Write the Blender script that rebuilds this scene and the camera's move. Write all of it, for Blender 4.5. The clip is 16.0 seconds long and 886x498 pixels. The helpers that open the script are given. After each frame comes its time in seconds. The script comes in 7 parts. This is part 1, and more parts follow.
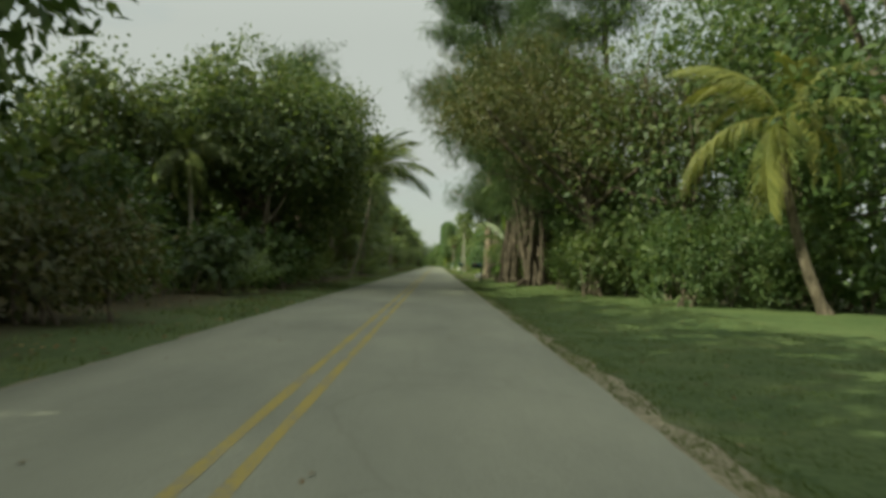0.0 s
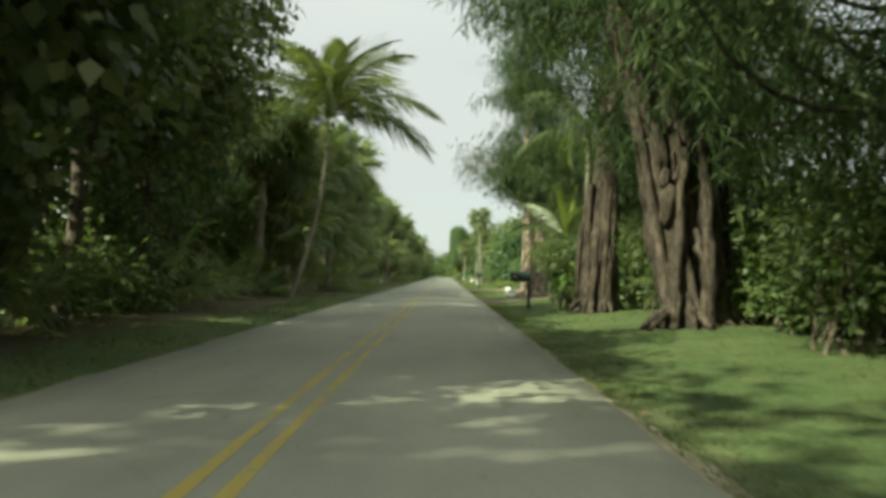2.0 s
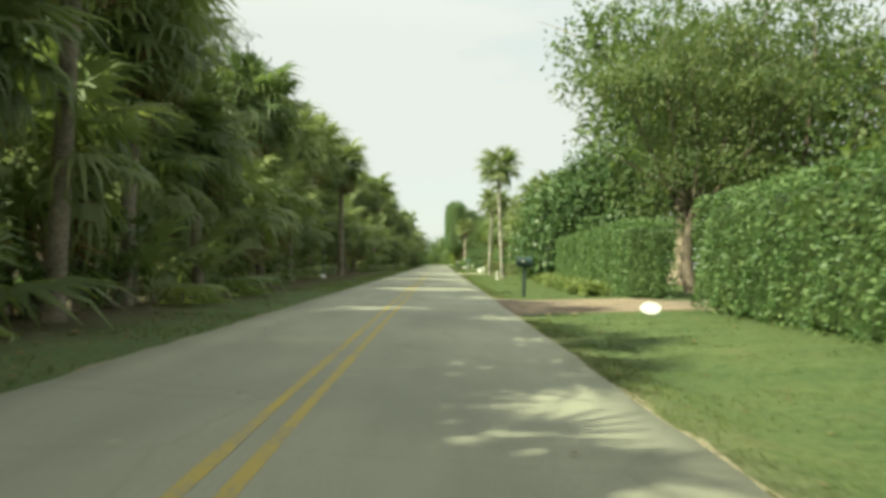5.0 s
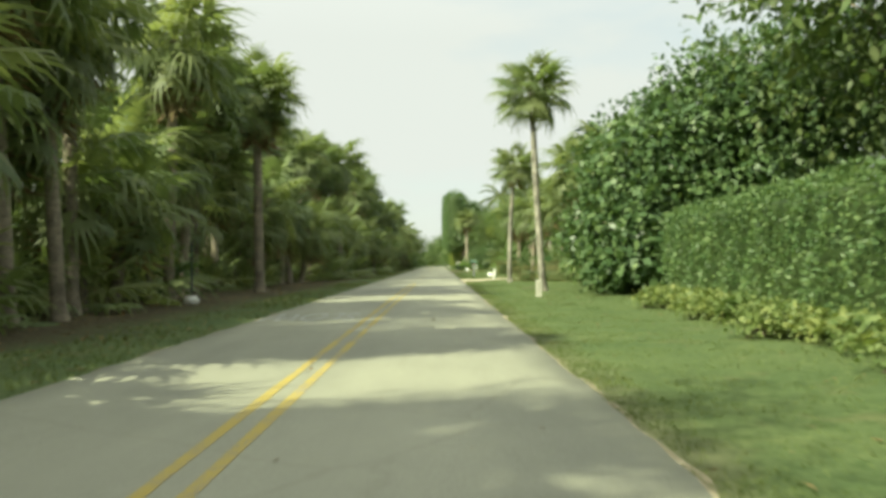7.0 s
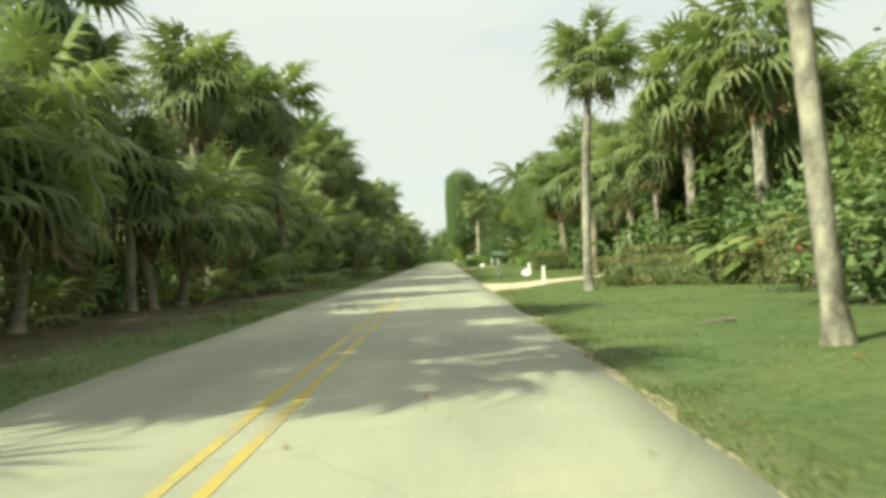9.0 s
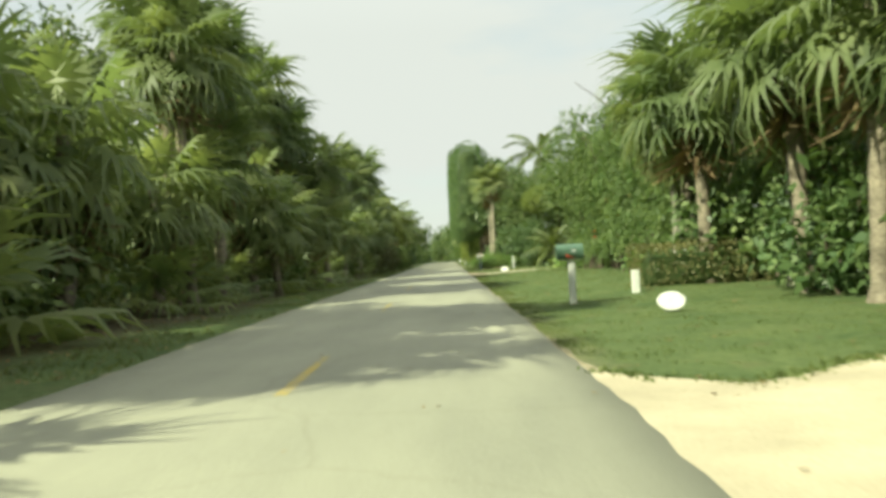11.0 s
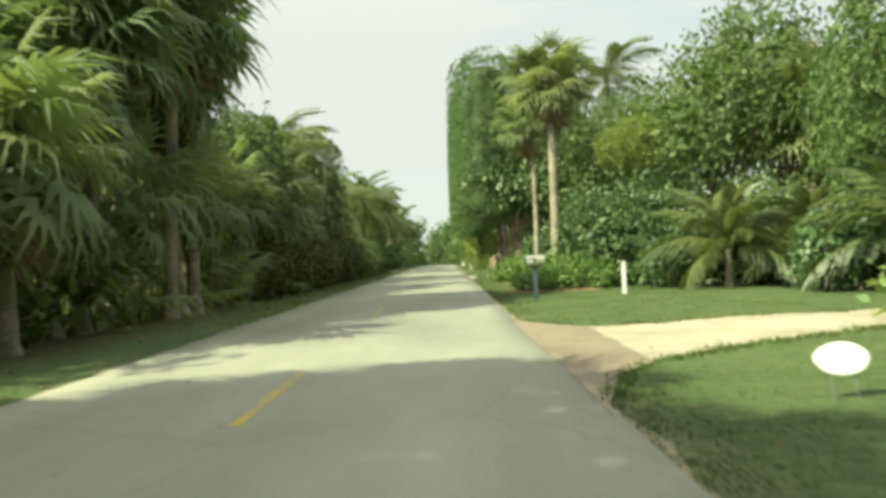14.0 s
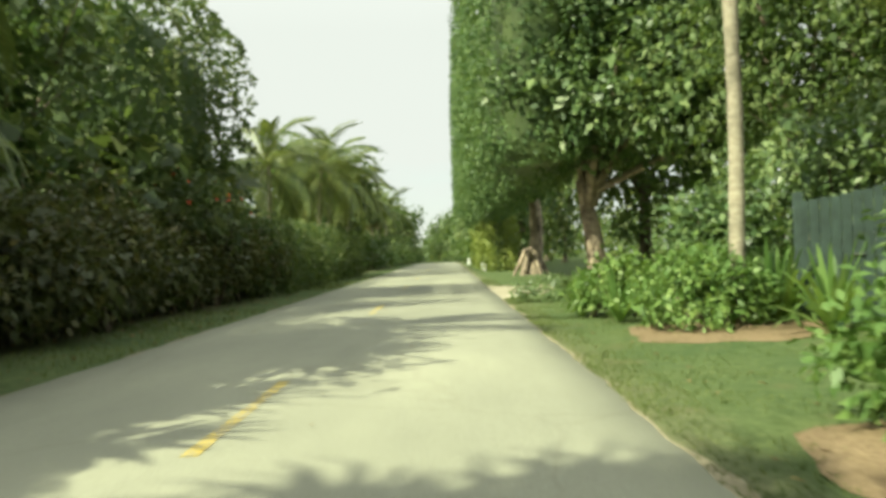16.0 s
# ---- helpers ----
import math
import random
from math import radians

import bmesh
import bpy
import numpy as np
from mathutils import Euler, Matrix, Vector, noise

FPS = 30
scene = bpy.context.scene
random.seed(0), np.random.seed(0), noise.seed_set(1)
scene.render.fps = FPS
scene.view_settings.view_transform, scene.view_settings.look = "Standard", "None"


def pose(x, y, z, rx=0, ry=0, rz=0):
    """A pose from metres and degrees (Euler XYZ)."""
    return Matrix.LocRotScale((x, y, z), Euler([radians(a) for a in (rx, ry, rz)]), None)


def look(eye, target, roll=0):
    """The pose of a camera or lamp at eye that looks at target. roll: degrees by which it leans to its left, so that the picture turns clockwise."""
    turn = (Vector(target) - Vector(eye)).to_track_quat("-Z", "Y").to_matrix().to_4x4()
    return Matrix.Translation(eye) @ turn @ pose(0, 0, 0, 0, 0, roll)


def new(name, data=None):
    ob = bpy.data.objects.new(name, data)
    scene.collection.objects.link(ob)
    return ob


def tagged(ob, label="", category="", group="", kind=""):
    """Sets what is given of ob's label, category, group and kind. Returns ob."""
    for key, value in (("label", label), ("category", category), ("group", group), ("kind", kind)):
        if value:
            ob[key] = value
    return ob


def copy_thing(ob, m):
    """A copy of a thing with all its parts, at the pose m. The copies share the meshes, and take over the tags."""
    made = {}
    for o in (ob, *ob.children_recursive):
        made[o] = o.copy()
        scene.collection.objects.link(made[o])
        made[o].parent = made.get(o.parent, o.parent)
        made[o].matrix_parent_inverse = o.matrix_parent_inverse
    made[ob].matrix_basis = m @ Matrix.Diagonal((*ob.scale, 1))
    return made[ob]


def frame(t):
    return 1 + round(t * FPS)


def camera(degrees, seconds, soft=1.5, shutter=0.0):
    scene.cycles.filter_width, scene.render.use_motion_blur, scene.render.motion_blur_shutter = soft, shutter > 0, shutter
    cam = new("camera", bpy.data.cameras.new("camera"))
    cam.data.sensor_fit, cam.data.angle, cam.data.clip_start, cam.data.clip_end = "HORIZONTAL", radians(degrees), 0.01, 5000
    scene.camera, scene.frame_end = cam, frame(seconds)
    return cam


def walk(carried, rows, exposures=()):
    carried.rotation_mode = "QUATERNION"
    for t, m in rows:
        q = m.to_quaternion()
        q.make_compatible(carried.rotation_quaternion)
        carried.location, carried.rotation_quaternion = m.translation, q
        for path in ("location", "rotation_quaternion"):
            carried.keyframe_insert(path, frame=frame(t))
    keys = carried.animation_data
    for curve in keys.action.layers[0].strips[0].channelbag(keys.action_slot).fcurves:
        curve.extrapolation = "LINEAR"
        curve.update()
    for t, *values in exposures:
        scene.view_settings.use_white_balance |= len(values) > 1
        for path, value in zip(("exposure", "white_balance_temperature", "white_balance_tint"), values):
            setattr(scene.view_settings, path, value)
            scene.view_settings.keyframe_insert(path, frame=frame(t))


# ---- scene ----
# ---- camera ----
cam = camera(54.2, 16.0, soft=3.8, shutter=0.18)
# seconds, eye, (pitch, roll, yaw)
PATH = [
    (0, (1.171, 10.875, 1.224), (0.969, 2.011, -0.375)),
    (0.5, (1.210, 18.043, 1.233), (1.027, 1.638, -0.243)),
    (1, (1.246, 25.221, 1.233), (1.242, 1.323, 0.041)),
    (1.5, (1.265, 32.412, 1.226), (1.378, 1.207, 0.177)),
    (2, (1.251, 39.661, 1.220), (1.614, 1.687, 0.248)),
    (2.5, (1.224, 47.049, 1.255), (1.379, 2.182, 0.233)),
    (3, (1.198, 54.615, 1.269), (0.897, 2.320, 0.147)),
    (3.5, (1.162, 62.013, 1.265), (0.516, 1.861, 0.046)),
    (4, (1.119, 69.369, 1.223), (0.525, 1.726, -0.084)),
    (4.2, (1.111, 72.271, 1.184), (0.725, 1.674, -0.081)),
    (6.3, (1.382, 100.970, 1.238), (0.874, -0.454, -0.281)),
    (6.5, (1.406, 103.679, 1.209), (1.031, -0.532, -0.278)),
    (7, (1.468, 110.526, 1.242), (0.847, -0.446, -0.232)),
    (7.5, (1.507, 116.685, 1.231), (0.758, -0.885, -0.166)),
    (8, (1.504, 122.819, 1.222), (0.773, -1.189, -0.069)),
    (8.5, (1.465, 128.978, 1.170), (0.731, -1.865, -0.001)),
    (9, (1.417, 135.611, 1.170), (0.558, -2.705, 0.082)),
    (9.5, (1.410, 142.623, 1.155), (0.720, -3.133, 0.127)),
    (9.7, (1.422, 145.324, 1.209), (0.505, -3.105, 0.218)),
    (11.8, (1.696, 174.940, 1.209), (0.469, -2.725, 0.384)),
    (12, (1.711, 177.788, 1.153), (0.444, -2.608, 0.425)),
    (12.5, (1.721, 184.909, 1.195), (0.321, -2.345, 0.481)),
    (13, (1.707, 191.856, 1.201), (0.274, -2.037, 0.365)),
    (13.5, (1.684, 198.565, 1.170), (0.513, -1.769, 0.341)),
    (14, (1.663, 205.373, 1.237), (0.564, -2.171, 0.303)),
    (14.5, (1.644, 212.397, 1.245), (0.595, -2.174, 0.333)),
    (15, (1.637, 218.975, 1.250), (0.600, -1.696, 0.389)),
    (15.2, (1.630, 221.520, 1.215), (0.300, -1.490, 0.324)),
    (15.5, (1.614, 225.206, 1.195), (0.480, -1.398, 0.429)),
    (16, (1.593, 231.131, 1.182), (0.330, -1.872, 0.347)),
]
EXPOSURES = [(0.0, 0.1, 6850, -16), (0.5, 0.08, 6850, -16), (1.2, 0.12, 6650, -15), (1.7, 0.2, 6650, -15), (2.0, 0.6, 6650, -14), (2.6, 0.62, 6650, -14), (3.5, 0.8, 6750, -14), (6.5, 0.74, 6900, -14), (7.2, 0.76, 6900, -14), (8.3, 0.78, 6900, -14), (9.2, 0.76, 6900, -14), (9.7, 0.74, 6900, -14), (12.0, 0.68, 6900, -14), (12.5, 0.7, 6900, -14), (14.0, 0.76, 6900, -14), (16.0, 0.82, 6900, -14)]
walk(cam, [(t, pose(*eye, 90 + turn[0], 0, turn[2]) @ pose(0, 0, 0, 0, 0, turn[1])) for t, eye, turn in PATH], EXPOSURES)

# ---- sky and sun ----
SUN_FROM = Vector((-0.80, -0.60, 0.84)).normalized()
world = bpy.data.worlds.new("sky")
scene.world = world
world.use_nodes = True
wn, wl = world.node_tree.nodes, world.node_tree.links
wn.clear()
w_out = wn.new("ShaderNodeOutputWorld")
w_bg = wn.new("ShaderNodeBackground")
w_sky = wn.new("ShaderNodeTexSky")
w_sky.sky_type, w_sky.sun_disc = "NISHITA", False
w_sky.sun_elevation = math.asin(SUN_FROM.z)
w_sky.sun_rotation = math.atan2(SUN_FROM.x, SUN_FROM.y)
w_tex = wn.new("ShaderNodeTexCoord")
w_map = wn.new("ShaderNodeMapping")
w_map.inputs["Scale"].default_value = (1.0, 1.0, 3.2)
w_noise = wn.new("ShaderNodeTexNoise")
w_noise.inputs["Scale"].default_value = 1.7
w_noise.inputs["Detail"].default_value = 7.0
w_noise.inputs["Roughness"].default_value = 0.55
w_ramp = wn.new("ShaderNodeValToRGB")
w_ramp.color_ramp.elements[0].position, w_ramp.color_ramp.elements[1].position = 0.40, 0.58
w_ramp.color_ramp.elements[0].color = (0.64, 0.64, 0.64, 1)
w_mix = wn.new("ShaderNodeMix")
w_mix.data_type = "RGBA"
w_xyz = wn.new("ShaderNodeSeparateXYZ")
w_lift = wn.new("ShaderNodeMapRange")
for key, value in (("From Min", 0.25), ("From Max", 0.95), ("To Min", 4.7), ("To Max", 7.8)):
    w_lift.inputs[key].default_value = value
w_white = wn.new("ShaderNodeCombineXYZ")
w_bg.inputs["Strength"].default_value = 0.11
wl.new(w_tex.outputs["Generated"], w_xyz.inputs["Vector"])
wl.new(w_xyz.outputs["Z"], w_lift.inputs["Value"])
for key, tone in (("X", 1.01), ("Y", 0.96), ("Z", 1.045)):
    w_tone = wn.new("ShaderNodeMath")
    w_tone.operation = "MULTIPLY"
    w_tone.inputs[1].default_value = tone
    wl.new(w_lift.outputs["Result"], w_tone.inputs[0])
    wl.new(w_tone.outputs["Value"], w_white.inputs[key])
wl.new(w_white.outputs["Vector"], w_mix.inputs["B"])
wl.new(w_tex.outputs["Generated"], w_map.inputs["Vector"])
wl.new(w_map.outputs["Vector"], w_noise.inputs["Vector"])
wl.new(w_noise.outputs["Fac"], w_ramp.inputs["Fac"])
wl.new(w_ramp.outputs["Color"], w_mix.inputs["Factor"])
wl.new(w_sky.outputs["Color"], w_mix.inputs["A"])
wl.new(w_mix.outputs["Result"], w_bg.inputs["Color"])
wl.new(w_bg.outputs["Background"], w_out.inputs["Surface"])
sun_data = bpy.data.lights.new("sun", "SUN")
sun_data.energy, sun_data.angle, sun_data.color = 5.0, radians(0.6), (1.0, 0.93, 0.77)
sun = new("sun", sun_data)
sun.matrix_world = look(SUN_FROM * 200, (0, 0, 0))

# ---- materials ----
def node_mat(name):
    m = bpy.data.materials.new(name)
    m.use_nodes = True
    nt = m.node_tree
    nt.nodes.clear()
    return m, nt.nodes, nt.links


def ramp_of(n, stops):
    r = n.new("ShaderNodeValToRGB")
    e = r.color_ramp.elements
    while len(e) < len(stops):
        e.new(0.5)
    for k, (p, c) in zip(e, stops):
        k.position, k.color = p, (*c, 1)
    return r


def noise_of(n, l, scale, detail=4.0, rough=0.55, vector=None, stretch=None):
    t = n.new("ShaderNodeTexNoise")
    t.inputs["Scale"].default_value, t.inputs["Detail"].default_value, t.inputs["Roughness"].default_value = scale, detail, rough
    if vector is not None:
        if stretch:
            mp = n.new("ShaderNodeMapping")
            mp.inputs["Scale"].default_value = stretch
            l.new(vector, mp.inputs["Vector"])
            vector = mp.outputs["Vector"]
        l.new(vector, t.inputs["Vector"])
    return t


def mixed(n, l, a, b, fac, mode="MIX"):
    m = n.new("ShaderNodeMix")
    m.data_type, m.blend_type = "RGBA", mode
    for socket, v in ((m.inputs["A"], a), (m.inputs["B"], b), (m.inputs["Factor"], fac)):
        if isinstance(v, (int, float)):
            socket.default_value = v
        elif isinstance(v, tuple):
            socket.default_value = (*v, 1)
        else:
            l.new(v, socket)
    return m.outputs["Result"]


def bumped(n, l, height, strength, distance):
    b = n.new("ShaderNodeBump")
    b.inputs["Strength"].default_value, b.inputs["Distance"].default_value = strength, distance
    l.new(height, b.inputs["Height"])
    return b.outputs["Normal"]


def leaf_mat(name, dark, mid, light, rough=0.5, through_light=0.3, spec=0.4):
    """Leaves: each leaf its own tone, patches of tone over the plant, light shining through."""
    m, n, l = node_mat(name)
    out = n.new("ShaderNodeOutputMaterial")
    geo = n.new("ShaderNodeNewGeometry")
    tex = n.new("ShaderNodeTexCoord")
    info = n.new("ShaderNodeObjectInfo")
    dark = tuple(0.62 * a + 0.38 * b for a, b in zip(dark, mid))
    light = tuple(0.66 * a + 0.34 * b for a, b in zip(light, mid))
    tone = ramp_of(n, [(0.0, dark), (0.55, mid), (1.0, light)])
    l.new(geo.outputs["Random Per Island"], tone.inputs["Fac"])
    patch = noise_of(n, l, 0.9, 3.0, 0.5, geo.outputs["Position"])
    pr = ramp_of(n, [(0.3, (0.72, 0.78, 0.7)), (0.7, (1.2, 1.15, 1.1))])
    l.new(patch.outputs["Fac"], pr.inputs["Fac"])
    c = mixed(n, l, tone.outputs["Color"], pr.outputs["Color"], 1.0, "MULTIPLY")
    each = ramp_of(n, [(0.0, (0.85, 0.9, 0.85)), (1.0, (1.15, 1.08, 1.0))])
    l.new(info.outputs["Random"], each.inputs["Fac"])
    c = mixed(n, l, c, each.outputs["Color"], 1.0, "MULTIPLY")
    b = n.new("ShaderNodeBsdfPrincipled")
    b.inputs["Roughness"].default_value = rough
    b.inputs["Specular IOR Level"].default_value = spec
    l.new(c, b.inputs["Base Color"])
    t = n.new("ShaderNodeBsdfTranslucent")
    tc = mixed(n, l, c, (1.35, 1.4, 0.8), 1.0, "MULTIPLY")
    l.new(tc, t.inputs["Color"])
    mix = n.new("ShaderNodeMixShader")
    mix.inputs["Fac"].default_value = through_light
    l.new(b.outputs["BSDF"], mix.inputs[1])
    l.new(t.outputs["BSDF"], mix.inputs[2])
    l.new(mix.outputs["Shader"], out.inputs["Surface"])
    return m


def bark_mat(name, dark, light, stretch, scale, relief=0.03, rings=0.0):
    m, n, l = node_mat(name)
    out = n.new("ShaderNodeOutputMaterial")
    tex = n.new("ShaderNodeTexCoord")
    fine = noise_of(n, l, scale, 8.0, 0.65, tex.outputs["Object"], stretch)
    big = noise_of(n, l, 1.9, 5.0, 0.62, tex.outputs["Object"])
    r = ramp_of(n, [(0.3, dark), (0.62, light)])
    l.new(fine.outputs["Fac"], r.inputs["Fac"])
    br = ramp_of(n, [(0.32, (0.5, 0.5, 0.49)), (0.55, (1.0, 0.99, 0.97)), (0.72, (1.35, 1.32, 1.24))])
    l.new(big.outputs["Fac"], br.inputs["Fac"])
    c = mixed(n, l, r.outputs["Color"], br.outputs["Color"], 1.0, "MULTIPLY")
    h = fine.outputs["Fac"]
    if rings:
        w = n.new("ShaderNodeTexWave")
        w.bands_direction = "Z"
        w.inputs["Scale"].default_value, w.inputs["Distortion"].default_value, w.inputs["Detail"].default_value = rings, 2.5, 2.0
        l.new(tex.outputs["Object"], w.inputs["Vector"])
        wr = ramp_of(n, [(0.2, (0.82, 0.8, 0.77)), (0.7, (1.06, 1.05, 1.02))])
        l.new(w.outputs["Fac"], wr.inputs["Fac"])
        c = mixed(n, l, c, wr.outputs["Color"], 0.28, "MULTIPLY")
        h = mixed(n, l, fine.outputs["Fac"], w.outputs["Fac"], 0.3)
    b = n.new("ShaderNodeBsdfPrincipled")
    b.inputs["Roughness"].default_value = 0.9
    b.inputs["Specular IOR Level"].default_value = 0.15
    l.new(c, b.inputs["Base Color"])
    l.new(bumped(n, l, h, 0.9, relief), b.inputs["Normal"])
    l.new(b.outputs["BSDF"], out.inputs["Surface"])
    return m


def paint_mat(name, colour, rough=0.5, wear=(0.7, 1.1), scale=9.0, metal=0.0, relief=0.002):
    m, n, l = node_mat(name)
    out = n.new("ShaderNodeOutputMaterial")
    tex = n.new("ShaderNodeTexCoord")
    a = noise_of(n, l, scale, 6.0, 0.65, tex.outputs["Object"])
    r = ramp_of(n, [(0.3, (wear[0],) * 3), (0.7, (wear[1],) * 3)])
    l.new(a.outputs["Fac"], r.inputs["Fac"])
    b = n.new("ShaderNodeBsdfPrincipled")
    l.new(mixed(n, l, colour, r.outputs["Color"], 1.0, "MULTIPLY"), b.inputs["Base Color"])
    b.inputs["Roughness"].default_value, b.inputs["Metallic"].default_value = rough, metal
    f = noise_of(n, l, scale * 9, 3.0, 0.6, tex.outputs["Object"])
    l.new(bumped(n, l, f.outputs["Fac"], 0.5, relief), b.inputs["Normal"])
    l.new(b.outputs["BSDF"], out.inputs["Surface"])
    return m


def road_mat():
    m, n, l = node_mat("bleached_asphalt")
    out = n.new("ShaderNodeOutputMaterial")
    p = n.new("ShaderNodeNewGeometry").outputs["Position"]
    grit = noise_of(n, l, 70.0, 4.0, 0.7, p)
    stain = noise_of(n, l, 0.55, 5.0, 0.6, p, (1.0, 0.22, 1.0))
    patch = noise_of(n, l, 0.16, 3.0, 0.5, p)
    r = ramp_of(n, [(0.3, (0.25, 0.25, 0.194)), (0.7, (0.39, 0.388, 0.302))])
    l.new(grit.outputs["Fac"], r.inputs["Fac"])
    sr = ramp_of(n, [(0.3, (0.8, 0.8, 0.8)), (0.7, (1.12, 1.11, 1.09))])
    l.new(stain.outputs["Fac"], sr.inputs["Fac"])
    c = mixed(n, l, r.outputs["Color"], sr.outputs["Color"], 1.0, "MULTIPLY")
    pr = ramp_of(n, [(0.35, (0.9, 0.9, 0.9)), (0.65, (1.08, 1.07, 1.05))])
    l.new(patch.outputs["Fac"], pr.inputs["Fac"])
    c = mixed(n, l, c, pr.outputs["Color"], 1.0, "MULTIPLY")
    v = n.new("ShaderNodeTexVoronoi")
    v.feature = "DISTANCE_TO_EDGE"
    v.inputs["Scale"].default_value = 0.33
    wob = noise_of(n, l, 2.2, 4.0, 0.6, p)
    l.new(mixed(n, l, p, wob.outputs["Color"], 0.25, "ADD"), v.inputs["Vector"])
    cr = ramp_of(n, [(0.0, (0.62, 0.6, 0.57)), (0.012, (1, 1, 1))])
    l.new(v.outputs["Distance"], cr.inputs["Fac"])
    c = mixed(n, l, c, cr.outputs["Color"], 0.22, "MULTIPLY")
    b = n.new("ShaderNodeBsdfPrincipled")
    b.inputs["Roughness"].default_value = 0.85
    b.inputs["Specular IOR Level"].default_value = 0.3
    l.new(c, b.inputs["Base Color"])
    l.new(bumped(n, l, grit.outputs["Fac"], 0.5, 0.006), b.inputs["Normal"])
    l.new(b.outputs["BSDF"], out.inputs["Surface"])
    return m


def ground_mat():
    """Mown grass, with thin worn places; leaf litter and soil under the wood."""
    m, n, l = node_mat("lawn_and_litter")
    out = n.new("ShaderNodeOutputMaterial")
    p = n.new("ShaderNodeNewGeometry").outputs["Position"]
    fine = noise_of(n, l, 34.0, 5.0, 0.7, p)
    big = noise_of(n, l, 0.5, 4.0, 0.55, p)
    g = ramp_of(n, [(0.3, (0.07, 0.102, 0.046)), (0.52, (0.113, 0.152, 0.069)), (0.75, (0.162, 0.196, 0.096))])
    l.new(fine.outputs["Fac"], g.inputs["Fac"])
    gb = ramp_of(n, [(0.3, (0.78, 0.84, 0.76)), (0.7, (1.18, 1.1, 1.0))])
    l.new(big.outputs["Fac"], gb.inputs["Fac"])
    grass = mixed(n, l, g.outputs["Color"], gb.outputs["Color"], 1.0, "MULTIPLY")
    tuft = noise_of(n, l, 6.5, 4.0, 0.65, p)
    tr = ramp_of(n, [(0.3, (0.66, 0.72, 0.62)), (0.5, (1.0, 1.0, 1.0)), (0.72, (1.28, 1.2, 1.15))])
    l.new(tuft.outputs["Fac"], tr.inputs["Fac"])
    grass = mixed(n, l, grass, tr.outputs["Color"], 1.0, "MULTIPLY")
    worn = noise_of(n, l, 1.3, 5.0, 0.6, p)
    wr = ramp_of(n, [(0.58, (0, 0, 0)), (0.72, (1, 1, 1))])
    l.new(worn.outputs["Fac"], wr.inputs["Fac"])
    half = n.new("ShaderNodeMath")
    half.operation = "MULTIPLY"
    half.inputs[1].default_value = 0.5
    l.new(wr.outputs["Color"], half.inputs[0])
    grass = mixed(n, l, grass, (0.17, 0.145, 0.075), half.outputs["Value"])
    sx = n.new("ShaderNodeSeparateXYZ")
    l.new(p, sx.inputs["Vector"])
    ragged = noise_of(n, l, 1.6, 5.0, 0.65, p)
    lip = n.new("ShaderNodeMath")
    lip.operation = "MULTIPLY_ADD"
    l.new(ragged.outputs["Fac"], lip.inputs[0])
    lip.inputs[1].default_value = -1.1
    l.new(sx.outputs["X"], lip.inputs[2])
    dry = n.new("ShaderNodeMapRange")
    for key, value in (("From Min", 2.35), ("From Max", 2.95), ("To Min", 0.5), ("To Max", 0.0)):
        dry.inputs[key].default_value = value
    l.new(lip.outputs["Value"], dry.inputs["Value"])
    straw = ramp_of(n, [(0.35, (0.15, 0.135, 0.075)), (0.65, (0.3, 0.27, 0.175))])
    l.new(fine.outputs["Fac"], straw.inputs["Fac"])
    side = n.new("ShaderNodeMath")
    side.operation = "GREATER_THAN"
    l.new(sx.outputs["X"], side.inputs[0])
    lawn_only = n.new("ShaderNodeMath")
    lawn_only.operation = "MULTIPLY"
    l.new(side.outputs["Value"], lawn_only.inputs[0])
    l.new(dry.outputs["Result"], lawn_only.inputs[1])
    grass = mixed(n, l, grass, straw.outputs["Color"], lawn_only.outputs["Value"])
    soil = ramp_of(n, [(0.3, (0.042, 0.036, 0.022)), (0.55, (0.1, 0.085, 0.05)), (0.75, (0.2, 0.17, 0.105))])
    lit = noise_of(n, l, 16.0, 6.0, 0.75, p)
    l.new(lit.outputs["Fac"], soil.inputs["Fac"])
    xyz = n.new("ShaderNodeSeparateXYZ")
    l.new(p, xyz.inputs["Vector"])
    edge = n.new("ShaderNodeMath")
    edge.operation = "MULTIPLY_ADD"
    wide = noise_of(n, l, 0.35, 4.0, 0.6, p)
    l.new(wide.outputs["Fac"], edge.inputs[0])
    edge.inputs[1].default_value = 3.2
    l.new(xyz.outputs["X"], edge.inputs[2])
    er = n.new("ShaderNodeMapRange")
    er.inputs["From Min"].default_value, er.inputs["From Max"].default_value = -4.0, -2.0
    er.inputs["To Min"].default_value, er.inputs["To Max"].default_value = 1.0, 0.0
    l.new(edge.outputs["Value"], er.inputs["Value"])
    # open grass again behind the wood
    open_land = n.new("ShaderNodeMapRange")
    for key, value in (("From Min", -46.0), ("From Max", -39.0), ("To Min", 0.0), ("To Max", 1.0)):
        open_land.inputs[key].default_value = value
    l.new(edge.outputs["Value"], open_land.inputs["Value"])
    litter = n.new("ShaderNodeMath")
    litter.operation = "MULTIPLY"
    l.new(er.outputs["Result"], litter.inputs[0])
    l.new(open_land.outputs["Result"], litter.inputs[1])
    c = mixed(n, l, grass, soil.outputs["Color"], litter.outputs["Value"])
    b = n.new("ShaderNodeBsdfPrincipled")
    b.inputs["Roughness"].default_value = 0.95
    b.inputs["Specular IOR Level"].default_value = 0.1
    l.new(c, b.inputs["Base Color"])
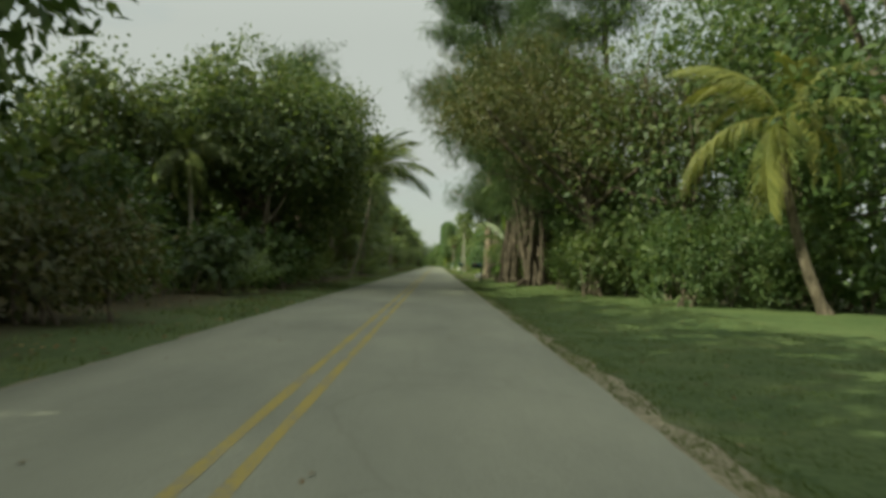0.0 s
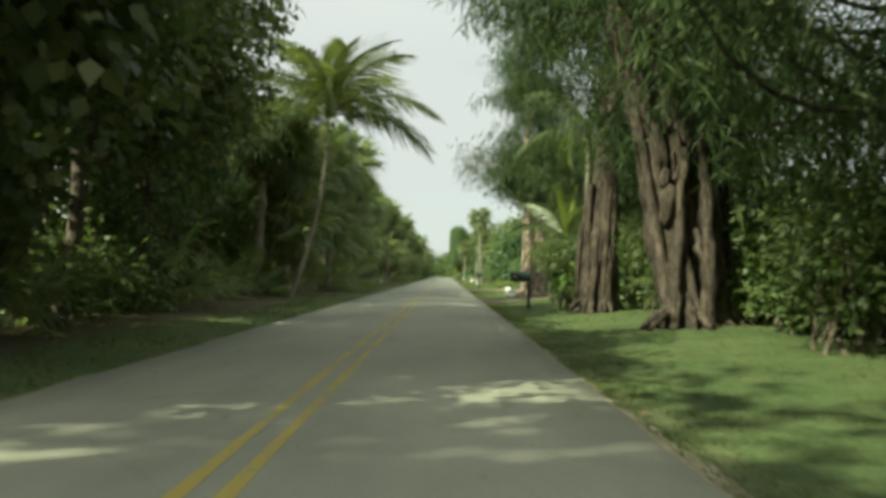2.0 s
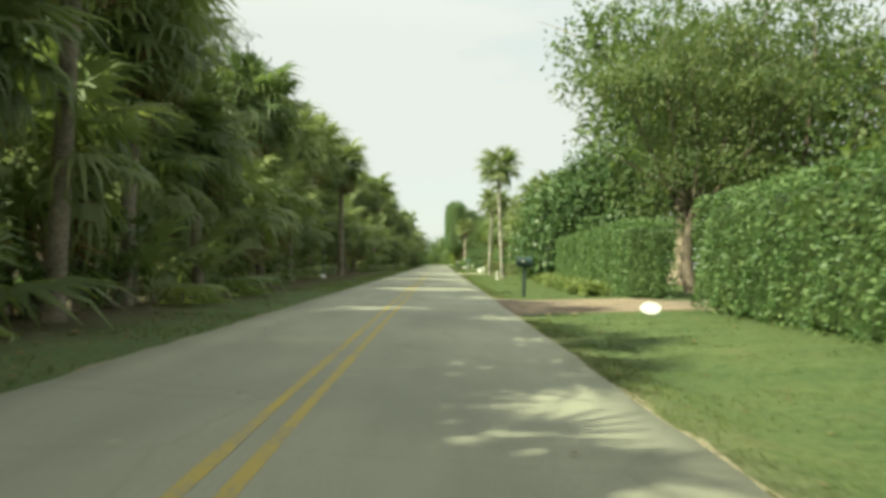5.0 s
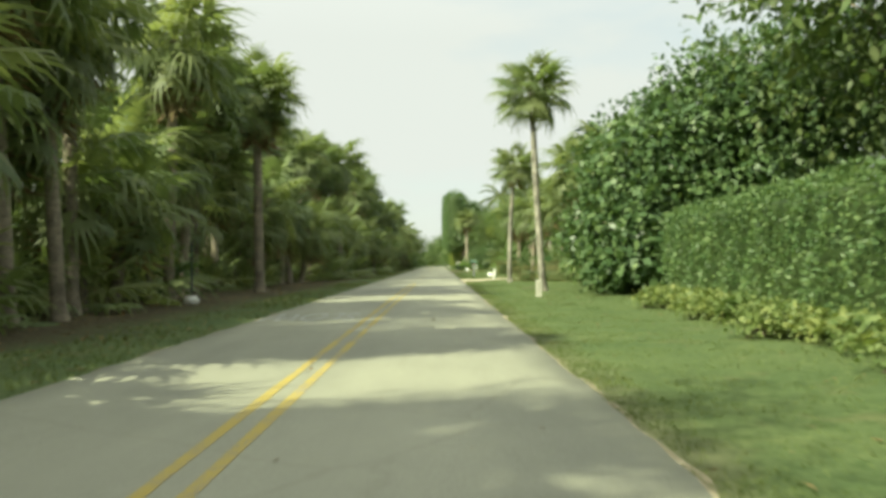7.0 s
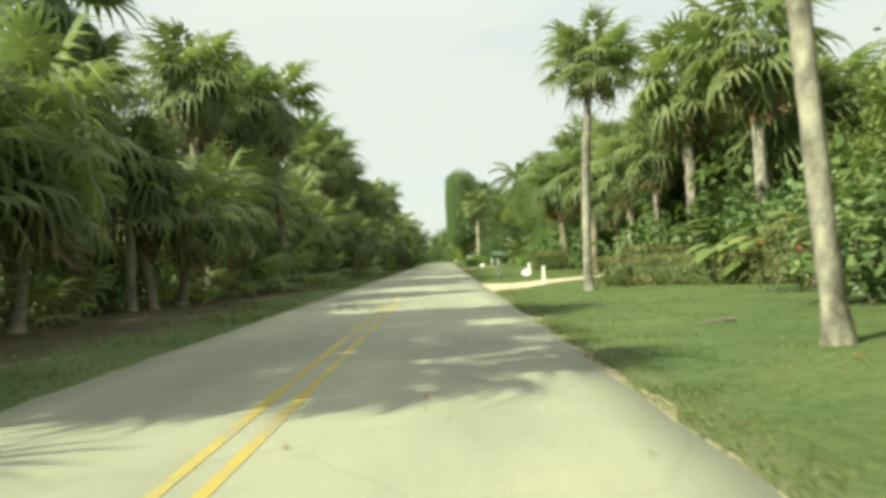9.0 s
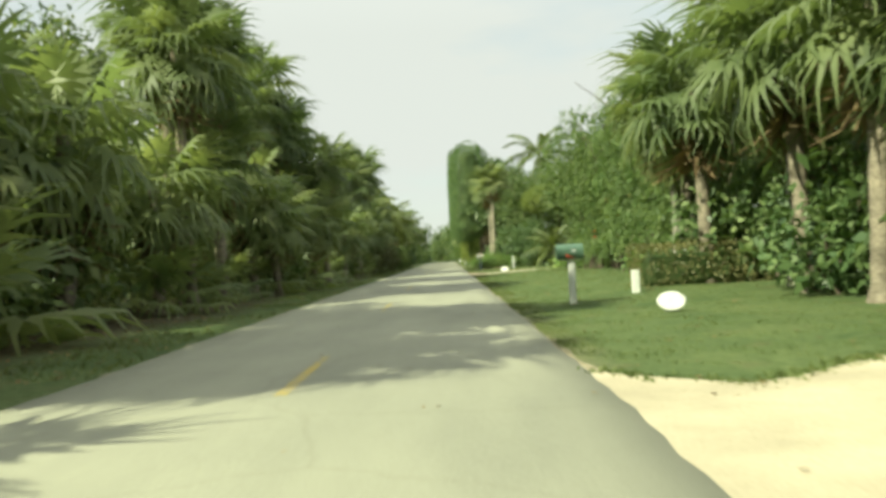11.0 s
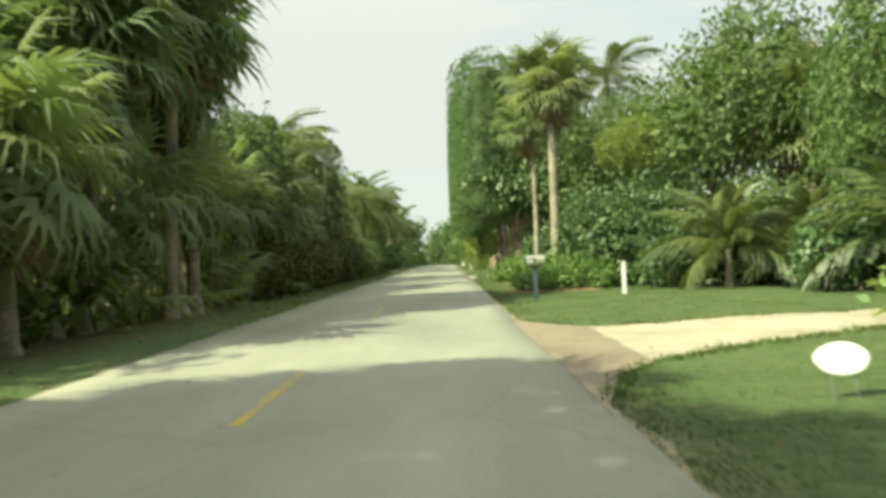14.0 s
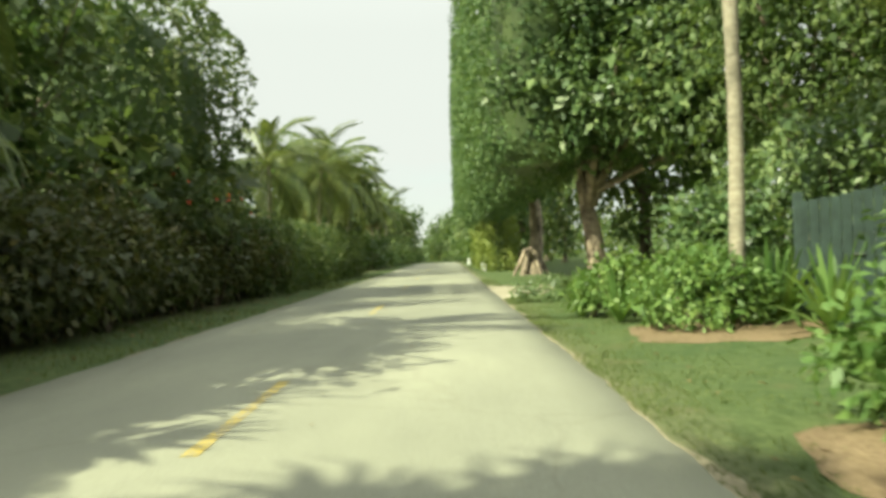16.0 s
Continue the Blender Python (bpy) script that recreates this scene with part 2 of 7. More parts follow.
    l.new(bumped(n, l, mixed(n, l, fine.outputs["Fac"], tuft.outputs["Fac"], 0.6), 0.8, 0.06), b.inputs["Normal"])
    l.new(b.outputs["BSDF"], out.inputs["Surface"])
    return m


def speckled_mat(name, dark, light, scale=20.0, relief=0.01, big=0.8):
    m, n, l = node_mat(name)
    out = n.new("ShaderNodeOutputMaterial")
    p = n.new("ShaderNodeNewGeometry").outputs["Position"]
    a = noise_of(n, l, scale, 6.0, 0.7, p)
    r = ramp_of(n, [(0.3, dark), (0.7, light)])
    l.new(a.outputs["Fac"], r.inputs["Fac"])
    c = noise_of(n, l, big, 4.0, 0.6, p)
    cr = ramp_of(n, [(0.3, (0.78, 0.77, 0.74)), (0.7, (1.15, 1.14, 1.12))])
    l.new(c.outputs["Fac"], cr.inputs["Fac"])
    info = n.new("ShaderNodeObjectInfo")
    each = ramp_of(n, [(0.0, (0.8, 0.8, 0.82)), (1.0, (1.2, 1.15, 1.1))])
    l.new(info.outputs["Random"], each.inputs["Fac"])
    col = mixed(n, l, r.outputs["Color"], cr.outputs["Color"], 1.0, "MULTIPLY")
    col = mixed(n, l, col, each.outputs["Color"], 0.6, "MULTIPLY")
    b = n.new("ShaderNodeBsdfPrincipled")
    b.inputs["Roughness"].default_value = 0.9
    b.inputs["Specular IOR Level"].default_value = 0.2
    l.new(col, b.inputs["Base Color"])
    l.new(bumped(n, l, a.outputs["Fac"], 0.7, relief), b.inputs["Normal"])
    l.new(b.outputs["BSDF"], out.inputs["Surface"])
    return m


def worn_paint_mat(name, colour, under, keep):
    """Road paint, rubbed through to the asphalt in specks."""
    m, n, l = node_mat(name)
    out = n.new("ShaderNodeOutputMaterial")
    p = n.new("ShaderNodeNewGeometry").outputs["Position"]
    a = noise_of(n, l, 26.0, 6.0, 0.7, p)
    c = noise_of(n, l, 0.8, 3.0, 0.5, p)
    s = n.new("ShaderNodeMath")
    s.operation = "MULTIPLY_ADD"
    l.new(c.outputs["Fac"], s.inputs[0])
    s.inputs[1].default_value = 0.6
    l.new(a.outputs["Fac"], s.inputs[2])
    r = ramp_of(n, [(keep, (1, 1, 1)), (keep + 0.12, (0, 0, 0))])
    l.new(s.outputs["Value"], r.inputs["Fac"])
    b = n.new("ShaderNodeBsdfPrincipled")
    l.new(mixed(n, l, under, colour, r.outputs["Color"]), b.inputs["Base Color"])
    b.inputs["Roughness"].default_value = 0.75
    l.new(bumped(n, l, a.outputs["Fac"], 0.4, 0.004), b.inputs["Normal"])
    l.new(b.outputs["BSDF"], out.inputs["Surface"])
    return m


M_ROAD = road_mat()
M_GROUND = ground_mat()
M_SAND = speckled_mat("sandy_edge", (0.2, 0.178, 0.118), (0.37, 0.335, 0.24), 9.0, 0.03, 3.0)
M_DRIVE_TAN = speckled_mat("tan_concrete", (0.38, 0.335, 0.245), (0.53, 0.485, 0.375), 30.0, 0.006)
M_DRIVE_DARK = speckled_mat("worn_gravel_drive", (0.13, 0.115, 0.072), (0.25, 0.22, 0.15), 22.0, 0.02)
M_APRON = speckled_mat("sandy_gravel", (0.22, 0.18, 0.125), (0.38, 0.325, 0.235), 22.0, 0.02)
M_BRICK = speckled_mat("clay_paver", (0.2, 0.155, 0.115), (0.33, 0.27, 0.205), 18.0, 0.006, 1.6)
M_JOINT = speckled_mat("sand_joint", (0.13, 0.11, 0.08), (0.22, 0.19, 0.14), 30.0, 0.004)
M_MULCH = speckled_mat("bark_mulch", (0.16, 0.11, 0.065), (0.4, 0.3, 0.19), 28.0, 0.04)
M_YELLOW = worn_paint_mat("worn_yellow_paint", (0.42, 0.32, 0.07), (0.27, 0.25, 0.18), 0.80)
M_YELLOW_FAINT = worn_paint_mat("faded_yellow_paint", (0.48, 0.36, 0.08), (0.28, 0.265, 0.21), 0.76)
M_WHITE_FAINT = worn_paint_mat("faded_white_paint", (0.48, 0.48, 0.44), (0.27, 0.265, 0.23), 0.82)
M_GRASS = leaf_mat("grass_blade", (0.078, 0.115, 0.044), (0.138, 0.18, 0.074), (0.21, 0.24, 0.118), 0.6, 0.35, 0.2)
M_LITTER = leaf_mat("fallen_leaf", (0.1, 0.06, 0.03), (0.22, 0.14, 0.07), (0.38, 0.28, 0.15), 0.8, 0.1, 0.2)
M_RED_LEAF = leaf_mat("fallen_red_leaf", (0.22, 0.05, 0.02), (0.32, 0.1, 0.035), (0.36, 0.17, 0.06), 0.6, 0.1, 0.3)

M_SABAL = leaf_mat("fan_palm_leaf", (0.104, 0.138, 0.074), (0.168, 0.212, 0.108), (0.305, 0.34, 0.182), 0.5, 0.44, 0.4)
M_SABAL_DEAD = leaf_mat("dead_fan_leaf", (0.121, 0.088, 0.054), (0.23, 0.169, 0.108), (0.378, 0.297, 0.189), 0.85, 0.15, 0.15)
M_COCO = leaf_mat("coconut_leaf", (0.06, 0.085, 0.032), (0.125, 0.16, 0.058), (0.27, 0.285, 0.12), 0.42, 0.32, 0.5)
M_COCO_YOUNG = leaf_mat("young_coconut_leaf", (0.12, 0.17, 0.03), (0.22, 0.27, 0.06), (0.32, 0.34, 0.1), 0.42, 0.38, 0.5)
# yellow fronds, with the bright sun on them put into the colour
M_COCO_YELLOW = leaf_mat("yellowing_coconut_leaf", (0.13, 0.145, 0.05), (0.25, 0.25, 0.09), (0.4, 0.38, 0.17), 0.42, 0.36, 0.5)
M_PINE = leaf_mat("casuarina_needle", (0.034, 0.06, 0.028), (0.07, 0.105, 0.046), (0.15, 0.19, 0.08), 0.65, 0.32, 0.25)
M_SEAGRAPE = leaf_mat("sea_grape_leaf", (0.053, 0.084, 0.041), (0.108, 0.144, 0.065), (0.216, 0.228, 0.114), 0.45, 0.42, 0.45)
M_ALMOND = leaf_mat("reddish_almond_leaf", (0.045, 0.056, 0.022), (0.088, 0.1, 0.04), (0.165, 0.132, 0.062), 0.45, 0.32, 0.45)
# the palest ficus tone is lifted to put glints into the leaf colour
M_FICUS = leaf_mat("ficus_leaf", (0.053, 0.096, 0.044), (0.116, 0.176, 0.078), (0.27, 0.335, 0.165), 0.42, 0.28, 0.45)
M_HEDGE = leaf_mat("hedge_leaf", (0.052, 0.1, 0.044), (0.108, 0.174, 0.074), (0.215, 0.286, 0.13), 0.5, 0.28, 0.35)
M_SHRUB = leaf_mat("dark_shrub_leaf", (0.050, 0.086, 0.038), (0.103, 0.146, 0.062), (0.210, 0.234, 0.108), 0.5, 0.42, 0.4)
M_BROAD = leaf_mat("broad_tree_leaf", (0.058, 0.096, 0.04), (0.116, 0.166, 0.066), (0.225, 0.27, 0.12), 0.5, 0.36, 0.35)
M_BANK = leaf_mat("drooping_tree_leaf", (0.056, 0.1, 0.036), (0.116, 0.178, 0.064), (0.23, 0.29, 0.118), 0.5, 0.32, 0.35)
M_CROTON = leaf_mat("yellow_green_leaf", (0.09, 0.135, 0.05), (0.18, 0.228, 0.088), (0.33, 0.355, 0.16), 0.5, 0.32, 0.35)
M_BED = leaf_mat("bright_shrub_leaf", (0.085, 0.152, 0.049), (0.165, 0.256, 0.081), (0.329, 0.415, 0.159), 0.48, 0.3, 0.35)
M_TOPIARY = leaf_mat("clipped_ball_leaf", (0.12, 0.16, 0.042), (0.2, 0.245, 0.07), (0.3, 0.335, 0.12), 0.5, 0.3, 0.35)
M_LOWHEDGE = leaf_mat("low_hedge_leaf", (0.09, 0.1, 0.044), (0.175, 0.178, 0.086), (0.32, 0.28, 0.16), 0.5, 0.25, 0.35)
M_BIGLEAF = leaf_mat("large_tropical_leaf", (0.05, 0.092, 0.032), (0.1, 0.16, 0.055), (0.2, 0.265, 0.1), 0.45, 0.34, 0.4)
M_FLOWER = leaf_mat("red_flower", (0.4, 0.06, 0.04), (0.55, 0.1, 0.06), (0.6, 0.2, 0.12), 0.6, 0.3, 0.3)

M_BARK_PALM = bark_mat("palm_trunk_bark", (0.15, 0.125, 0.095), (0.33, 0.29, 0.23), (6, 6, 14), 2.0, 0.02, 1.6)
M_BARK_COCO = bark_mat("coconut_trunk_bark", (0.25, 0.215, 0.165), (0.4, 0.36, 0.285), (5, 5, 12), 2.0, 0.004, 2.6)
M_BARK_PINE = bark_mat("casuarina_bark", (0.026, 0.021, 0.017), (0.14, 0.113, 0.09), (3.2, 3.2, 1.1), 2.4, 0.12)
M_BARK_TREE = bark_mat("grey_brown_bark", (0.07, 0.055, 0.042), (0.2, 0.165, 0.13), (5, 5, 1.5), 1.8, 0.03)
M_BARK_PALE = bark_mat("pale_ficus_bark", (0.075, 0.055, 0.04), (0.44, 0.36, 0.28), (1.6, 1.6, 1.3), 2.6, 0.07)
M_BARK_LICHEN = bark_mat("lichened_palm_bark", (0.085, 0.075, 0.06), (0.4, 0.375, 0.32), (2, 2, 1.0), 2.4, 0.015)

M_MB_GREEN = paint_mat("dark_green_enamel", (0.018, 0.04, 0.038), 0.38, (0.75, 1.2))
M_MB_SAGE = paint_mat("sage_green_enamel", (0.1, 0.17, 0.12), 0.35, (0.8, 1.15))
M_MB_SILVER = paint_mat("dull_galvanised_steel", (0.5, 0.48, 0.38), 0.42, (0.7, 1.1), 7.0, 0.6)
M_POST_GREY = paint_mat("grey_blue_post_paint", (0.06, 0.08, 0.085), 0.65)
M_POST_GREEN = paint_mat("dark_green_post_paint", (0.02, 0.038, 0.034), 0.6)
M_WHITE = paint_mat("weathered_white_paint", (0.74, 0.74, 0.7), 0.6, (0.82, 1.05))
M_STONE = paint_mat("whitewashed_stone", (0.84, 0.83, 0.79), 0.85, (0.75, 1.05), 6.0, 0.0, 0.01)
M_INK = paint_mat("black_letter_paint", (0.02, 0.02, 0.02), 0.6)
M_RED = paint_mat("red_flag_paint", (0.45, 0.07, 0.03), 0.5)
M_FENCE = paint_mat("dark_green_stained_board", (0.04, 0.062, 0.053), 0.75, (0.6, 1.3), 5.0, 0.0, 0.004)
M_STEEL = paint_mat("grey_steel", (0.3, 0.3, 0.29), 0.4, (0.8, 1.1), 9.0, 0.8)
M_UTIL = paint_mat("beige_plastic", (0.5, 0.48, 0.4), 0.55, (0.85, 1.05))

# ---- building helpers ----
class Geo:
    """Collects points and faces, and turns them into one mesh."""

    def __init__(self):
        self.v, self.f, self.n = [], [], 0

    def add(self, verts, faces):
        verts = np.asarray(verts, float).reshape(-1, 3)
        self.v.append(verts)
        self.f.append(np.asarray(faces, int) + self.n)
        self.n += len(verts)

    def mesh(self, name, smooth=False):
        me = bpy.data.meshes.new(name)
        v = np.concatenate(self.v)
        loops = np.concatenate([f.ravel() for f in self.f])
        sizes = np.concatenate([np.full(len(f), f.shape[1]) for f in self.f])
        starts = np.concatenate([[0], np.cumsum(sizes)[:-1]])
        me.vertices.add(len(v))
        me.vertices.foreach_set("co", v.astype(np.float32).ravel())
        me.loops.add(len(loops))
        me.loops.foreach_set("vertex_index", loops.astype(np.int32))
        me.polygons.add(len(sizes))
        me.polygons.foreach_set("loop_start", starts.astype(np.int32))
        if smooth:
            me.polygons.foreach_set("use_smooth", np.ones(len(sizes), bool))
        me.update(calc_edges=True)
        me.validate()
        return me


def part(name, shape, material, parent=None, label="", smooth=False):
    """One mesh object, from a Geo, a bmesh or a mesh, under its thing."""
    if isinstance(shape, Geo):
        me = shape.mesh(name, smooth)
    elif isinstance(shape, bmesh.types.BMesh):
        me = bpy.data.meshes.new(name)
        shape.to_mesh(me)
        shape.free()
        if smooth:
            me.polygons.foreach_set("use_smooth", np.ones(len(me.polygons), bool))
    else:
        me = shape
    if not me.materials:
        me.materials.append(material)
    ob = new(name, me)
    ob.parent = parent
    return tagged(ob, label)


def thing(name, label, category, at=(0, 0, 0), group="", kind=""):
    """An Empty at the base of a thing, for its parts."""
    ob = new(name)
    ob.empty_display_size = 0.1
    ob.location = at
    return tagged(ob, label, category, group, kind)


def unit(a):
    return a / np.maximum(np.linalg.norm(a, axis=-1, keepdims=True), 1e-9)


def leaves(geo, base, way, up, length, width, fold=0.12, droop=0.12):
    """One folded four-sided leaf at each base point."""
    way = unit(way)
    side = unit(np.cross(way, up))
    top = np.cross(side, way)
    length, width = np.broadcast_to(length, len(base))[:, None], np.broadcast_to(width, len(base))[:, None]
    mid = base + way * length * 0.45 + top * fold * width
    tip = base + way * length - np.array([0, 0, 1.0]) * droop * length
    v = np.stack([base, mid + side * width / 2, tip, mid - side * width / 2], 1).reshape(-1, 3)
    geo.add(v, np.arange(len(base) * 4).reshape(-1, 4))


def ribbon(geo, points, widths, side):
    """A strip of leaf blade along points; side: the way across it."""
    points, side = np.asarray(points, float), np.asarray(side, float)
    w = np.asarray(widths)[:, None] / 2
    v = np.concatenate([points - side * w, points + side * w])
    k = len(points)
    i = np.arange(k - 1)
    geo.add(v, np.stack([i, i + 1, i + 1 + k, i + k], 1))


def tube(geo, points, radii, sides=8, knobs=0.0, rng=None):
    """A tapering round limb along points, with knobbly skin."""
    points = np.asarray(points, float)
    k = len(points)
    along = unit(np.gradient(points, axis=0))
    ref = np.array([0.31, 0.95, 0.05])
    a = unit(np.cross(along, ref))
    b = np.cross(along, a)
    ang = np.linspace(0, 2 * np.pi, sides, endpoint=False)
    r = np.asarray(radii, float)[:, None] * np.ones((k, sides))
    if knobs:
        r = r * (1 + knobs * (rng.random((k, sides)) - 0.5) * 2)
    v = points[:, None] + r[..., None] * (np.cos(ang)[None, :, None] * a[:, None] + np.sin(ang)[None, :, None] * b[:, None])
    i, j = np.meshgrid(np.arange(k - 1), np.arange(sides), indexing="ij")
    j2 = (j + 1) % sides
    f = np.stack([i * sides + j, i * sides + j2, (i + 1) * sides + j2, (i + 1) * sides + j], -1).reshape(-1, 4)
    geo.add(v.reshape(-1, 3), f)
    geo.add(v[-1], np.arange(sides)[None, :])


def bow(start, end, sag, k=7, sideways=(0, 0, 0)):
    """Points on a curved limb from start to end."""
    t = np.linspace(0, 1, k)[:, None]
    p = (1 - t) * np.asarray(start, float) + t * np.asarray(end, float)
    return p + 4 * t * (1 - t) * (np.array([0, 0, sag]) + np.asarray(sideways, float))


def random_ways(rng, k):
    return unit(rng.normal(size=(k, 3)))


def lumps(ways, seed, amount):
    """An uneven radius over the directions of a ball."""
    s = np.zeros(len(ways))
    r = np.random.default_rng(seed)
    for w in (2.3, 4.1, 7.7):
        s += np.sin(ways @ r.normal(size=3) * w + r.random() * 6) / (w ** 0.5)
    return 1 + amount * s


def foliage(geo, rng, blobs, clumps, per, leaf, spread, low=-1.0, inner=0.25, lump=0.16, hang=0.1, narrow=0.5, spray=0.0):
    """Leaf clumps over ellipsoids (x, y, z, rx, ry, rz), denser outside, with gaps and an uneven outline."""
    vol = np.array([(b[3] * b[4] + b[4] * b[5] + b[3] * b[5]) for b in blobs])
    share = np.maximum(8, (clumps * vol / vol.sum()).astype(int))
    for k, (b, m) in enumerate(zip(blobs, share)):
        ways = random_ways(rng, m)
        ways = ways[ways[:, 2] > low]
        m = len(ways)
        fac = np.where(rng.random(m) < inner, rng.uniform(0.45, 0.8, m), rng.uniform(0.88, 1.04, m))
        c = np.array(b[:3]) + ways * np.array(b[3:6]) * (fac * lumps(ways, int(rng.integers(1e6)), lump))[:, None]
        size = rng.uniform(0.7, 1.3, m)
        base = np.repeat(c, per, 0) + rng.normal(size=(m * per, 3)) * spread * np.repeat(size, per)[:, None]
        out = np.repeat(ways, per, 0)
        way = unit(out * 0.55 + rng.normal(size=base.shape) * 0.75 + np.array([0, 0, -hang]))
        up = unit(out * 0.7 + np.array([0, 0, 0.8]) + rng.normal(size=base.shape) * 0.45)
        length = leaf * rng.uniform(0.65, 1.25, len(base)) * np.repeat(np.where(fac < 0.82, 1.7, 1.0), per)
        if spray:
            # leaves along twigs that arch out and hang
            u = np.tile(np.linspace(0.05, 1, per), m)[:, None]
            arc = np.repeat(unit(ways * 0.75 + rng.normal(size=(m, 3)) * 0.4 + np.array([0, 0, 0.3])) * (spray * size)[:, None], per, 0)
            fall = np.linalg.norm(arc, axis=1)[:, None] * u ** 2
            base = np.repeat(c, per, 0) + arc * u - np.array([0, 0, 0.95]) * fall + rng.normal(size=base.shape) * spread
            way = unit(arc / spray * 0.35 + rng.normal(size=base.shape) * 0.5 - np.array([0, 0, hang]))
        leaves(geo, base, way, up, length, length * narrow * rng.uniform(0.8, 1.2, len(base)))
    return geo


def branches(geo, rng, base, fork, tips, radius, sides=7):
    """A trunk to the fork and limbs on to the tips."""
    base, fork = np.asarray(base, float), np.asarray(fork, float)
    pts = bow(base, fork, 0, 8, rng.normal(size=3) * np.array([0.25, 0.25, 0]))
    r = np.linspace(radius, radius * 0.62, 8)
    r[0] *= 1.5
    r[1] *= 1.15
    tube(geo, pts, r, sides + 2, 0.1, rng)
    for tip in tips:
        t = rng.uniform(0.72, 1.0)
        s = pts[int(t * 7)]
        q = bow(s, tip, np.linalg.norm(np.subtract(tip, s)) * rng.uniform(-0.05, 0.14), 7, rng.normal(size=3) * 0.25)
        tube(geo, q, np.linspace(radius * rng.uniform(0.34, 0.5), 0.02, 7), 6, 0.08, rng)
        for _ in range(2):
            a = q[rng.integers(2, 6)]
            e = a + rng.normal(size=3) * np.array([0.8, 0.8, 0.5]) + (np.asarray(tip) - s) * 0.3
            tube(geo, bow(a, e, 0.1, 4), np.linspace(radius * 0.16, 0.01, 4), 4)


def leafy_tree(label, seed, base, fork, blobs, radius, clumps, per, leaf, spread, mat, bark, name="tree", category="tree", **kw):
    """A broad-leaved tree: trunk with limbs, and a crown of leaf clumps."""
    rng = np.random.default_rng(seed)
    t = thing(name, label, category)
    g = Geo()
    tips = []
    for b in blobs[:6]:
        for _ in range(2):
            w = random_ways(rng, 1)[0]
            w[2] = abs(w[2]) * 0.7
            tips.append(np.array(b[:3]) + w * np.array(b[3:6]) * 0.7)
    branches(g, rng, base, fork, tips, radius)
    part("trunk", g, bark, t, smooth=True)
    g = Geo()
    foliage(g, rng, blobs, clumps, per, leaf, spread, **kw)
    part("crown", g, mat, t)
    return t


def shrub(label, seed, blobs, clumps, per, leaf, spread, mat, name="shrub", category="shrub", stems=6, stem_mat=None, flowers=0, thick=0.045, **kw):
    """A bush: short stems and leaf clumps down to the ground."""
    rng = np.random.default_rng(seed)
    t = thing(name, label, category)
    for _ in range(stems):
        g = Geo()
        b = blobs[rng.integers(len(blobs))]
        foot = np.array([b[0] + rng.normal() * b[3] * 0.3, b[1] + rng.normal() * b[4] * 0.3, -0.05])
        tip = np.array(b[:3]) + random_ways(rng, 1)[0] * np.array(b[3:6]) * 0.6
        tube(g, bow(foot, tip, 0.1, 6, rng.normal(size=3) * 0.1), np.linspace(thick, thick * 0.27, 6), 6, 0.12, rng)
        part("stem", g, stem_mat or M_BARK_TREE, t)
    g = Geo()
    kw.setdefault("low", -0.75)
    foliage(g, rng, blobs, clumps, per, leaf, spread, **kw)
    g.v = [np.column_stack([v[:, 0], v[:, 1], np.maximum(v[:, 2], 0.01 + 0.05 * np.abs(np.sin(v[:, 0] * 37)))]) for v in g.v]
    part("foliage", g, mat, t)
    for _ in range(flowers):
        b = blobs[rng.integers(len(blobs))]
        w = random_ways(rng, 1)[0]
        w[2] = abs(w[2])
        g = Geo()
        c = np.array(b[:3]) + w * np.array(b[3:6]) * rng.uniform(1.02, 1.1)
        p = unit(np.cross(w, (0.3, 0.2, 1.0)))
        q = np.cross(w, p)
        a = np.arange(10) * np.pi / 5
        rim = np.where(np.arange(10) % 2, 0.032, 0.075)[:, None] * rng.uniform(0.8, 1.2)
        g.add(np.concatenate([[c], c + w * 0.03 + rim * (np.cos(a)[:, None] * p + np.sin(a)[:, None] * q)]), [[0, i + 1, (i + 1) % 10 + 1] for i in range(10)])
        part("flower", g, M_FLOWER, t, "orange-red flower")
    return t


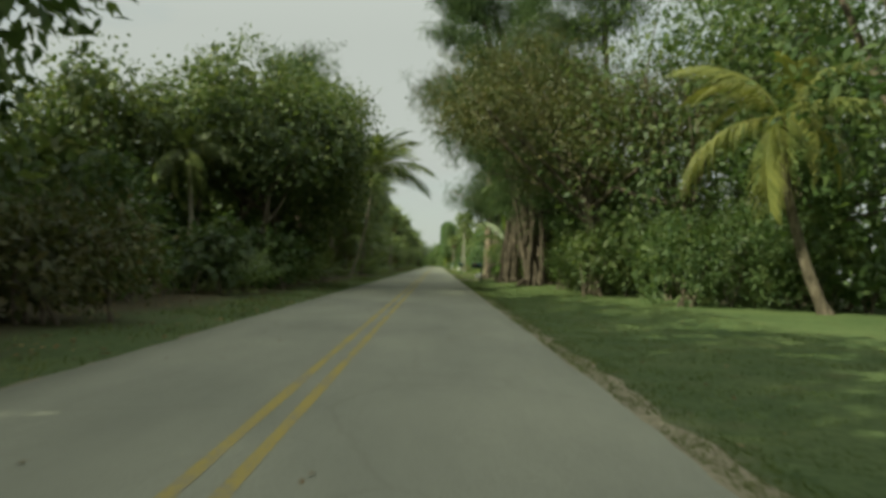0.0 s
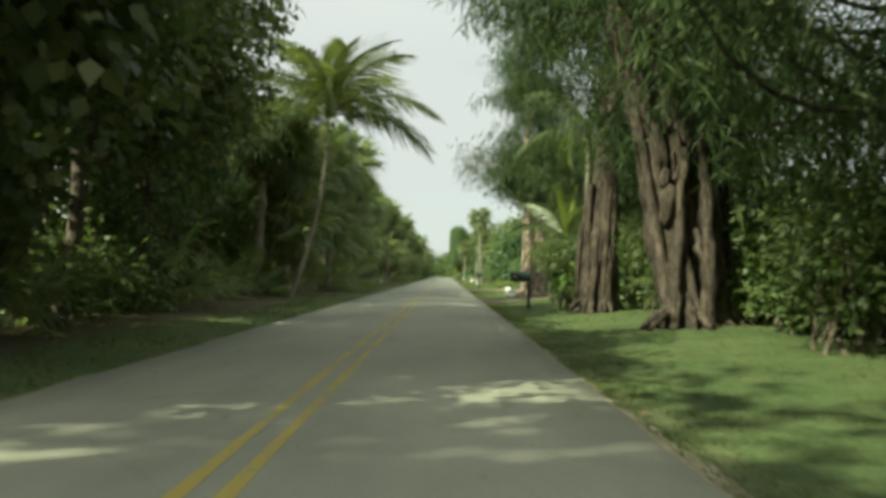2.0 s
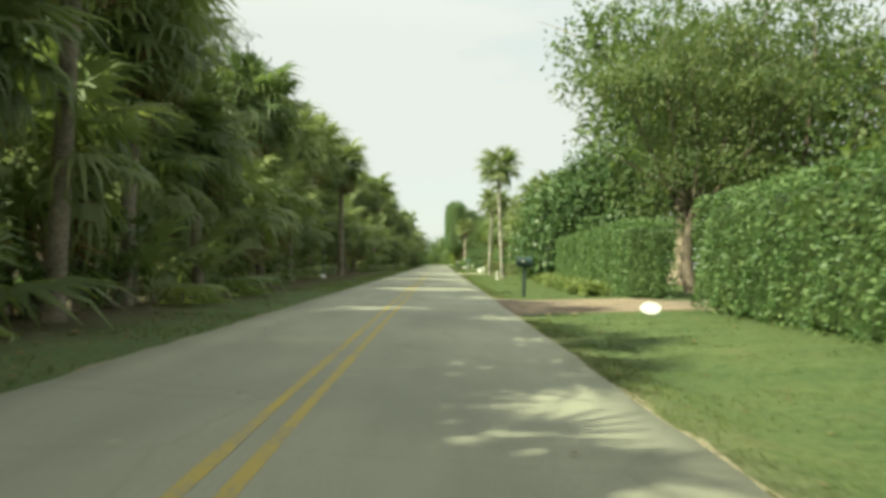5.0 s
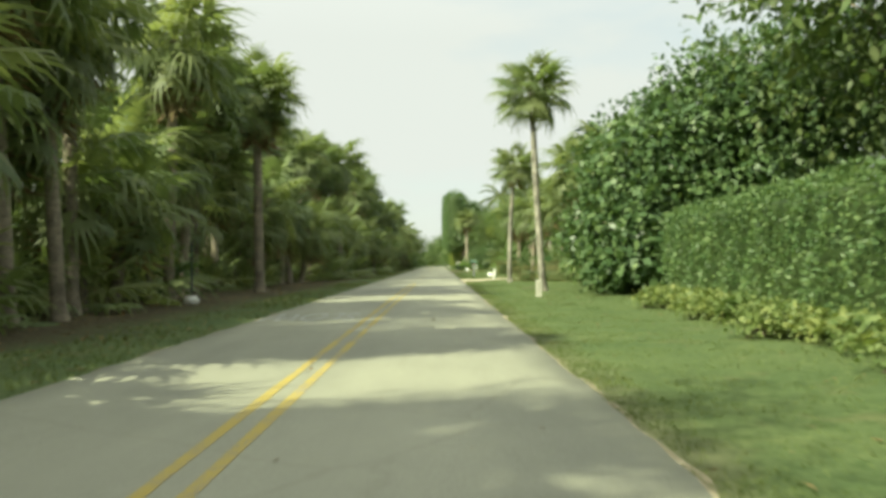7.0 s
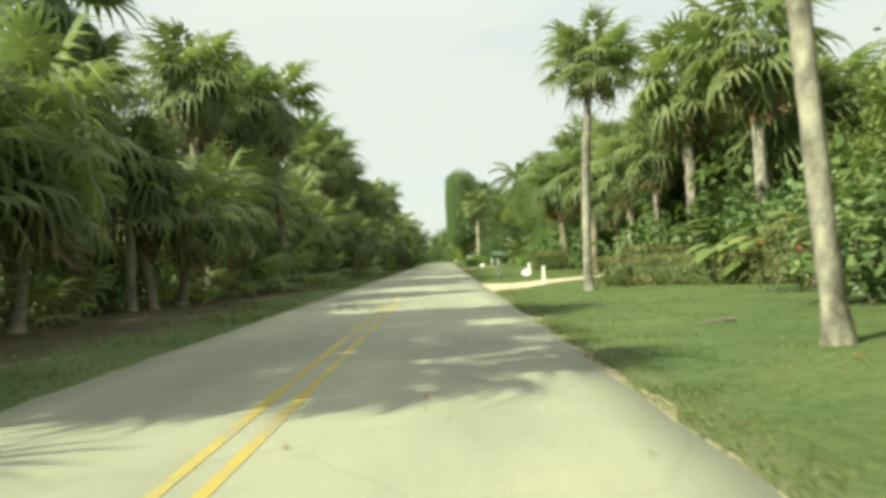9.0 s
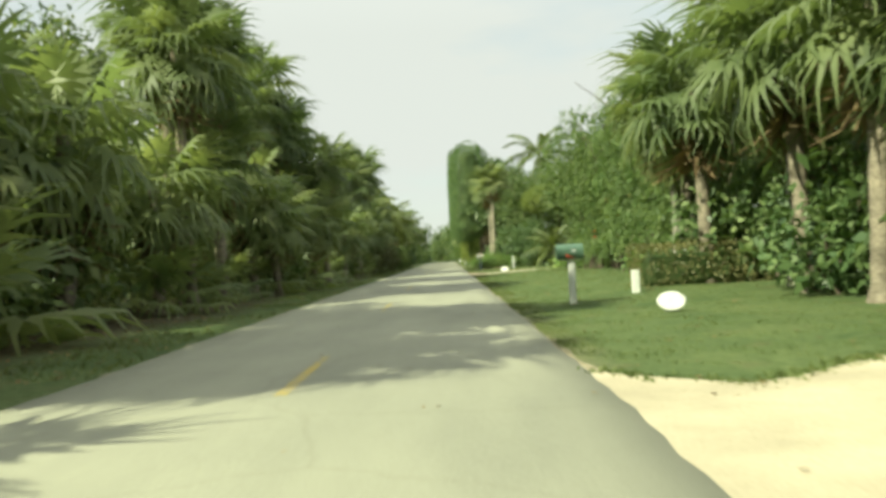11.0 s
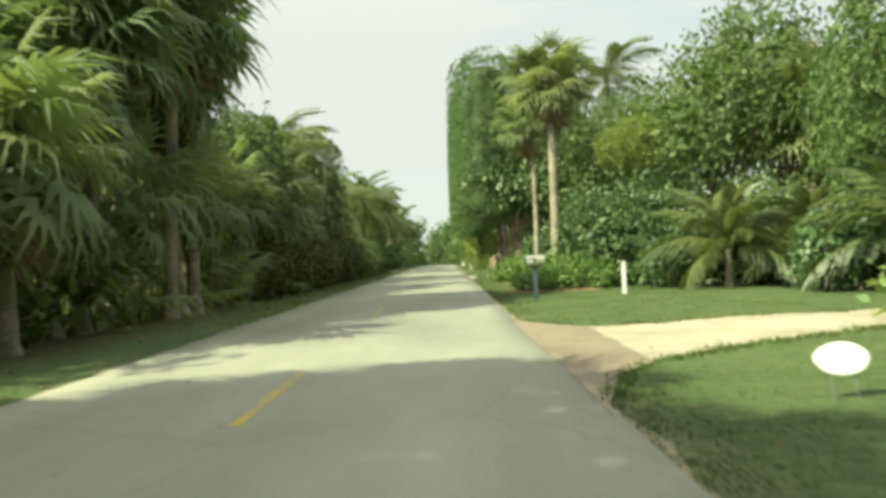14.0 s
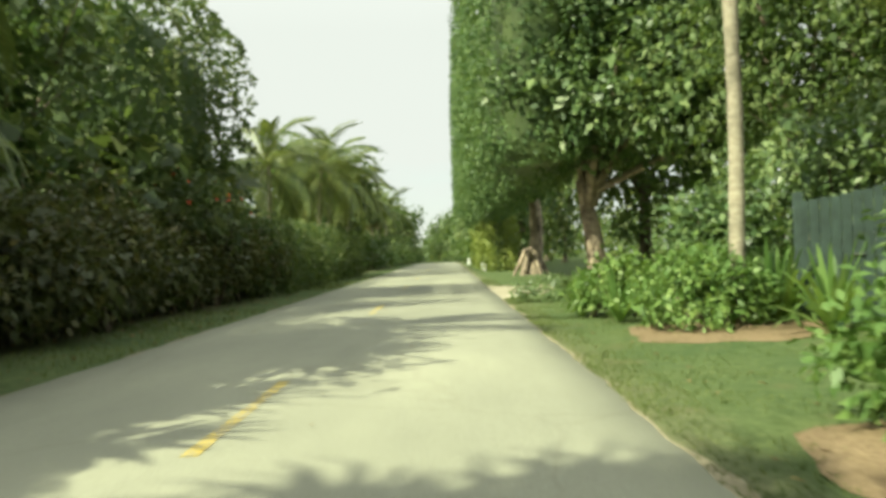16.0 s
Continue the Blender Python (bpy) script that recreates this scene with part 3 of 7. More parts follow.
def hedge(label, seed, size, leaf, density, mat, corner=0.15, name="hedge", category="hedge", uneven=0.05, narrow=0.55, under=False):
    """A clipped hedge: size x, y, z from its base corner; woody core, and leaves over the clipped faces."""
    rng = np.random.default_rng(seed)
    sx, sy, sz = size
    t = thing(name, label, category)
    bm = bmesh.new()
    bmesh.ops.create_cube(bm, size=1)
    inset = 0.12 + leaf * 0.6 + uneven * 1.6
    bmesh.ops.scale(bm, vec=(sx - 2 * inset, sy - 2 * inset, sz - inset), verts=bm.verts)
    bmesh.ops.translate(bm, vec=(sx / 2, sy / 2, (sz - inset) / 2), verts=bm.verts)
    bmesh.ops.bevel(bm, geom=bm.edges[:], offset=min(corner, sx * 0.2), segments=3, affect="EDGES", profile=0.5)
    part("core", bm, M_SHRUB, t)
    areas = [sy * sz, sy * sz, sx * sz, sx * sz, sx * sy] + ([sx * sy] if under else [])
    g = Geo()
    for k, a in enumerate(areas):
        m = int(a * density)
        u, v, d = rng.random(m), rng.random(m), np.abs(rng.normal(size=m)) * 0.06
        if k < 2:
            p = np.column_stack([np.full(m, sx * k), u * sy, v * sz])
            nrm = np.array([1.0 if k else -1.0, 0, 0])
        elif k < 4:
            p = np.column_stack([u * sx, np.full(m, sy * (k - 2)), v * sz])
            nrm = np.array([0, 1.0 if k == 3 else -1.0, 0])
        else:
            p = np.column_stack([u * sx, v * sy, np.full(m, sz if k == 4 else 0.0)])
            nrm = np.array([0, 0, 1.0 if k == 4 else -1.0])
        p = p - nrm * d[:, None]
        # rounded edges
        c = np.array([sx / 2, sy / 2, sz / 2])
        half = c - corner
        q = np.clip(p - c, -half, half)
        if not under:
            q[:, 2] = np.where(p[:, 2] < corner, (p - c)[:, 2], q[:, 2])
        off = p - c - q
        ln = np.linalg.norm(off, axis=1, keepdims=True)
        p = c + q + np.where(ln > corner, off * corner / np.maximum(ln, 1e-6), off)
        wave = np.sin(p[:, 0] * 2.1 + seed) * np.sin(p[:, 1] * 1.7 + 2 * seed) + np.sin(p[:, 2] * 2.9 + p[:, 1] * 3.7)
        p = p + nrm * (wave * uneven)[:, None]
        way = unit(nrm * 0.5 + rng.normal(size=(m, 3)) * 0.7 + np.array([0, 0, 0.12]))
        up = unit(nrm * 0.8 + rng.normal(size=(m, 3)) * 0.5 + np.array([0, 0, 0.3]))
        ln = leaf * rng.uniform(0.6, 1.3, m)
        if not under:
            p[:, 2] = np.maximum(p[:, 2], 0.02)
        leaves(g, p, way, up, ln, ln * narrow)
    part("foliage", g, mat, t)
    return t


def fan_frond(rng, droop=0.5, reach=0.95, blade=0.85, segs=22):
    """A fan palm leaf, growing along +x from the origin: stalk, pleated blade on an arched rib, and segments whose tips hang."""
    g = Geo()
    v, f = [], []
    st = bow((0, 0, 0), (reach, 0, -0.08 * reach), 0.14, 5)
    for p, w in zip(st, np.linspace(0.035, 0.018, 5)):
        v += [p + (0, -w, 0), p + (0, w, 0)]
    tris = [t for i in range(4) for t in ((2 * i, 2 * i + 2, 2 * i + 1), (2 * i + 1, 2 * i + 2, 2 * i + 3))]
    hub = st[-1]
    rib = [hub + np.array([0.42 * blade * u, 0, -0.2 * droop * blade * u * u]) for u in (0.0, 0.35, 0.7, 1.0)]
    r0 = len(v)
    v += rib
    tris += [(8, r0, 9), (8, r0 + 1, r0), (9, r0, r0 + 1)]
    edge = np.linspace(-2.5, 2.5, 2 * segs + 1)
    first = len(v)

    def on_blade(a, r, lift=0.0):
        k = max(0.0, math.cos(a * 0.5)) ** 2 * 3
        i = min(2, int(k))
        root = rib[i] + (rib[i + 1] - rib[i]) * (k - i)
        d = np.array([math.cos(a), math.sin(a), 0.0])
        return root + d * r + np.array([0, 0, lift - droop * 0.55 * r * r / blade + 0.16 * r * (1 - abs(math.sin(a)))])

    for i, a in enumerate(edge):
        ln = blade * (0.3 + 0.08 * math.cos(a * 0.8))
        v.append(on_blade(a, ln, 0.03 if i % 2 else -0.02))
    for i in range(2 * segs):
        a = (edge[i] + edge[i + 1]) / 2
        j = r0 + int(round(max(0.0, math.cos(a * 0.5)) ** 2 * 3))
        tris.append((j, first + i, first + i + 1))
    for i in range(segs):
        a = edge[2 * i + 1]
        l, m, r = first + 2 * i, first + 2 * i + 1, first + 2 * i + 2
        out = blade * rng.uniform(0.8, 1.08) * (0.78 + 0.22 * math.cos(a * 0.7))
        n = len(v)
        q = on_blade(a, out * 0.72, rng.normal() * 0.03)
        s = np.array([-math.sin(a), math.cos(a), rng.uniform(-0.9, 0.9)]) * 0.027
        fall = out * (0.1 + 0.34 * min(1.4, droop) * rng.uniform(0.5, 1.3))
        tip = q + np.array([math.cos(a), math.sin(a), 0]) * out * rng.uniform(0.1, 0.28) - np.array([0, 0, fall])
        v += [q - s, q + s, tip]
        tris += [(l, n, m), (m, n, n + 1), (m, n + 1, r), (n, n + 2, n + 1)]
    g.add(v, tris)
    return g


def feather_frond(rng, length=4.0, arch=0.35, leaflets=38, hang=0.55, stiff=False, shut=0.0):
    """A coconut leaf: arched midrib and two rows of hanging leaflets, along +x from the origin."""
    g = Geo()
    k = 12
    t = np.linspace(0, 1, k)
    x = length * (t - 0.16 * t ** 3)
    z = length * (arch * t - (arch + 0.34) * t ** 2.3) if not stiff else length * (0.1 * t - 0.08 * t ** 2)
    rib = np.column_stack([x, 0.06 * length * np.sin(t * 2.0), z])
    ribbon(g, rib, np.linspace(0.1, 0.012, k), (0, 1, 0))
    ribbon(g, rib, np.linspace(0.07, 0.01, k), (0, 0, 1))
    for s in (-1, 1):
        for u in np.linspace(0.14, 0.995, leaflets):
            p = np.array([np.interp(u, t, rib[:, c]) for c in range(3)])
            ln = length * 0.21 * (0.35 + 1.0 * math.sin(min(1.0, u * 1.05) * 2.6)) * rng.uniform(0.85, 1.1)
            fw = 0.55 + 0.5 * u + shut
            d = np.array([fw, s * 1.0, -hang * rng.uniform(0.5, 1.2)])
            d /= np.linalg.norm(d)
            p1 = p + d * ln * 0.5
            p2 = p + d * ln * 0.95 - np.array([0, 0, ln * hang * rng.uniform(0.35, 0.8)])
            side = np.cross(d, (0, s * 0.5, 1.0))
            ribbon(g, [p, p1, p2], [0.035, 0.052, 0.01], side / np.linalg.norm(side))
    return g


def turned(rz, ry, rx=0.0):
    return Euler((rx, ry, rz)).to_matrix().to_4x4()


def into(geo, other, m):
    """Adds another Geo, moved by the matrix m."""
    a = np.array(m)
    v = np.concatenate(other.v) @ a[:3, :3].T + a[:3, 3]
    geo.v.append(v)
    geo.f.extend([f + geo.n for f in other.f])
    geo.n += len(v)


def palm_trunk(rng, foot, top, r0, r1, sway=(0, 0, 0), rough=0.05, sides=12):
    g = Geo()
    k = 26
    pts = bow(foot, top, 0, k, sway)
    r = np.linspace(r0, r1, k) * (1 + 0.04 * (np.arange(k) % 2))
    r[0] *= 1.5
    r[1] *= 1.22
    tube(g, pts, r, sides, rough, rng)
    return g, pts


FANS = [fan_frond(np.random.default_rng(60 + k), d, r, b, 24) for k, (d, r, b) in enumerate(((0.9, 0.7, 0.95), (1.2, 0.64, 0.98), (0.6, 0.76, 0.92), (1.5, 0.58, 0.95)))]
FAN_MESHES = [g.mesh("frond") for g in FANS]
DEAD_FANS = [fan_frond(np.random.default_rng(80 + k), 1.6, 0.5, 0.85, 8) for k in range(2)]
FANS_LEAN = [fan_frond(np.random.default_rng(70 + k), d, r, b, 16) for k, (d, r, b) in enumerate(((1.1, 0.82, 0.9), (1.55, 0.75, 0.96), (0.75, 0.9, 0.88), (1.9, 0.68, 0.98)))]
LEAN_MESHES = [g.mesh("frond") for g in FANS_LEAN]
for me in LEAN_MESHES:
    me.materials.append(M_SABAL)
FEATHERS = [feather_frond(np.random.default_rng(90 + k), ln, a, 46, h) for k, (ln, a, h) in enumerate(((3.6, 0.42, 0.5), (3.9, 0.3, 0.75), (3.3, 0.55, 0.35), (3.7, 0.15, 0.95)))]
FEATHER_MESHES = [g.mesh("frond") for g in FEATHERS]
for me in FAN_MESHES:
    me.materials.append(M_SABAL)
for me in FEATHER_MESHES:
    me.materials.append(M_COCO)
FEATHER_YELLOW = [g.mesh("frond") for g in FEATHERS]
for me in FEATHER_YELLOW:
    me.materials.append(M_COCO_YELLOW)


def crown_turns(rng, k, lowest=0.9, highest=-1.25, power=1.0):
    """Turns of k fronds round a palm head, from upright to hanging."""
    out = []
    for i in range(k):
        u = (i + 0.5) / k
        tilt = highest + (lowest - highest) * u ** power
        out.append((i * 2.399 + rng.normal() * 0.15, tilt + rng.normal() * 0.09, rng.normal() * 0.25))
    return out


def sabal_palm(label, seed, height, at=(0, 0, 0), fronds=30, separate=False, lean=(0.0, 0.0), size=1.0, r=0.17, dead=6, bark=None, sway=0.0, lowest=0.95, skirt=0.1, boots=0.05):
    """A cabbage palm: straight trunk and a round head of fan leaves."""
    rng = np.random.default_rng(seed)
    t = thing("sabal_palm", label, "palm tree", at)
    top = np.array([lean[0], lean[1], height])
    g, pts = palm_trunk(rng, (0, 0, -0.1), top, r, r * 0.82, (sway, 0, 0), boots)
    part("trunk", g, bark or M_BARK_PALM, t, smooth=True)
    turns = crown_turns(rng, fronds, lowest)
    if separate:
        for i, (rz, ry, rx) in enumerate(turns):
            o = part("frond", (LEAN_MESHES if separate == "lean" else FAN_MESHES)[i % 4], M_SABAL, t)
            o.matrix_basis = Matrix.Translation(top) @ turned(rz, ry, rx) @ Matrix.Diagonal((size, size, size, 1))
    else:
        g = Geo()
        for i, (rz, ry, rx) in enumerate(turns):
            into(g, FANS_LEAN[i % 4], Matrix.Translation(top) @ turned(rz, ry, rx) @ Matrix.Diagonal((size, size, size, 1)))
        part("crown", g, M_SABAL, t)
    if dead:
        g = Geo()
        for i in range(dead):
            into(g, DEAD_FANS[i % 2], Matrix.Translation(top - np.array([0, 0, skirt + 0.13 * (i % 5)])) @ turned(i * 2.1 + rng.random(), 1.42 + 0.12 * rng.random()) @ Matrix.Diagonal((size, size, size, 1)))
        part("dead_skirt", g, M_SABAL_DEAD, t, "hanging dry brown fan leaves")
    return t


def coconut_palm(label, seed, foot_to_top, at=(0, 0, 0), fronds=18, separate=True, size=1.0, sway=(0, 0, 0), r=0.15, lowest=0.75, highest=-1.2, mat=None, bark=None, nuts=True, name="coconut_palm"):
    """A coconut palm: bowed trunk and long feather leaves."""
    rng = np.random.default_rng(seed)
    t = thing(name, label, "palm tree", at)
    top = np.array(foot_to_top, float)
    g, pts = palm_trunk(rng, (0, 0, -0.1), top, r, r * 0.62, sway)
    part("trunk", g, bark or M_BARK_COCO, t, smooth=True)
    turns = crown_turns(rng, fronds, lowest, highest)
    g = Geo()
    for i, (rz, ry, rx) in enumerate(turns):
        m = Matrix.Translation(top) @ turned(rz, ry, rx) @ Matrix.Diagonal((size, size, size, 1))
        if separate:
            o = part("frond", (FEATHER_YELLOW if mat is M_COCO_YELLOW else FEATHER_MESHES)[i % 4], mat or M_COCO, t)
            o.matrix_basis = m
        else:
            into(g, FEATHERS[i % 4], m)
    if not separate:
        part("crown", g, mat or M_COCO, t)
    if nuts:
        for i in range(3):
            a = i * 2.1
            c = top + np.array([0.24 * math.cos(a), 0.24 * math.sin(a), -0.28 - 0.1 * (i % 2)])
            g = Geo()
            tube(g, [c + (0, 0, 0.14), c + (0, 0, 0.09), c, c - (0, 0, 0.09), c - (0, 0, 0.13)], [0.02, 0.085, 0.11, 0.085, 0.02], 8)
            part("coconut", g, M_BED, t, "green coconut", smooth=True)
    return t


def casuarina(label, seed, at, height, r, reach, stems=((0, 0),), clumps=420, per=34, low=0.32, roots=7, spread=0.0, lean=(0, 0), bark=None, aside=0.0, columns=0, burls=0):
    """An Australian pine: gnarled fluted trunk on spreading roots, rising limbs, hanging feathery twigs."""
    rng = np.random.default_rng(seed)
    t = thing("casuarina", label, "tree", at)
    g, leaf = Geo(), Geo()
    ends = []
    for sx, sy in stems:
        top = np.array([sx * 1.5 + lean[0], sy * 1.5 + lean[1], height])
        pts = bow((sx, sy, -0.1), top, 0, 14, rng.normal(size=3) * np.array([0.25, 0.25, 0]))
        fine = np.linspace(0, 1, 40)
        fp = np.column_stack([np.interp(fine, np.linspace(0, 1, 14), pts[:, c]) for c in range(3)])
        fp[:, :2] += np.column_stack([np.sin(fine * 23 + seed), np.cos(fine * 19 + seed)]) * 0.05 * r / 0.4
        fr = np.interp(fine, [0, 0.03, 0.09, 0.3, 0.45, 1], [r * 1.4, r * 1.15, r, r * 0.9, r * 0.8, r * 0.12] if columns or burls else [r * 1.5, r * 1.2, r, r * 0.82, r * 0.66, r * 0.12])
        tube(g, fp, fr, 18, 0.2 if r < 0.3 else 0.28, rng)
        # flutes and roots that run up the trunk
        for i in range(roots):
            a = i * 2 * np.pi / roots + rng.normal() * 0.3
            up = rng.uniform(0.8, 4.6)
            f = np.array([sx + math.cos(a) * r * rng.uniform(1.9, 3.0 + spread), sy + math.sin(a) * r * rng.uniform(1.9, 3.0 + spread), -0.08])
            w = np.array([sx + math.cos(a) * r * 1.12, sy + math.sin(a) * r * 1.12, 0.35])
            k = pts[min(13, int(up / height * 13) + 1)] + np.array([math.cos(a + 0.4), math.sin(a + 0.4), 0]) * r * 0.72
            tube(g, [f, (f + w) / 2 + (0, 0, 0.09), w, (w + k) / 2 + np.array([math.cos(a), math.sin(a), 0]) * 0.04, k], [r * 0.1, r * 0.26, r * 0.36, r * 0.3, r * 0.16], 8, 0.28, rng)
        # gnarled root columns that lean into the trunk
        for i in range(columns):
            a = i * 2.399 + rng.normal() * 0.2
            far = r * 0.9 + rng.uniform(0.05, 0.32) * (1 if i % 3 else 0.5)
            d = np.array([math.cos(a), math.sin(a), 0])
            h1, h2 = rng.uniform(0.4, 1.5), rng.uniform(1.0, 3.2)
            o = np.array([sx, sy, 0.0])
            q = [o + d * far * 1.12 - (0, 0, 0.08), o + d * far * 1.0 + (0, 0, 0.1), o + d * far * 0.93 + rng.normal(size=3) * 0.03 + (0, 0, h1), o + d * (far * 0.55 + r * 0.4) + (0, 0, h1 + h2 * 0.5), o + d * r * 0.7 + (0, 0, h1 + h2)]
            q = np.array([[np.interp(u, np.linspace(0, 1, 5), np.array(q)[:, c]) for c in range(3)] for u in np.linspace(0, 1, 15)])
            q[1:-1, :2] += rng.normal(size=(13, 2)) * 0.022
            thick = rng.uniform(0.06, 0.12)
            tube(g, q, thick * (1 + 0.35 * rng.random(15)) * np.interp(np.linspace(0, 1, 15), [0, 0.15, 0.6, 1], [1.5, 1.0, 0.95, 0.7]), 9, 0.3, rng)
        # burls
        for i in range(int(r * 22) + columns // 2 + burls):
            a, z = rng.random() * 2 * np.pi, rng.uniform(0.1, 4.5)
            s0 = pts[0] + (pts[-1] - pts[0]) * (z / height)
            c = s0 + np.array([math.cos(a), math.sin(a), 0]) * r * 0.62
            q = rng.uniform(0.3, 0.5) * r
            u = np.linspace(-1, 1, 9)
            tube(g, c + np.column_stack([0.1 * q * np.sin(u * 4), 0.1 * q * np.cos(u * 3), u * q * rng.uniform(1.6, 3.0)]), q * np.sqrt(np.maximum(1 - u ** 2, 0.01)), 9, 0.12, rng)
        for i in range(int(30 / len(stems)) + 6):
            u = rng.uniform(low, 0.97)
            s = pts[0] + (pts[-1] - pts[0]) * u
            a = rng.random() * 2 * np.pi if rng.random() >= aside else np.pi + rng.normal() * 0.6
            if columns and u < 0.4 and math.cos(a) < 0.1:
                a = np.pi - a
            ln = reach * (1.08 - 0.72 * u) * rng.uniform(0.6, 1.1)
            e = s + np.array([math.cos(a) * ln, math.sin(a) * ln, ln * rng.uniform(0.1, 0.6)])
            q = bow(s, e, -0.08 * ln, 7, rng.normal(size=3) * 0.2)
            tube(g, q, np.linspace(r * 0.22 * (1.1 - u), 0.015, 7), 6, 0.05, rng)
            ends.append(q)
    part("trunk", g, bark or M_BARK_PINE, t, smooth=True)
    pick = rng.integers(0, len(ends), clumps)
    where = rng.integers(1, 7, clumps)
    c = np.array([ends[i][j] for i, j in zip(pick, where)]) + rng.normal(size=(clumps, 3)) * 0.42
    base = np.repeat(c, per, 0) + rng.normal(size=(clumps * per, 3)) * np.array([0.3, 0.3, 0.22])
    way = unit(rng.normal(size=base.shape) * np.array([0.6, 0.6, 0.4]) + np.array([0, 0, -0.75]))
    ln = rng.uniform(0.25, 0.65, len(base))
    leaves(leaf, base, way, random_ways(rng, len(base)), ln, rng.uniform(0.022, 0.05, len(base)), 0.0, 0.1)
    part("foliage", leaf, M_PINE, t)
    return t


def round_box(sx, sy, sz, edge, segments=2):
    bm = bmesh.new()
    bmesh.ops.create_cube(bm, size=1)
    bmesh.ops.scale(bm, vec=(sx, sy, sz), verts=bm.verts)
    bmesh.ops.bevel(bm, geom=bm.edges[:], offset=edge, segments=segments, affect="EDGES", profile=0.5)
    return bm


def moved(bm, x=0.0, y=0.0, z=0.0):
    bmesh.ops.translate(bm, vec=(x, y, z), verts=bm.verts)
    return bm

# ---- ground, road, drives ----
def wobble(y, seed, size):
    y = np.asarray(y, float)
    return size * (np.sin(y * 0.83 + seed) * 0.4 + np.sin(y * 2.1 + seed * 2.3) * 0.3 + np.sin(y * 0.21 + seed * 5.1) * 0.3)


LEFT_EDGE, RIGHT_EDGE = -2.55, 2.91


def bend(y):
    """How far the road and all beside it swing to the left, far along."""
    return -np.clip(np.asarray(y, float) - 370, 0, 900) ** 2 / 1500


def dip(y):
    """The road falls away beyond a gentle crest."""
    return -np.clip(np.asarray(y, float) - 330, 0, 250) ** 2 / 8000


def ground_z(x, y):
    """Height of the ground sheet."""
    x, y = np.asarray(x, float), np.asarray(y, float)
    x = x - bend(y)
    z = np.where((x > LEFT_EDGE + 0.1) & (x < RIGHT_EDGE - 0.1), -0.06, -0.012)
    rise = 0.09 + 0.2 * np.exp(-((y - 76) / 26) ** 4) + 0.16 * np.exp(-((y - 198) / 12) ** 4)
    z = z + np.clip((x - 4.0) / 3.2, 0, 1) * rise + np.clip((-3.6 - x) / 6, 0, 1) * 0.08
    return z + dip(y) + np.where(np.abs(x) > 3.4, 0.02 * np.sin(x * 1.3 + y * 0.7) * np.sin(y * 0.45), 0)


def strip(geo, ys, rails, zs):
    """A ribbon of ground along y between several rails of x."""
    ys = np.asarray(ys, float)
    k, m = len(ys), len(rails)
    v = np.stack([np.column_stack([r, ys, z]) for r, z in zip(rails, zs)], 1).reshape(-1, 3)
    i, j = np.meshgrid(np.arange(k - 1), np.arange(m - 1), indexing="ij")
    geo.add(v, np.stack([i * m + j, i * m + j + 1, (i + 1) * m + j + 1, (i + 1) * m + j], -1).reshape(-1, 4))


xs = np.array([-2500, -400, -120, -60, -35, -24, -16, -12, -9, -7, -6, -5.2, -4.6, -4, -3.5, -3.1, -2.85, -2.6, -2.46, -2.2, 0, 2.5, 2.79, 2.88, 3.1, 3.3, 3.5, 3.9, 4.4, 5, 5.7, 6.5, 7.5, 9, 11, 14, 18, 26, 40, 70, 140, 400, 2500])
ys = np.concatenate([[-1500, -400, -100], np.arange(-40, 330, 1.5), np.arange(345, 700, 15), [760, 1000, 1600, 2600]])
gx, gy = np.meshgrid(xs, ys, indexing="ij")
gx = gx + bend(gy)
g = Geo()
a, b = gx.shape
i, j = np.meshgrid(np.arange(a - 1), np.arange(b - 1), indexing="ij")
g.add(np.stack([gx, gy, ground_z(gx, gy)], -1), np.stack([i * b + j, (i + 1) * b + j, (i + 1) * b + j + 1, i * b + j + 1], -1).reshape(-1, 4))
tagged(part("ground", g, M_GROUND, smooth=True), "mown lawn, thin verge grass and leaf litter", "ground", kind="structure")

ry = np.concatenate([np.arange(-40, 330, 0.5), np.arange(330, 800, 10)])
turn_off = bend(ry)
re_l = LEFT_EDGE + turn_off + wobble(ry, 1.0, 0.045) + np.where(ry < 330, 0.014 * np.sin(ry * 7.0), 0)
re_r = RIGHT_EDGE + turn_off + wobble(ry, 4.0, 0.045) + np.where(ry < 330, 0.014 * np.sin(ry * 6.1 + 1), 0)
one = np.ones(len(ry))
g = Geo()
strip(g, ry, [re_l - 0.05, re_l, re_l + 0.5, turn_off - 1.2, turn_off, turn_off + 1.2, re_r - 0.5, re_r, re_r + 0.05],
      [h * one + dip(ry) for h in (-0.09, 0.0, 0.004, 0.012, 0.02, 0.012, 0.004, 0.0, -0.09)])
tagged(part("road", g, M_ROAD), "sun-bleached grey asphalt road with ragged edges", "road", kind="structure")

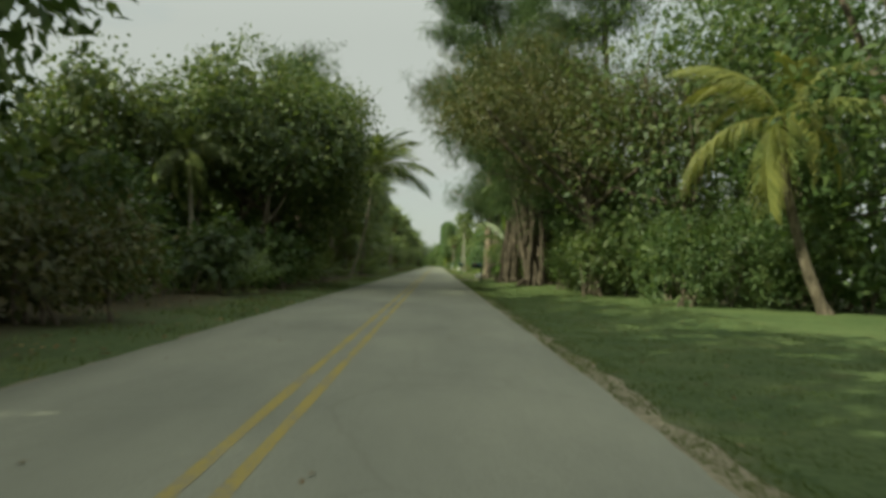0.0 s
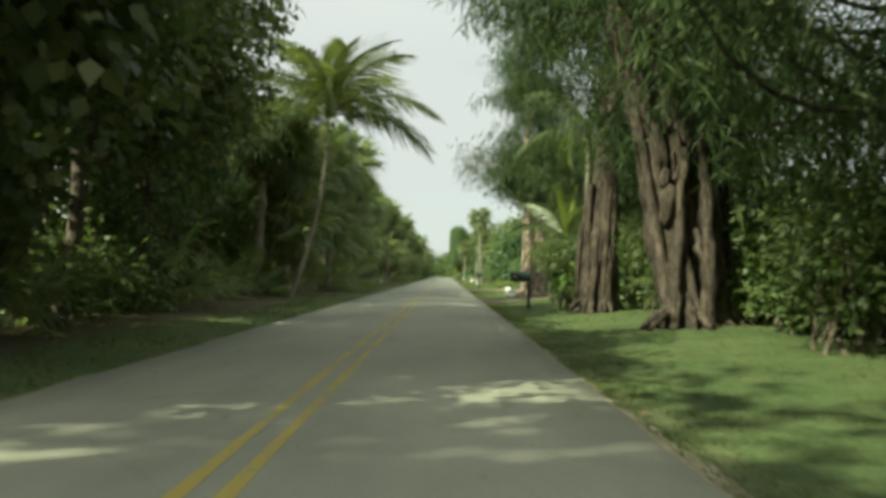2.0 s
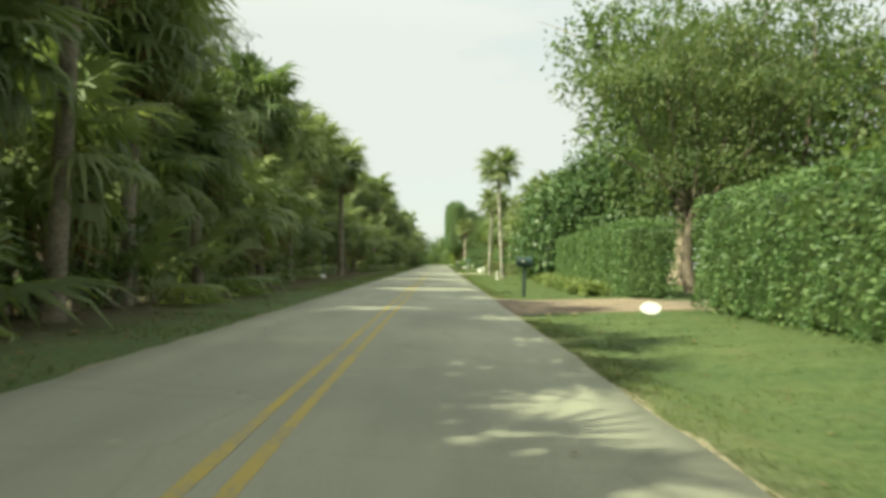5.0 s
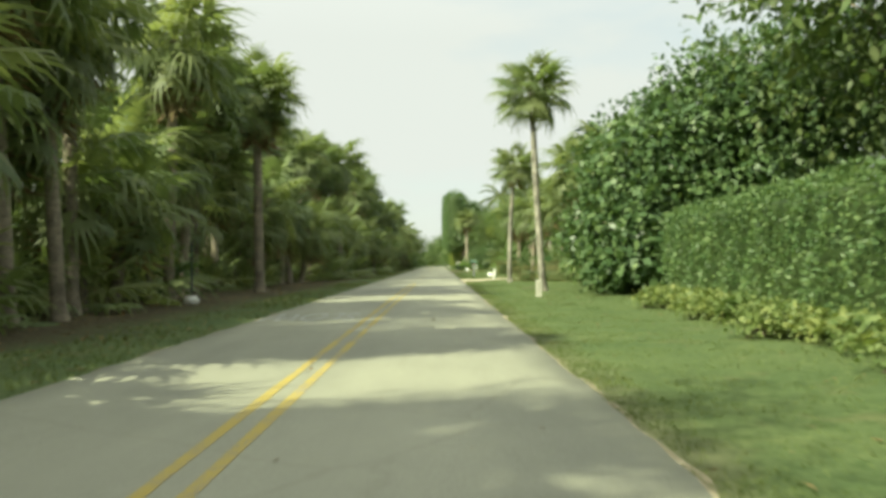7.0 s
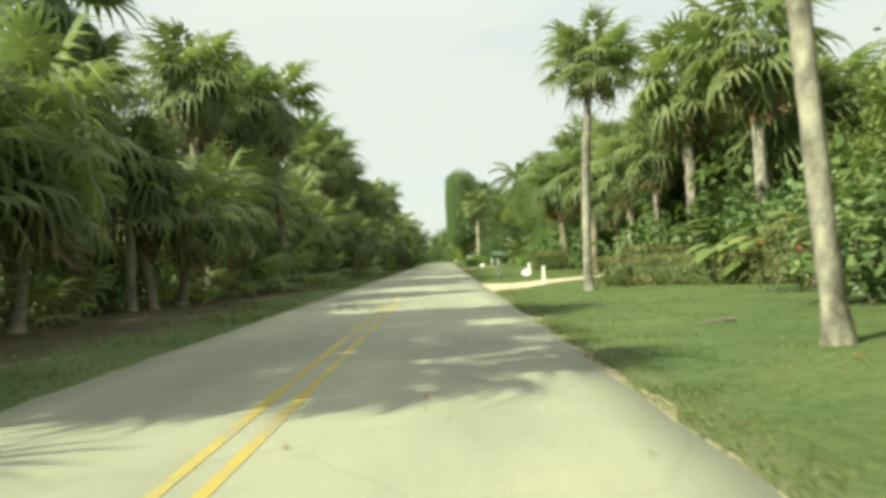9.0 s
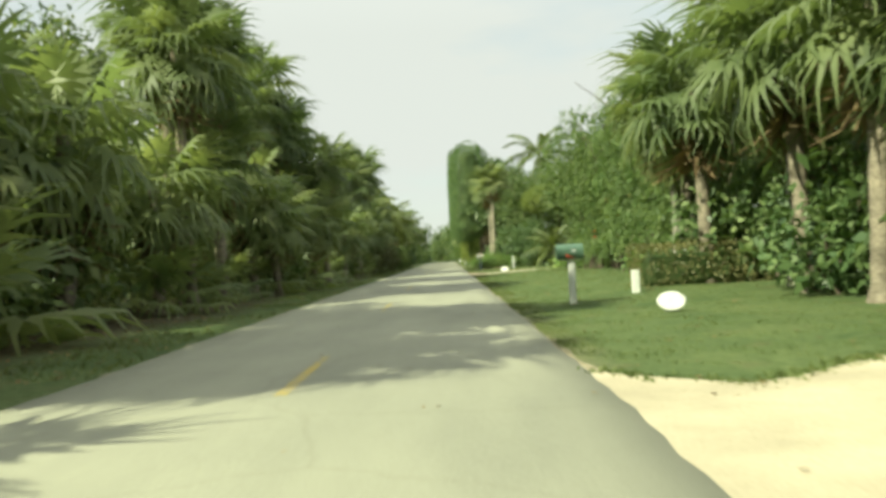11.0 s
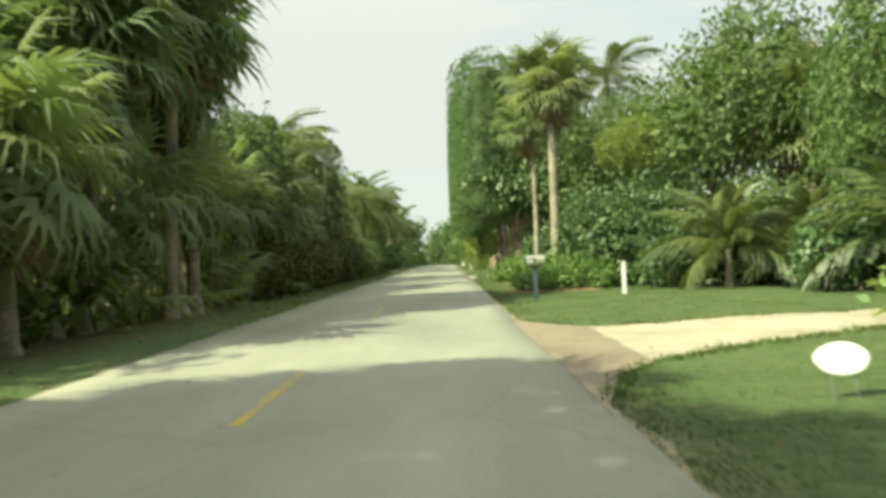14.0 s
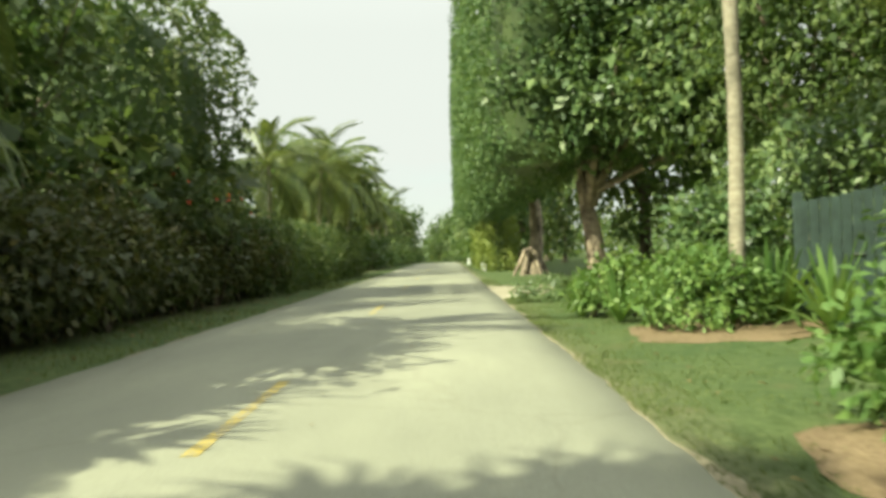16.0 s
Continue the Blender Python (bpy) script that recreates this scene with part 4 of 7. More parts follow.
# pale sand and crumbled asphalt along both edges
for name, rail, sign, seed, wide in (("sand_edge", re_r, 1, 2.0, 0.06), ("sand_edge", re_l, -1, 6.0, 0.05)):
    w = np.clip(wide + wobble(ry, seed, wide * 1.5) + 0.05 * np.sin(ry * 9) + 0.025 * np.sin(ry * 23 + seed) * np.sin(ry * 3.1) + (sign > 0) * (0.22 * np.clip((47 - ry) / 6, 0, 1) + 0.06 * np.clip((12 - np.abs(ry - 155)) / 4, 0, 1)), 0.03, 0.8)
    z0 = -0.006 + dip(ry)
    outer = rail + sign * w
    rails, zs = [rail - sign * 0.01, outer], [z0 - 0.004, ground_z(outer, ry) + 0.003]
    if sign < 0:
        rails, zs = rails[::-1], zs[::-1]
    g = Geo()
    strip(g, ry, rails, zs)
    tagged(part(name, g, M_SAND), "pale sand and crumbled asphalt beside the road", "verge", kind="structure")


def road_z(x):
    return float(np.interp(abs(x), [0, 1.2, 2.4, 2.9], [0.02, 0.012, 0.004, 0.0]))


def paint_line(x, y0, y1, width, mat, label, name="centre_line"):
    k = max(2, int((y1 - y0) / 1.0) + 1)
    yy = np.linspace(y0, y1, k)
    w = width / 2 + 0.006 * np.sin(yy * 5)
    g = Geo()
    strip(g, yy, [x - w, x + w], [road_z(x - 0.06) + 0.004 + dip(yy), road_z(x + 0.06) + 0.004 + dip(yy)])
    return tagged(part(name, g, mat), label, "road marking", kind="structure")


for x in (-0.13, 0.13):
    paint_line(x, -40, 158.5, 0.10, M_YELLOW, "worn solid yellow centre line")
for k in range(-6, 11):
    y0 = 236.3 + 12.19 * k - (4.0 if k < -2 else 0)
    paint_line(0.0, y0, y0 + 3.05, 0.11, M_YELLOW_FAINT, "faded yellow centre line dash", "centre_dash")

text_data = bpy.data.curves.new("SLOW", "FONT")
text_data.body = "SLOW"
text_data.offset = -0.012
text_ob = new("lettering", text_data)
me = bpy.data.meshes.new_from_object(text_ob.evaluated_get(bpy.context.evaluated_depsgraph_get()))
bpy.data.objects.remove(text_ob)
co = np.empty(len(me.vertices) * 3)
me.vertices.foreach_get("co", co)
co = co.reshape(-1, 3)
lo, hi = co.min(0), co.max(0)
un = (co - lo) / np.maximum(hi - lo, 1e-6)
co = np.column_stack([-0.42 - un[:, 0] * 2.0, 131.4 - un[:, 1] * 2.45, 0.018 * np.ones(len(co))])
me.vertices.foreach_set("co", co.ravel())
me.update()
tagged(part("road_lettering", me, M_WHITE_FAINT), "faded white painted word SLOW", "road marking", kind="structure")


def drive(name, left, right, mat, label, z=0.012):
    """A driveway between two edges, each a list of (x, y)."""
    g = Geo()
    k = 14
    t = np.linspace(0, 1, k)
    rows = []
    for e in (left, right):
        e = np.array(e, float)
        s = np.linspace(0, 1, len(e))
        rows.append(np.column_stack([np.interp(t, s, e[:, 0]), np.interp(t, s, e[:, 1])]))
    m = 7
    v = np.stack([rows[0] * (1 - u) + rows[1] * u for u in np.linspace(0, 1, m)], 1)
    v = v + 0.025 * np.sin(v[..., ::-1] * 3.1)
    zz = np.maximum(ground_z(v[..., 0], v[..., 1]), -0.015) + z
    i, j = np.meshgrid(np.arange(k - 1), np.arange(m - 1), indexing="ij")
    g.add(np.concatenate([v, zz[..., None]], -1), np.stack([i * m + j, (i + 1) * m + j, (i + 1) * m + j + 1, i * m + j + 1], -1).reshape(-1, 4))
    return tagged(part(name, g, mat), label, "driveway", kind="structure")


drive("driveway_1", [(2.85, 74.8), (4.0, 77.2), (7.4, 80.4)], [(2.85, 84.6), (4.2, 84.2), (7.4, 84.0)], M_DRIVE_DARK, "worn brown gravel driveway mouth")
drive("driveway_2", [(7.4, 80.6), (11, 81.2), (17, 82)], [(7.4, 84.3), (11, 84.6), (17, 86)], M_DRIVE_TAN, "pale concrete driveway")
brick_drive = drive("driveway_3", [(2.85, 103.0), (4.2, 104.4), (10, 105.0)], [(2.85, 112.4), (4.2, 111.2), (10, 110.8)], M_JOINT, "brick-paved driveway", 0.006)
drive("driveway_4", [(2.85, 162.6), (4.2, 165.2), (6.5, 168.2), (12, 174.5)], [(2.85, 172.2), (4.2, 170.8), (6.5, 172.2), (12, 178.5)], M_DRIVE_TAN, "pale tan concrete driveway")
drive("driveway_5", [(3.2, 214.3), (3.9, 215.2), (5.2, 216.0), (7.6, 217.1), (16, 219)], [(3.2, 220.6), (3.9, 219.9), (5.2, 219.6), (7.6, 219.9), (16, 222.6)], M_DRIVE_TAN, "pale tan concrete driveway")
drive("driveway_6", [(2.85, 211.8), (3.1, 213.2), (3.4, 214.2), (3.9, 215.0)], [(2.85, 222.0), (3.1, 221.2), (3.5, 220.6), (3.95, 219.9)], M_APRON, "brown gravel apron of a driveway", 0.018)
drive("driveway_7", [(2.85, 252.0), (3.7, 254.2), (9, 256)], [(2.85, 262.0), (3.7, 260.6), (9, 260)], M_DRIVE_TAN, "pale tan concrete driveway")

# ---- mailboxes, signs, posts ----
def mailbox(label, at, length, height, bottom, box_mat, post_mat, post_w, post_at, plate=True, door_mat=None, flag_mat=None, flag_low=False):
    """A rural mailbox on a post, its door towards the road."""
    t = thing("mailbox", label, "mailbox", (at[0], at[1], float(ground_z(at[0], at[1]))))
    half = height * 0.42
    prof = [(-half, 0), (half, 0)] + [(half * math.cos(a), height - half + half * math.sin(a)) for a in np.linspace(0, math.pi, 13)]
    g = Geo()
    k = len(prof)
    for x0, x1, grow in ((-length / 2, length / 2, 0.0),):
        ring = [np.array([[x, p[0] * (1 + s), bottom + p[1] * (1 + s)] for p in prof]) for x, s in ((x0, 0.0), (x0 + 0.012, 0.02), (x0 + 0.03, 0.0), (x1 - 0.03, 0.0), (x1 - 0.012, 0.02), (x1, 0.0))]
        v = np.concatenate(ring)
        i, j = np.meshgrid(np.arange(5), np.arange(k), indexing="ij")
        g.add(v, np.stack([i * k + j, i * k + (j + 1) % k, (i + 1) * k + (j + 1) % k, (i + 1) * k + j], -1).reshape(-1, 4))
        g.add(ring[-1], np.arange(k)[None, :])
    body = part("body", g, box_mat, t)
    g = Geo()
    d = np.array([[-length / 2 - 0.012, p[0] * 1.04, bottom - 0.004 + p[1] * 1.02] for p in prof])
    g.add(d, np.arange(k)[None, ::-1])
    e = d + np.array([0.025, 0, 0])
    g.add(np.concatenate([d, e]), [[q, (q + 1) % k, k + (q + 1) % k, k + q] for q in range(k)])
    door = part("door", g, door_mat or box_mat, t)
    part("door_pull", moved(round_box(0.03, 0.05, 0.02, 0.006), -length / 2 - 0.025, 0, bottom + height * 0.86), M_STEEL, door)
    g = Geo()
    arm = moved(round_box(0.02, 0.008, 0.17, 0.002, 1), 0, 0, 0.085)
    fl = moved(round_box(0.085, 0.008, 0.06, 0.002, 1), 0.03, 0, 0.15)
    flag = part("flag", arm, flag_mat or M_RED, t, "" if flag_mat else "red metal flag")
    flag.location = (-length * 0.18, -half - 0.008, bottom + height * 0.5)
    tip = part("flag_tip", fl, flag_mat or M_RED, flag)
    flag.rotation_euler = (0, radians(90), 0)
    if flag_low:
        flag.rotation_euler = (0, radians(-90), 0)
        flag.location = (0.08, -half - 0.008, bottom + 0.04)
    elif plate or flag_mat:
        flag.location = (-length * 0.36, -half - 0.008, bottom + height * 0.68)
    if plate:
        p = part("number_plate", moved(round_box(0.13, 0.004, 0.08, 0.001, 1), -length * 0.28, -half - 0.004, bottom + height * 0.42), M_WHITE, t, "white plate with dark bars")
        for q in (-1, 1):
            part("bar", moved(round_box(0.03, 0.002, 0.05, 0.0005, 1), -length * 0.28 + q * 0.027, -half - 0.008, bottom + height * 0.42), M_INK, p)
    part("shelf_board", moved(round_box(length * 0.8, half * 1.7, 0.024, 0.004), 0, 0, bottom - 0.012), post_mat, t)
    part("post", moved(round_box(post_w, post_w, bottom + 0.25, 0.008), post_at, 0, (bottom - 0.024) / 2 - 0.13), post_mat, t)
    return t


mailbox("large dark green metal mailbox on a dark post", (4.0, 71.75), 0.72, 0.36, 1.04, M_MB_GREEN, M_POST_GREEN, 0.11, 0.33)
mailbox("dark green metal mailbox on a slim green post", (4.1, 113.7), 0.54, 0.33, 1.07, M_MB_GREEN, M_POST_GREEN, 0.11, 0.0, False, None, M_UTIL)
sage = mailbox("sage green mailbox on a white post with lowered red flag", (4.28, 182.7), 0.58, 0.33, 1.0, M_MB_SAGE, M_WHITE, 0.14, 0.03, False, flag_low=True)
for x in (0.05, 0.1):
    part("bar", moved(round_box(0.03, 0.004, 0.06, 0.001, 1), x, -0.142, 1.18), M_WHITE, sage, "white painted bar")
mailbox("dull silver mailbox on a square grey-blue post", (3.97, 228.4), 0.5, 0.29, 0.91, M_MB_SILVER, M_POST_GREY, 0.12, 0.0, True, M_POST_GREY, M_POST_GREY)


def oval_sign(label, at, wide, tall, bars=1, lift=0.03):
    """A white oval panel on two short wire stakes, with painted bars."""
    t = thing("oval_sign", label, "yard sign", (at[0], at[1], float(ground_z(at[0], at[1]))))
    t.rotation_euler = (radians(-16), 0, 0)
    g = Geo()
    a = np.linspace(0, 2 * np.pi, 28, endpoint=False)
    mid = lift + tall / 2
    rings = []
    for y, s in ((-0.018, 0.95), (-0.012, 1.0), (0.012, 1.0), (0.018, 0.95)):
        rings.append(np.column_stack([np.cos(a) * wide / 2 * s * (1 + 0.02 * np.sin(a * 5)), np.full(28, y), mid + np.sin(a) * tall / 2 * s]))
    v = np.concatenate(rings)
    i, j = np.meshgrid(np.arange(3), np.arange(28), indexing="ij")
    g.add(v, np.stack([i * 28 + j, i * 28 + (j + 1) % 28, (i + 1) * 28 + (j + 1) % 28, (i + 1) * 28 + j], -1).reshape(-1, 4))
    g.add(rings[0], np.arange(28)[None, :])
    g.add(rings[-1], np.arange(28)[None, ::-1])
    part("panel", g, M_STONE, t)
    for x in (-0.22 * wide, 0.22 * wide):
        g = Geo()
        tube(g, [(x, 0.024, -0.1), (x, 0.024, lift * 0.5), (x, 0.024, mid)], [0.006, 0.006, 0.005], 6)
        part("stake", g, M_STEEL, t)
    for q in range(bars):
        part("bar", moved(round_box(wide * (0.6 - 0.16 * q), 0.004, tall * 0.1, 0.001, 1), 0, -0.021, mid + tall * (0.03 - 0.2 * q)), M_STEEL, t)
    return t


oval_sign("white oval sign on short stakes in the grass", (4.85, 86.9), 0.64, 0.36, 1, 0.06)
oval_sign("white oval sign on short stakes in the grass", (5.75, 102.2), 0.46, 0.28, 0, 0.05)
oval_sign("white oval sign standing on the lawn", (5.45, 178.6), 0.50, 0.34, 0, 0.04)
oval_sign("white oval sign on wire stakes beside the driveway", (4.72, 212.1), 0.44, 0.27, 0, 0.2)


def post(label, at, w, h, mat, cap=True, name="post", category="post"):
    t = thing(name, label, category, (at[0], at[1], float(ground_z(at[0], at[1]))))
    part("shaft", moved(round_box(w, w, h + 0.1, 0.01), 0, 0, h / 2 - 0.05), mat, t)
    if cap:
        part("cap", moved(round_box(w * 1.14, w * 1.14, 0.03, 0.01), 0, 0, h + 0.012), mat, t)
    return t


post("short white wooden bollard beside a driveway", (5.05, 167.7), 0.11, 0.64, M_WHITE)
post("short white wooden post on the lawn", (6.2, 185.0), 0.17, 0.56, M_WHITE, False)
post("white wooden bollard on the lawn", (6.5, 229.3), 0.11, 0.86, M_WHITE)

# utility pedestal
t = thing("utility_pedestal", "beige plastic utility pedestal in the grass", "utility box", (4.9, 140.5, float(ground_z(4.9, 140.5))))
part("base", moved(round_box(0.22, 0.2, 0.14, 0.012), 0, 0, 0.02), M_UTIL, t)
part("cover", moved(round_box(0.195, 0.17, 0.52, 0.02, 3), 0, 0, 0.33), M_UTIL, t)
part("latch", moved(round_box(0.03, 0.012, 0.05, 0.003, 1), 0, -0.09, 0.4), M_STEEL, t)

# marker pole with a white foot on the wooded side
t = thing("marker_pole", "grey pole in a whitewashed rock foot", "pole", (-6.1, 137.0, float(ground_z(-6.1, 137.0))))
g = Geo()
tube(g, bow((0, 0, 0.1), (0, 0, 1.9), 0, 4), [0.03] * 4, 8)
part("pole", g, M_POST_GREY, t, smooth=True)
bm = bmesh.new()
bmesh.ops.create_icosphere(bm, subdivisions=2, radius=0.24)
for v in bm.verts:
    v.co *= 1 + 0.12 * math.sin(v.co.x * 19 + v.co.y * 23)
    v.co.z = max(v.co.z * 0.75, -0.1) + 0.08
part("foot", bm, M_STONE, t, smooth=True)

# ---- dark board fence with a rising top ----
fence = thing("board_fence", "dark green stained board fence with rising top", "fence", (6.4, 243.0, 0))
part("rail", moved(round_box(3.6, 0.045, 0.1, 0.006), 1.85, 0.06, 0.45), M_FENCE, fence)
part("rail", moved(round_box(3.6, 0.045, 0.1, 0.006), 1.85, 0.06, 1.35), M_FENCE, fence)
part("post", moved(round_box(0.12, 0.12, 1.95, 0.01), 0.02, 0.1, 0.9), M_FENCE, fence)
part("post", moved(round_box(0.12, 0.12, 2.3, 0.01), 3.6, 0.1, 1.1), M_FENCE, fence)
for k in range(26):
    x = 0.06 + 0.142 * k
    h = 1.76 + 0.42 * min(1, x / 2.0) ** 1.4 + 0.006 * ((k * 7) % 3)
    part("board", moved(round_box(0.13, 0.022, h, 0.005, 1), x, 0.0, h / 2 - 0.02), M_FENCE, fence)
fence.rotation_euler = (0, 0, radians(-6))
part("gate_latch", moved(round_box(0.16, 0.03, 0.03, 0.005), 0.75, -0.03, 1.0), M_STEEL, fence)

# ---- planting on the lawn side ----
def settle(ob, x, y, turn=0.0, z=None):
    ob.location = (x, y, float(ground_z(x, y)) if z is None else z)
    ob.rotation_euler = (0, 0, turn)
    return ob


def again(ob, x, y, turn=0.0, size=1.0, tall=1.0):
    """Another one of a plant, turned and scaled."""
    m = Matrix.Translation((x, y, float(ground_z(x, y)))) @ Matrix.Rotation(turn, 4, "Z") @ Matrix.Diagonal((size, size, size * tall, 1))
    return copy_thing(ob, m)


# first stretch: bush, leaning palm, reddish tree
settle(shrub("large rounded dark green bush on the lawn", 11, [(-1.4, 0.4, 1.5, 1.7, 1.7, 1.75), (0.6, 0.3, 1.6, 1.9, 1.8, 1.7), (2.3, 0.5, 1.4, 1.6, 1.6, 1.6)], 800, 11, 0.16, 0.16, M_SHRUB, stems=8, lump=0.08), 10.9, 39.6)
coconut_palm("leaning coconut palm with yellow, bright-lit fronds", 12, (-1.5, 0.2, 6.1), (13.2, 37.4, 0.05), 13, True, 0.95, (-0.35, 0, 0), 0.19, 0.85, -1.1, mat=M_COCO_YELLOW, bark=M_BARK_TREE)
settle(leafy_tree("spreading tropical almond tree with reddish leaves", 13, (0, 0, -0.1), (-0.6, -0.5, 4.2),
                  [(-1.2, -1.0, 6.6, 3.0, 3.0, 2.2), (-4.6, 0.5, 8.6, 3.4, 3.0, 2.0), (-5.2, -2.6, 7.2, 2.0, 2.4, 1.3), (0.8, 1.5, 8.3, 3.6, 3.2, 2.4), (2.8, -1.5, 7.6, 2.8, 2.8, 2.2), (-2.2, 2.5, 10.0, 3.0, 3.0, 1.8)],
                  0.3, 1900, 14, 0.15, 0.24, M_ALMOND, M_BARK_TREE, lump=0.2), 8.0, 48.8)
settle(leafy_tree("dense dark broad-leaved tree behind the lawn", 14, (0, 0, -0.1), (0.3, 0, 3.4),
                  [(0, 0, 6.0, 3.4, 3.4, 3.2), (-1.4, -1.6, 4.2, 2.4, 2.4, 2.4), (2.2, 1.0, 8.0, 3.0, 3.0, 2.6)], 0.24, 700, 9, 0.3, 0.24, M_BROAD, M_BARK_TREE), 15.5, 44.0)
dark_tree = settle(leafy_tree("dense dark broad-leaved tree behind the lawn", 15, (0, 0, -0.1), (-0.2, 0.3, 3.0),
                              [(0, 0, 5.4, 3.0, 3.2, 3.0), (-1.2, 1.2, 3.4, 2.2, 2.2, 2.0), (1.6, -1.0, 7.4, 2.6, 2.6, 2.2)], 0.22, 660, 9, 0.185, 0.24, M_SHRUB, M_BARK_TREE), 13.2, 54.0)
for x, y, a, s in ((11.4, 61.5, 1.0, 0.85), (10.8, 69.0, 2.2, 0.75), (12.0, 73.0, 3.0, 0.9), (16.5, 45.0, 4.0, 1.3), (18.0, 60.0, 5.1, 1.4), (11.6, 46.5, 0.5, 1.5), (15.5, 36.0, 2.5, 1.75), (19.0, 50.0, 3.3, 1.8), (17.0, 27.0, 4.0, 1.6), (17.5, 85.0, 0.6, 1.35), (19.0, 100.0, 2.6, 1.3), (20.5, 22.0, 2.2, 1.5), (16.0, 92.0, 1.1, 1.0)):
    again(dark_tree, x, y, a, s)

# big glossy leaves at the casuarinas' feet
big_leaf = settle(shrub("clump of large glossy bright green leaves", 18, [(0, 0, 0.5, 0.5, 0.5, 0.45), (0.1, 0.1, 0.9, 0.35, 0.35, 0.4)], 30, 5, 0.2, 0.1, M_BED, "leafy_plant", "plant", 5, low=-0.3, narrow=0.62, hang=0.4), 8.1, 68.7)
for x, y, a, s in ((5.35, 69.4, 1.0, 1.0), (5.7, 70.2, 2.4, 1.15), (8.7, 69.3, 3.1, 1.2), (9.0, 53.6, 4.4, 1.0)):
    again(big_leaf, x, y, a, s)

# young fan and feather palms between the trees
low_palm = settle(coconut_palm("young feather palm clump with arching fronds", 16, (0, 0, 0.8), (0, 0, 0), 11, False, 0.62, (0, 0, 0), 0.12, 0.5, -1.3, nuts=False), 11.8, 42.6)
for x, y, a, s in ((10.6, 50.0, 1.1, 1.1), (12.0, 46.5, 2.0, 1.25), (9.8, 57.0, 3.2, 0.9), (14.0, 41.5, 4.1, 1.3), (7.7, 63.2, 1.7, 0.6), (8.1, 68.0, 0.3, 0.7)):
    again(low_palm, x, y, a, s)

# three old casuarinas with gnarled feet
shade_bush = settle(shrub("dark green shrub under the trees", 17, [(0, 0, 1.2, 1.5, 1.5, 1.3), (0.9, 0.5, 2.0, 1.2, 1.2, 1.2), (-0.8, 0.6, 1.7, 1.1, 1.1, 1.1)], 330, 9, 0.17, 0.16, M_SHRUB), 8.4, 52.6)
for x, y, a, s in ((8.0, 46.9, 1.6, 0.95), (9.6, 49.6, 1.0, 1.15), (10.4, 46.4, 2.1, 1.2), (8.9, 55.6, 3.3, 1.0), (12.0, 51.5, 4.1, 1.5), (13.2, 44.8, 5.3, 1.4), (8.2, 62.6, 0.4, 0.9), (8.3, 65.2, 2.2, 0.95), (8.9, 69.8, 1.2, 1.0), (9.6, 60.2, 3.6, 1.3)):
    again(shade_bush, x, y, a, s)
casuarina("old casuarina with massive gnarled trunk and roots", 21, (6.6, 59.0, 0.2), 17.0, 0.4, 7.0, ((0.05, 0), (0.6, 0.45)), 1300, 31, 0.24, 12, 0.5, (-3.9, 0), aside=0.45, columns=14)
casuarina("tall casuarina with gnarled ridged trunk", 22, (5.95, 66.3, 0.2), 16.5, 0.27, 7.0, ((0.1, 0), (-0.12, 0.4)), 1200, 31, 0.22, 12, 0.2, (1.4, 0), aside=0.3, columns=15)
casuarina("twin-trunked casuarina with pale bark and spreading roots", 23, (5.95, 86.2, 0.12), 14.5, 0.25, 4.4, ((-0.32, 0), (0.34, 0.1)), 950, 31, 0.4, 9, 0.0, (-0.3, 0), bark=M_BARK_PALE, burls=40)
casuarina("tall casuarina with drooping feathery foliage", 24, (9.0, 54.0, 0.1), 17.0, 0.34, 7.6, ((0, 0),), 1150, 31, 0.22, 7, aside=0.5)
casuarina("tall casuarina with drooping feathery foliage", 25, (11.0, 77.0, 0.2), 15.0, 0.3, 5.0, ((0, 0),), 520, 31, 0.3, 6)

# by the first mailbox: dark small tree, palms, big leaves
settle(shrub("small dark multi-stemmed tree on the lawn", 26, [(0, 0, 1.95, 1.2, 1.2, 1.0), (-0.9, 0.1, 1.6, 0.8, 0.8, 0.6), (0.9, 0.2, 2.0, 0.8, 0.8, 0.7), (0, 0, 0.75, 0.42, 0.42, 0.75)], 460, 14, 0.12, 0.13, M_SHRUB, "small_tree", "tree", 14, M_BARK_PINE, thick=0.085), 6.75, 76.7)
young = coconut_palm("young coconut palm with upright yellow-green spear leaves", 27, (0, 0, 2.6), (6.8, 79.6, 0.25), 9, False, 0.8, (0, 0, 0), 0.14, 0.2, -1.35, nuts=False)
g = Geo()
for k, (rz, ry) in enumerate(((2.6, -1.28), (0.4, -1.38), (4.0, -1.12))):
    into(g, feather_frond(np.random.default_rng(30 + k), 2.7, 0.2, 34, 0.02, True, 2.6), Matrix.Translation((0, 0, 2.6)) @ turned(rz, ry))
part("spear_leaf", g, M_COCO_YOUNG, young, "bright yellow-green young leaf")
coconut_palm("tall coconut palm with straight grey trunk", 28, (0.2, 0, 7.6), (7.3, 78.6, 0.25), 15, False, 0.9, (0.1, 0, 0), 0.15)
coconut_palm("coconut palm with hanging fronds over the driveway", 29, (-0.2, 0, 7.0), (8.8, 88.2, 0.2), 16, False, 0.8, (0.1, 0, 0), 0.17, 0.95)


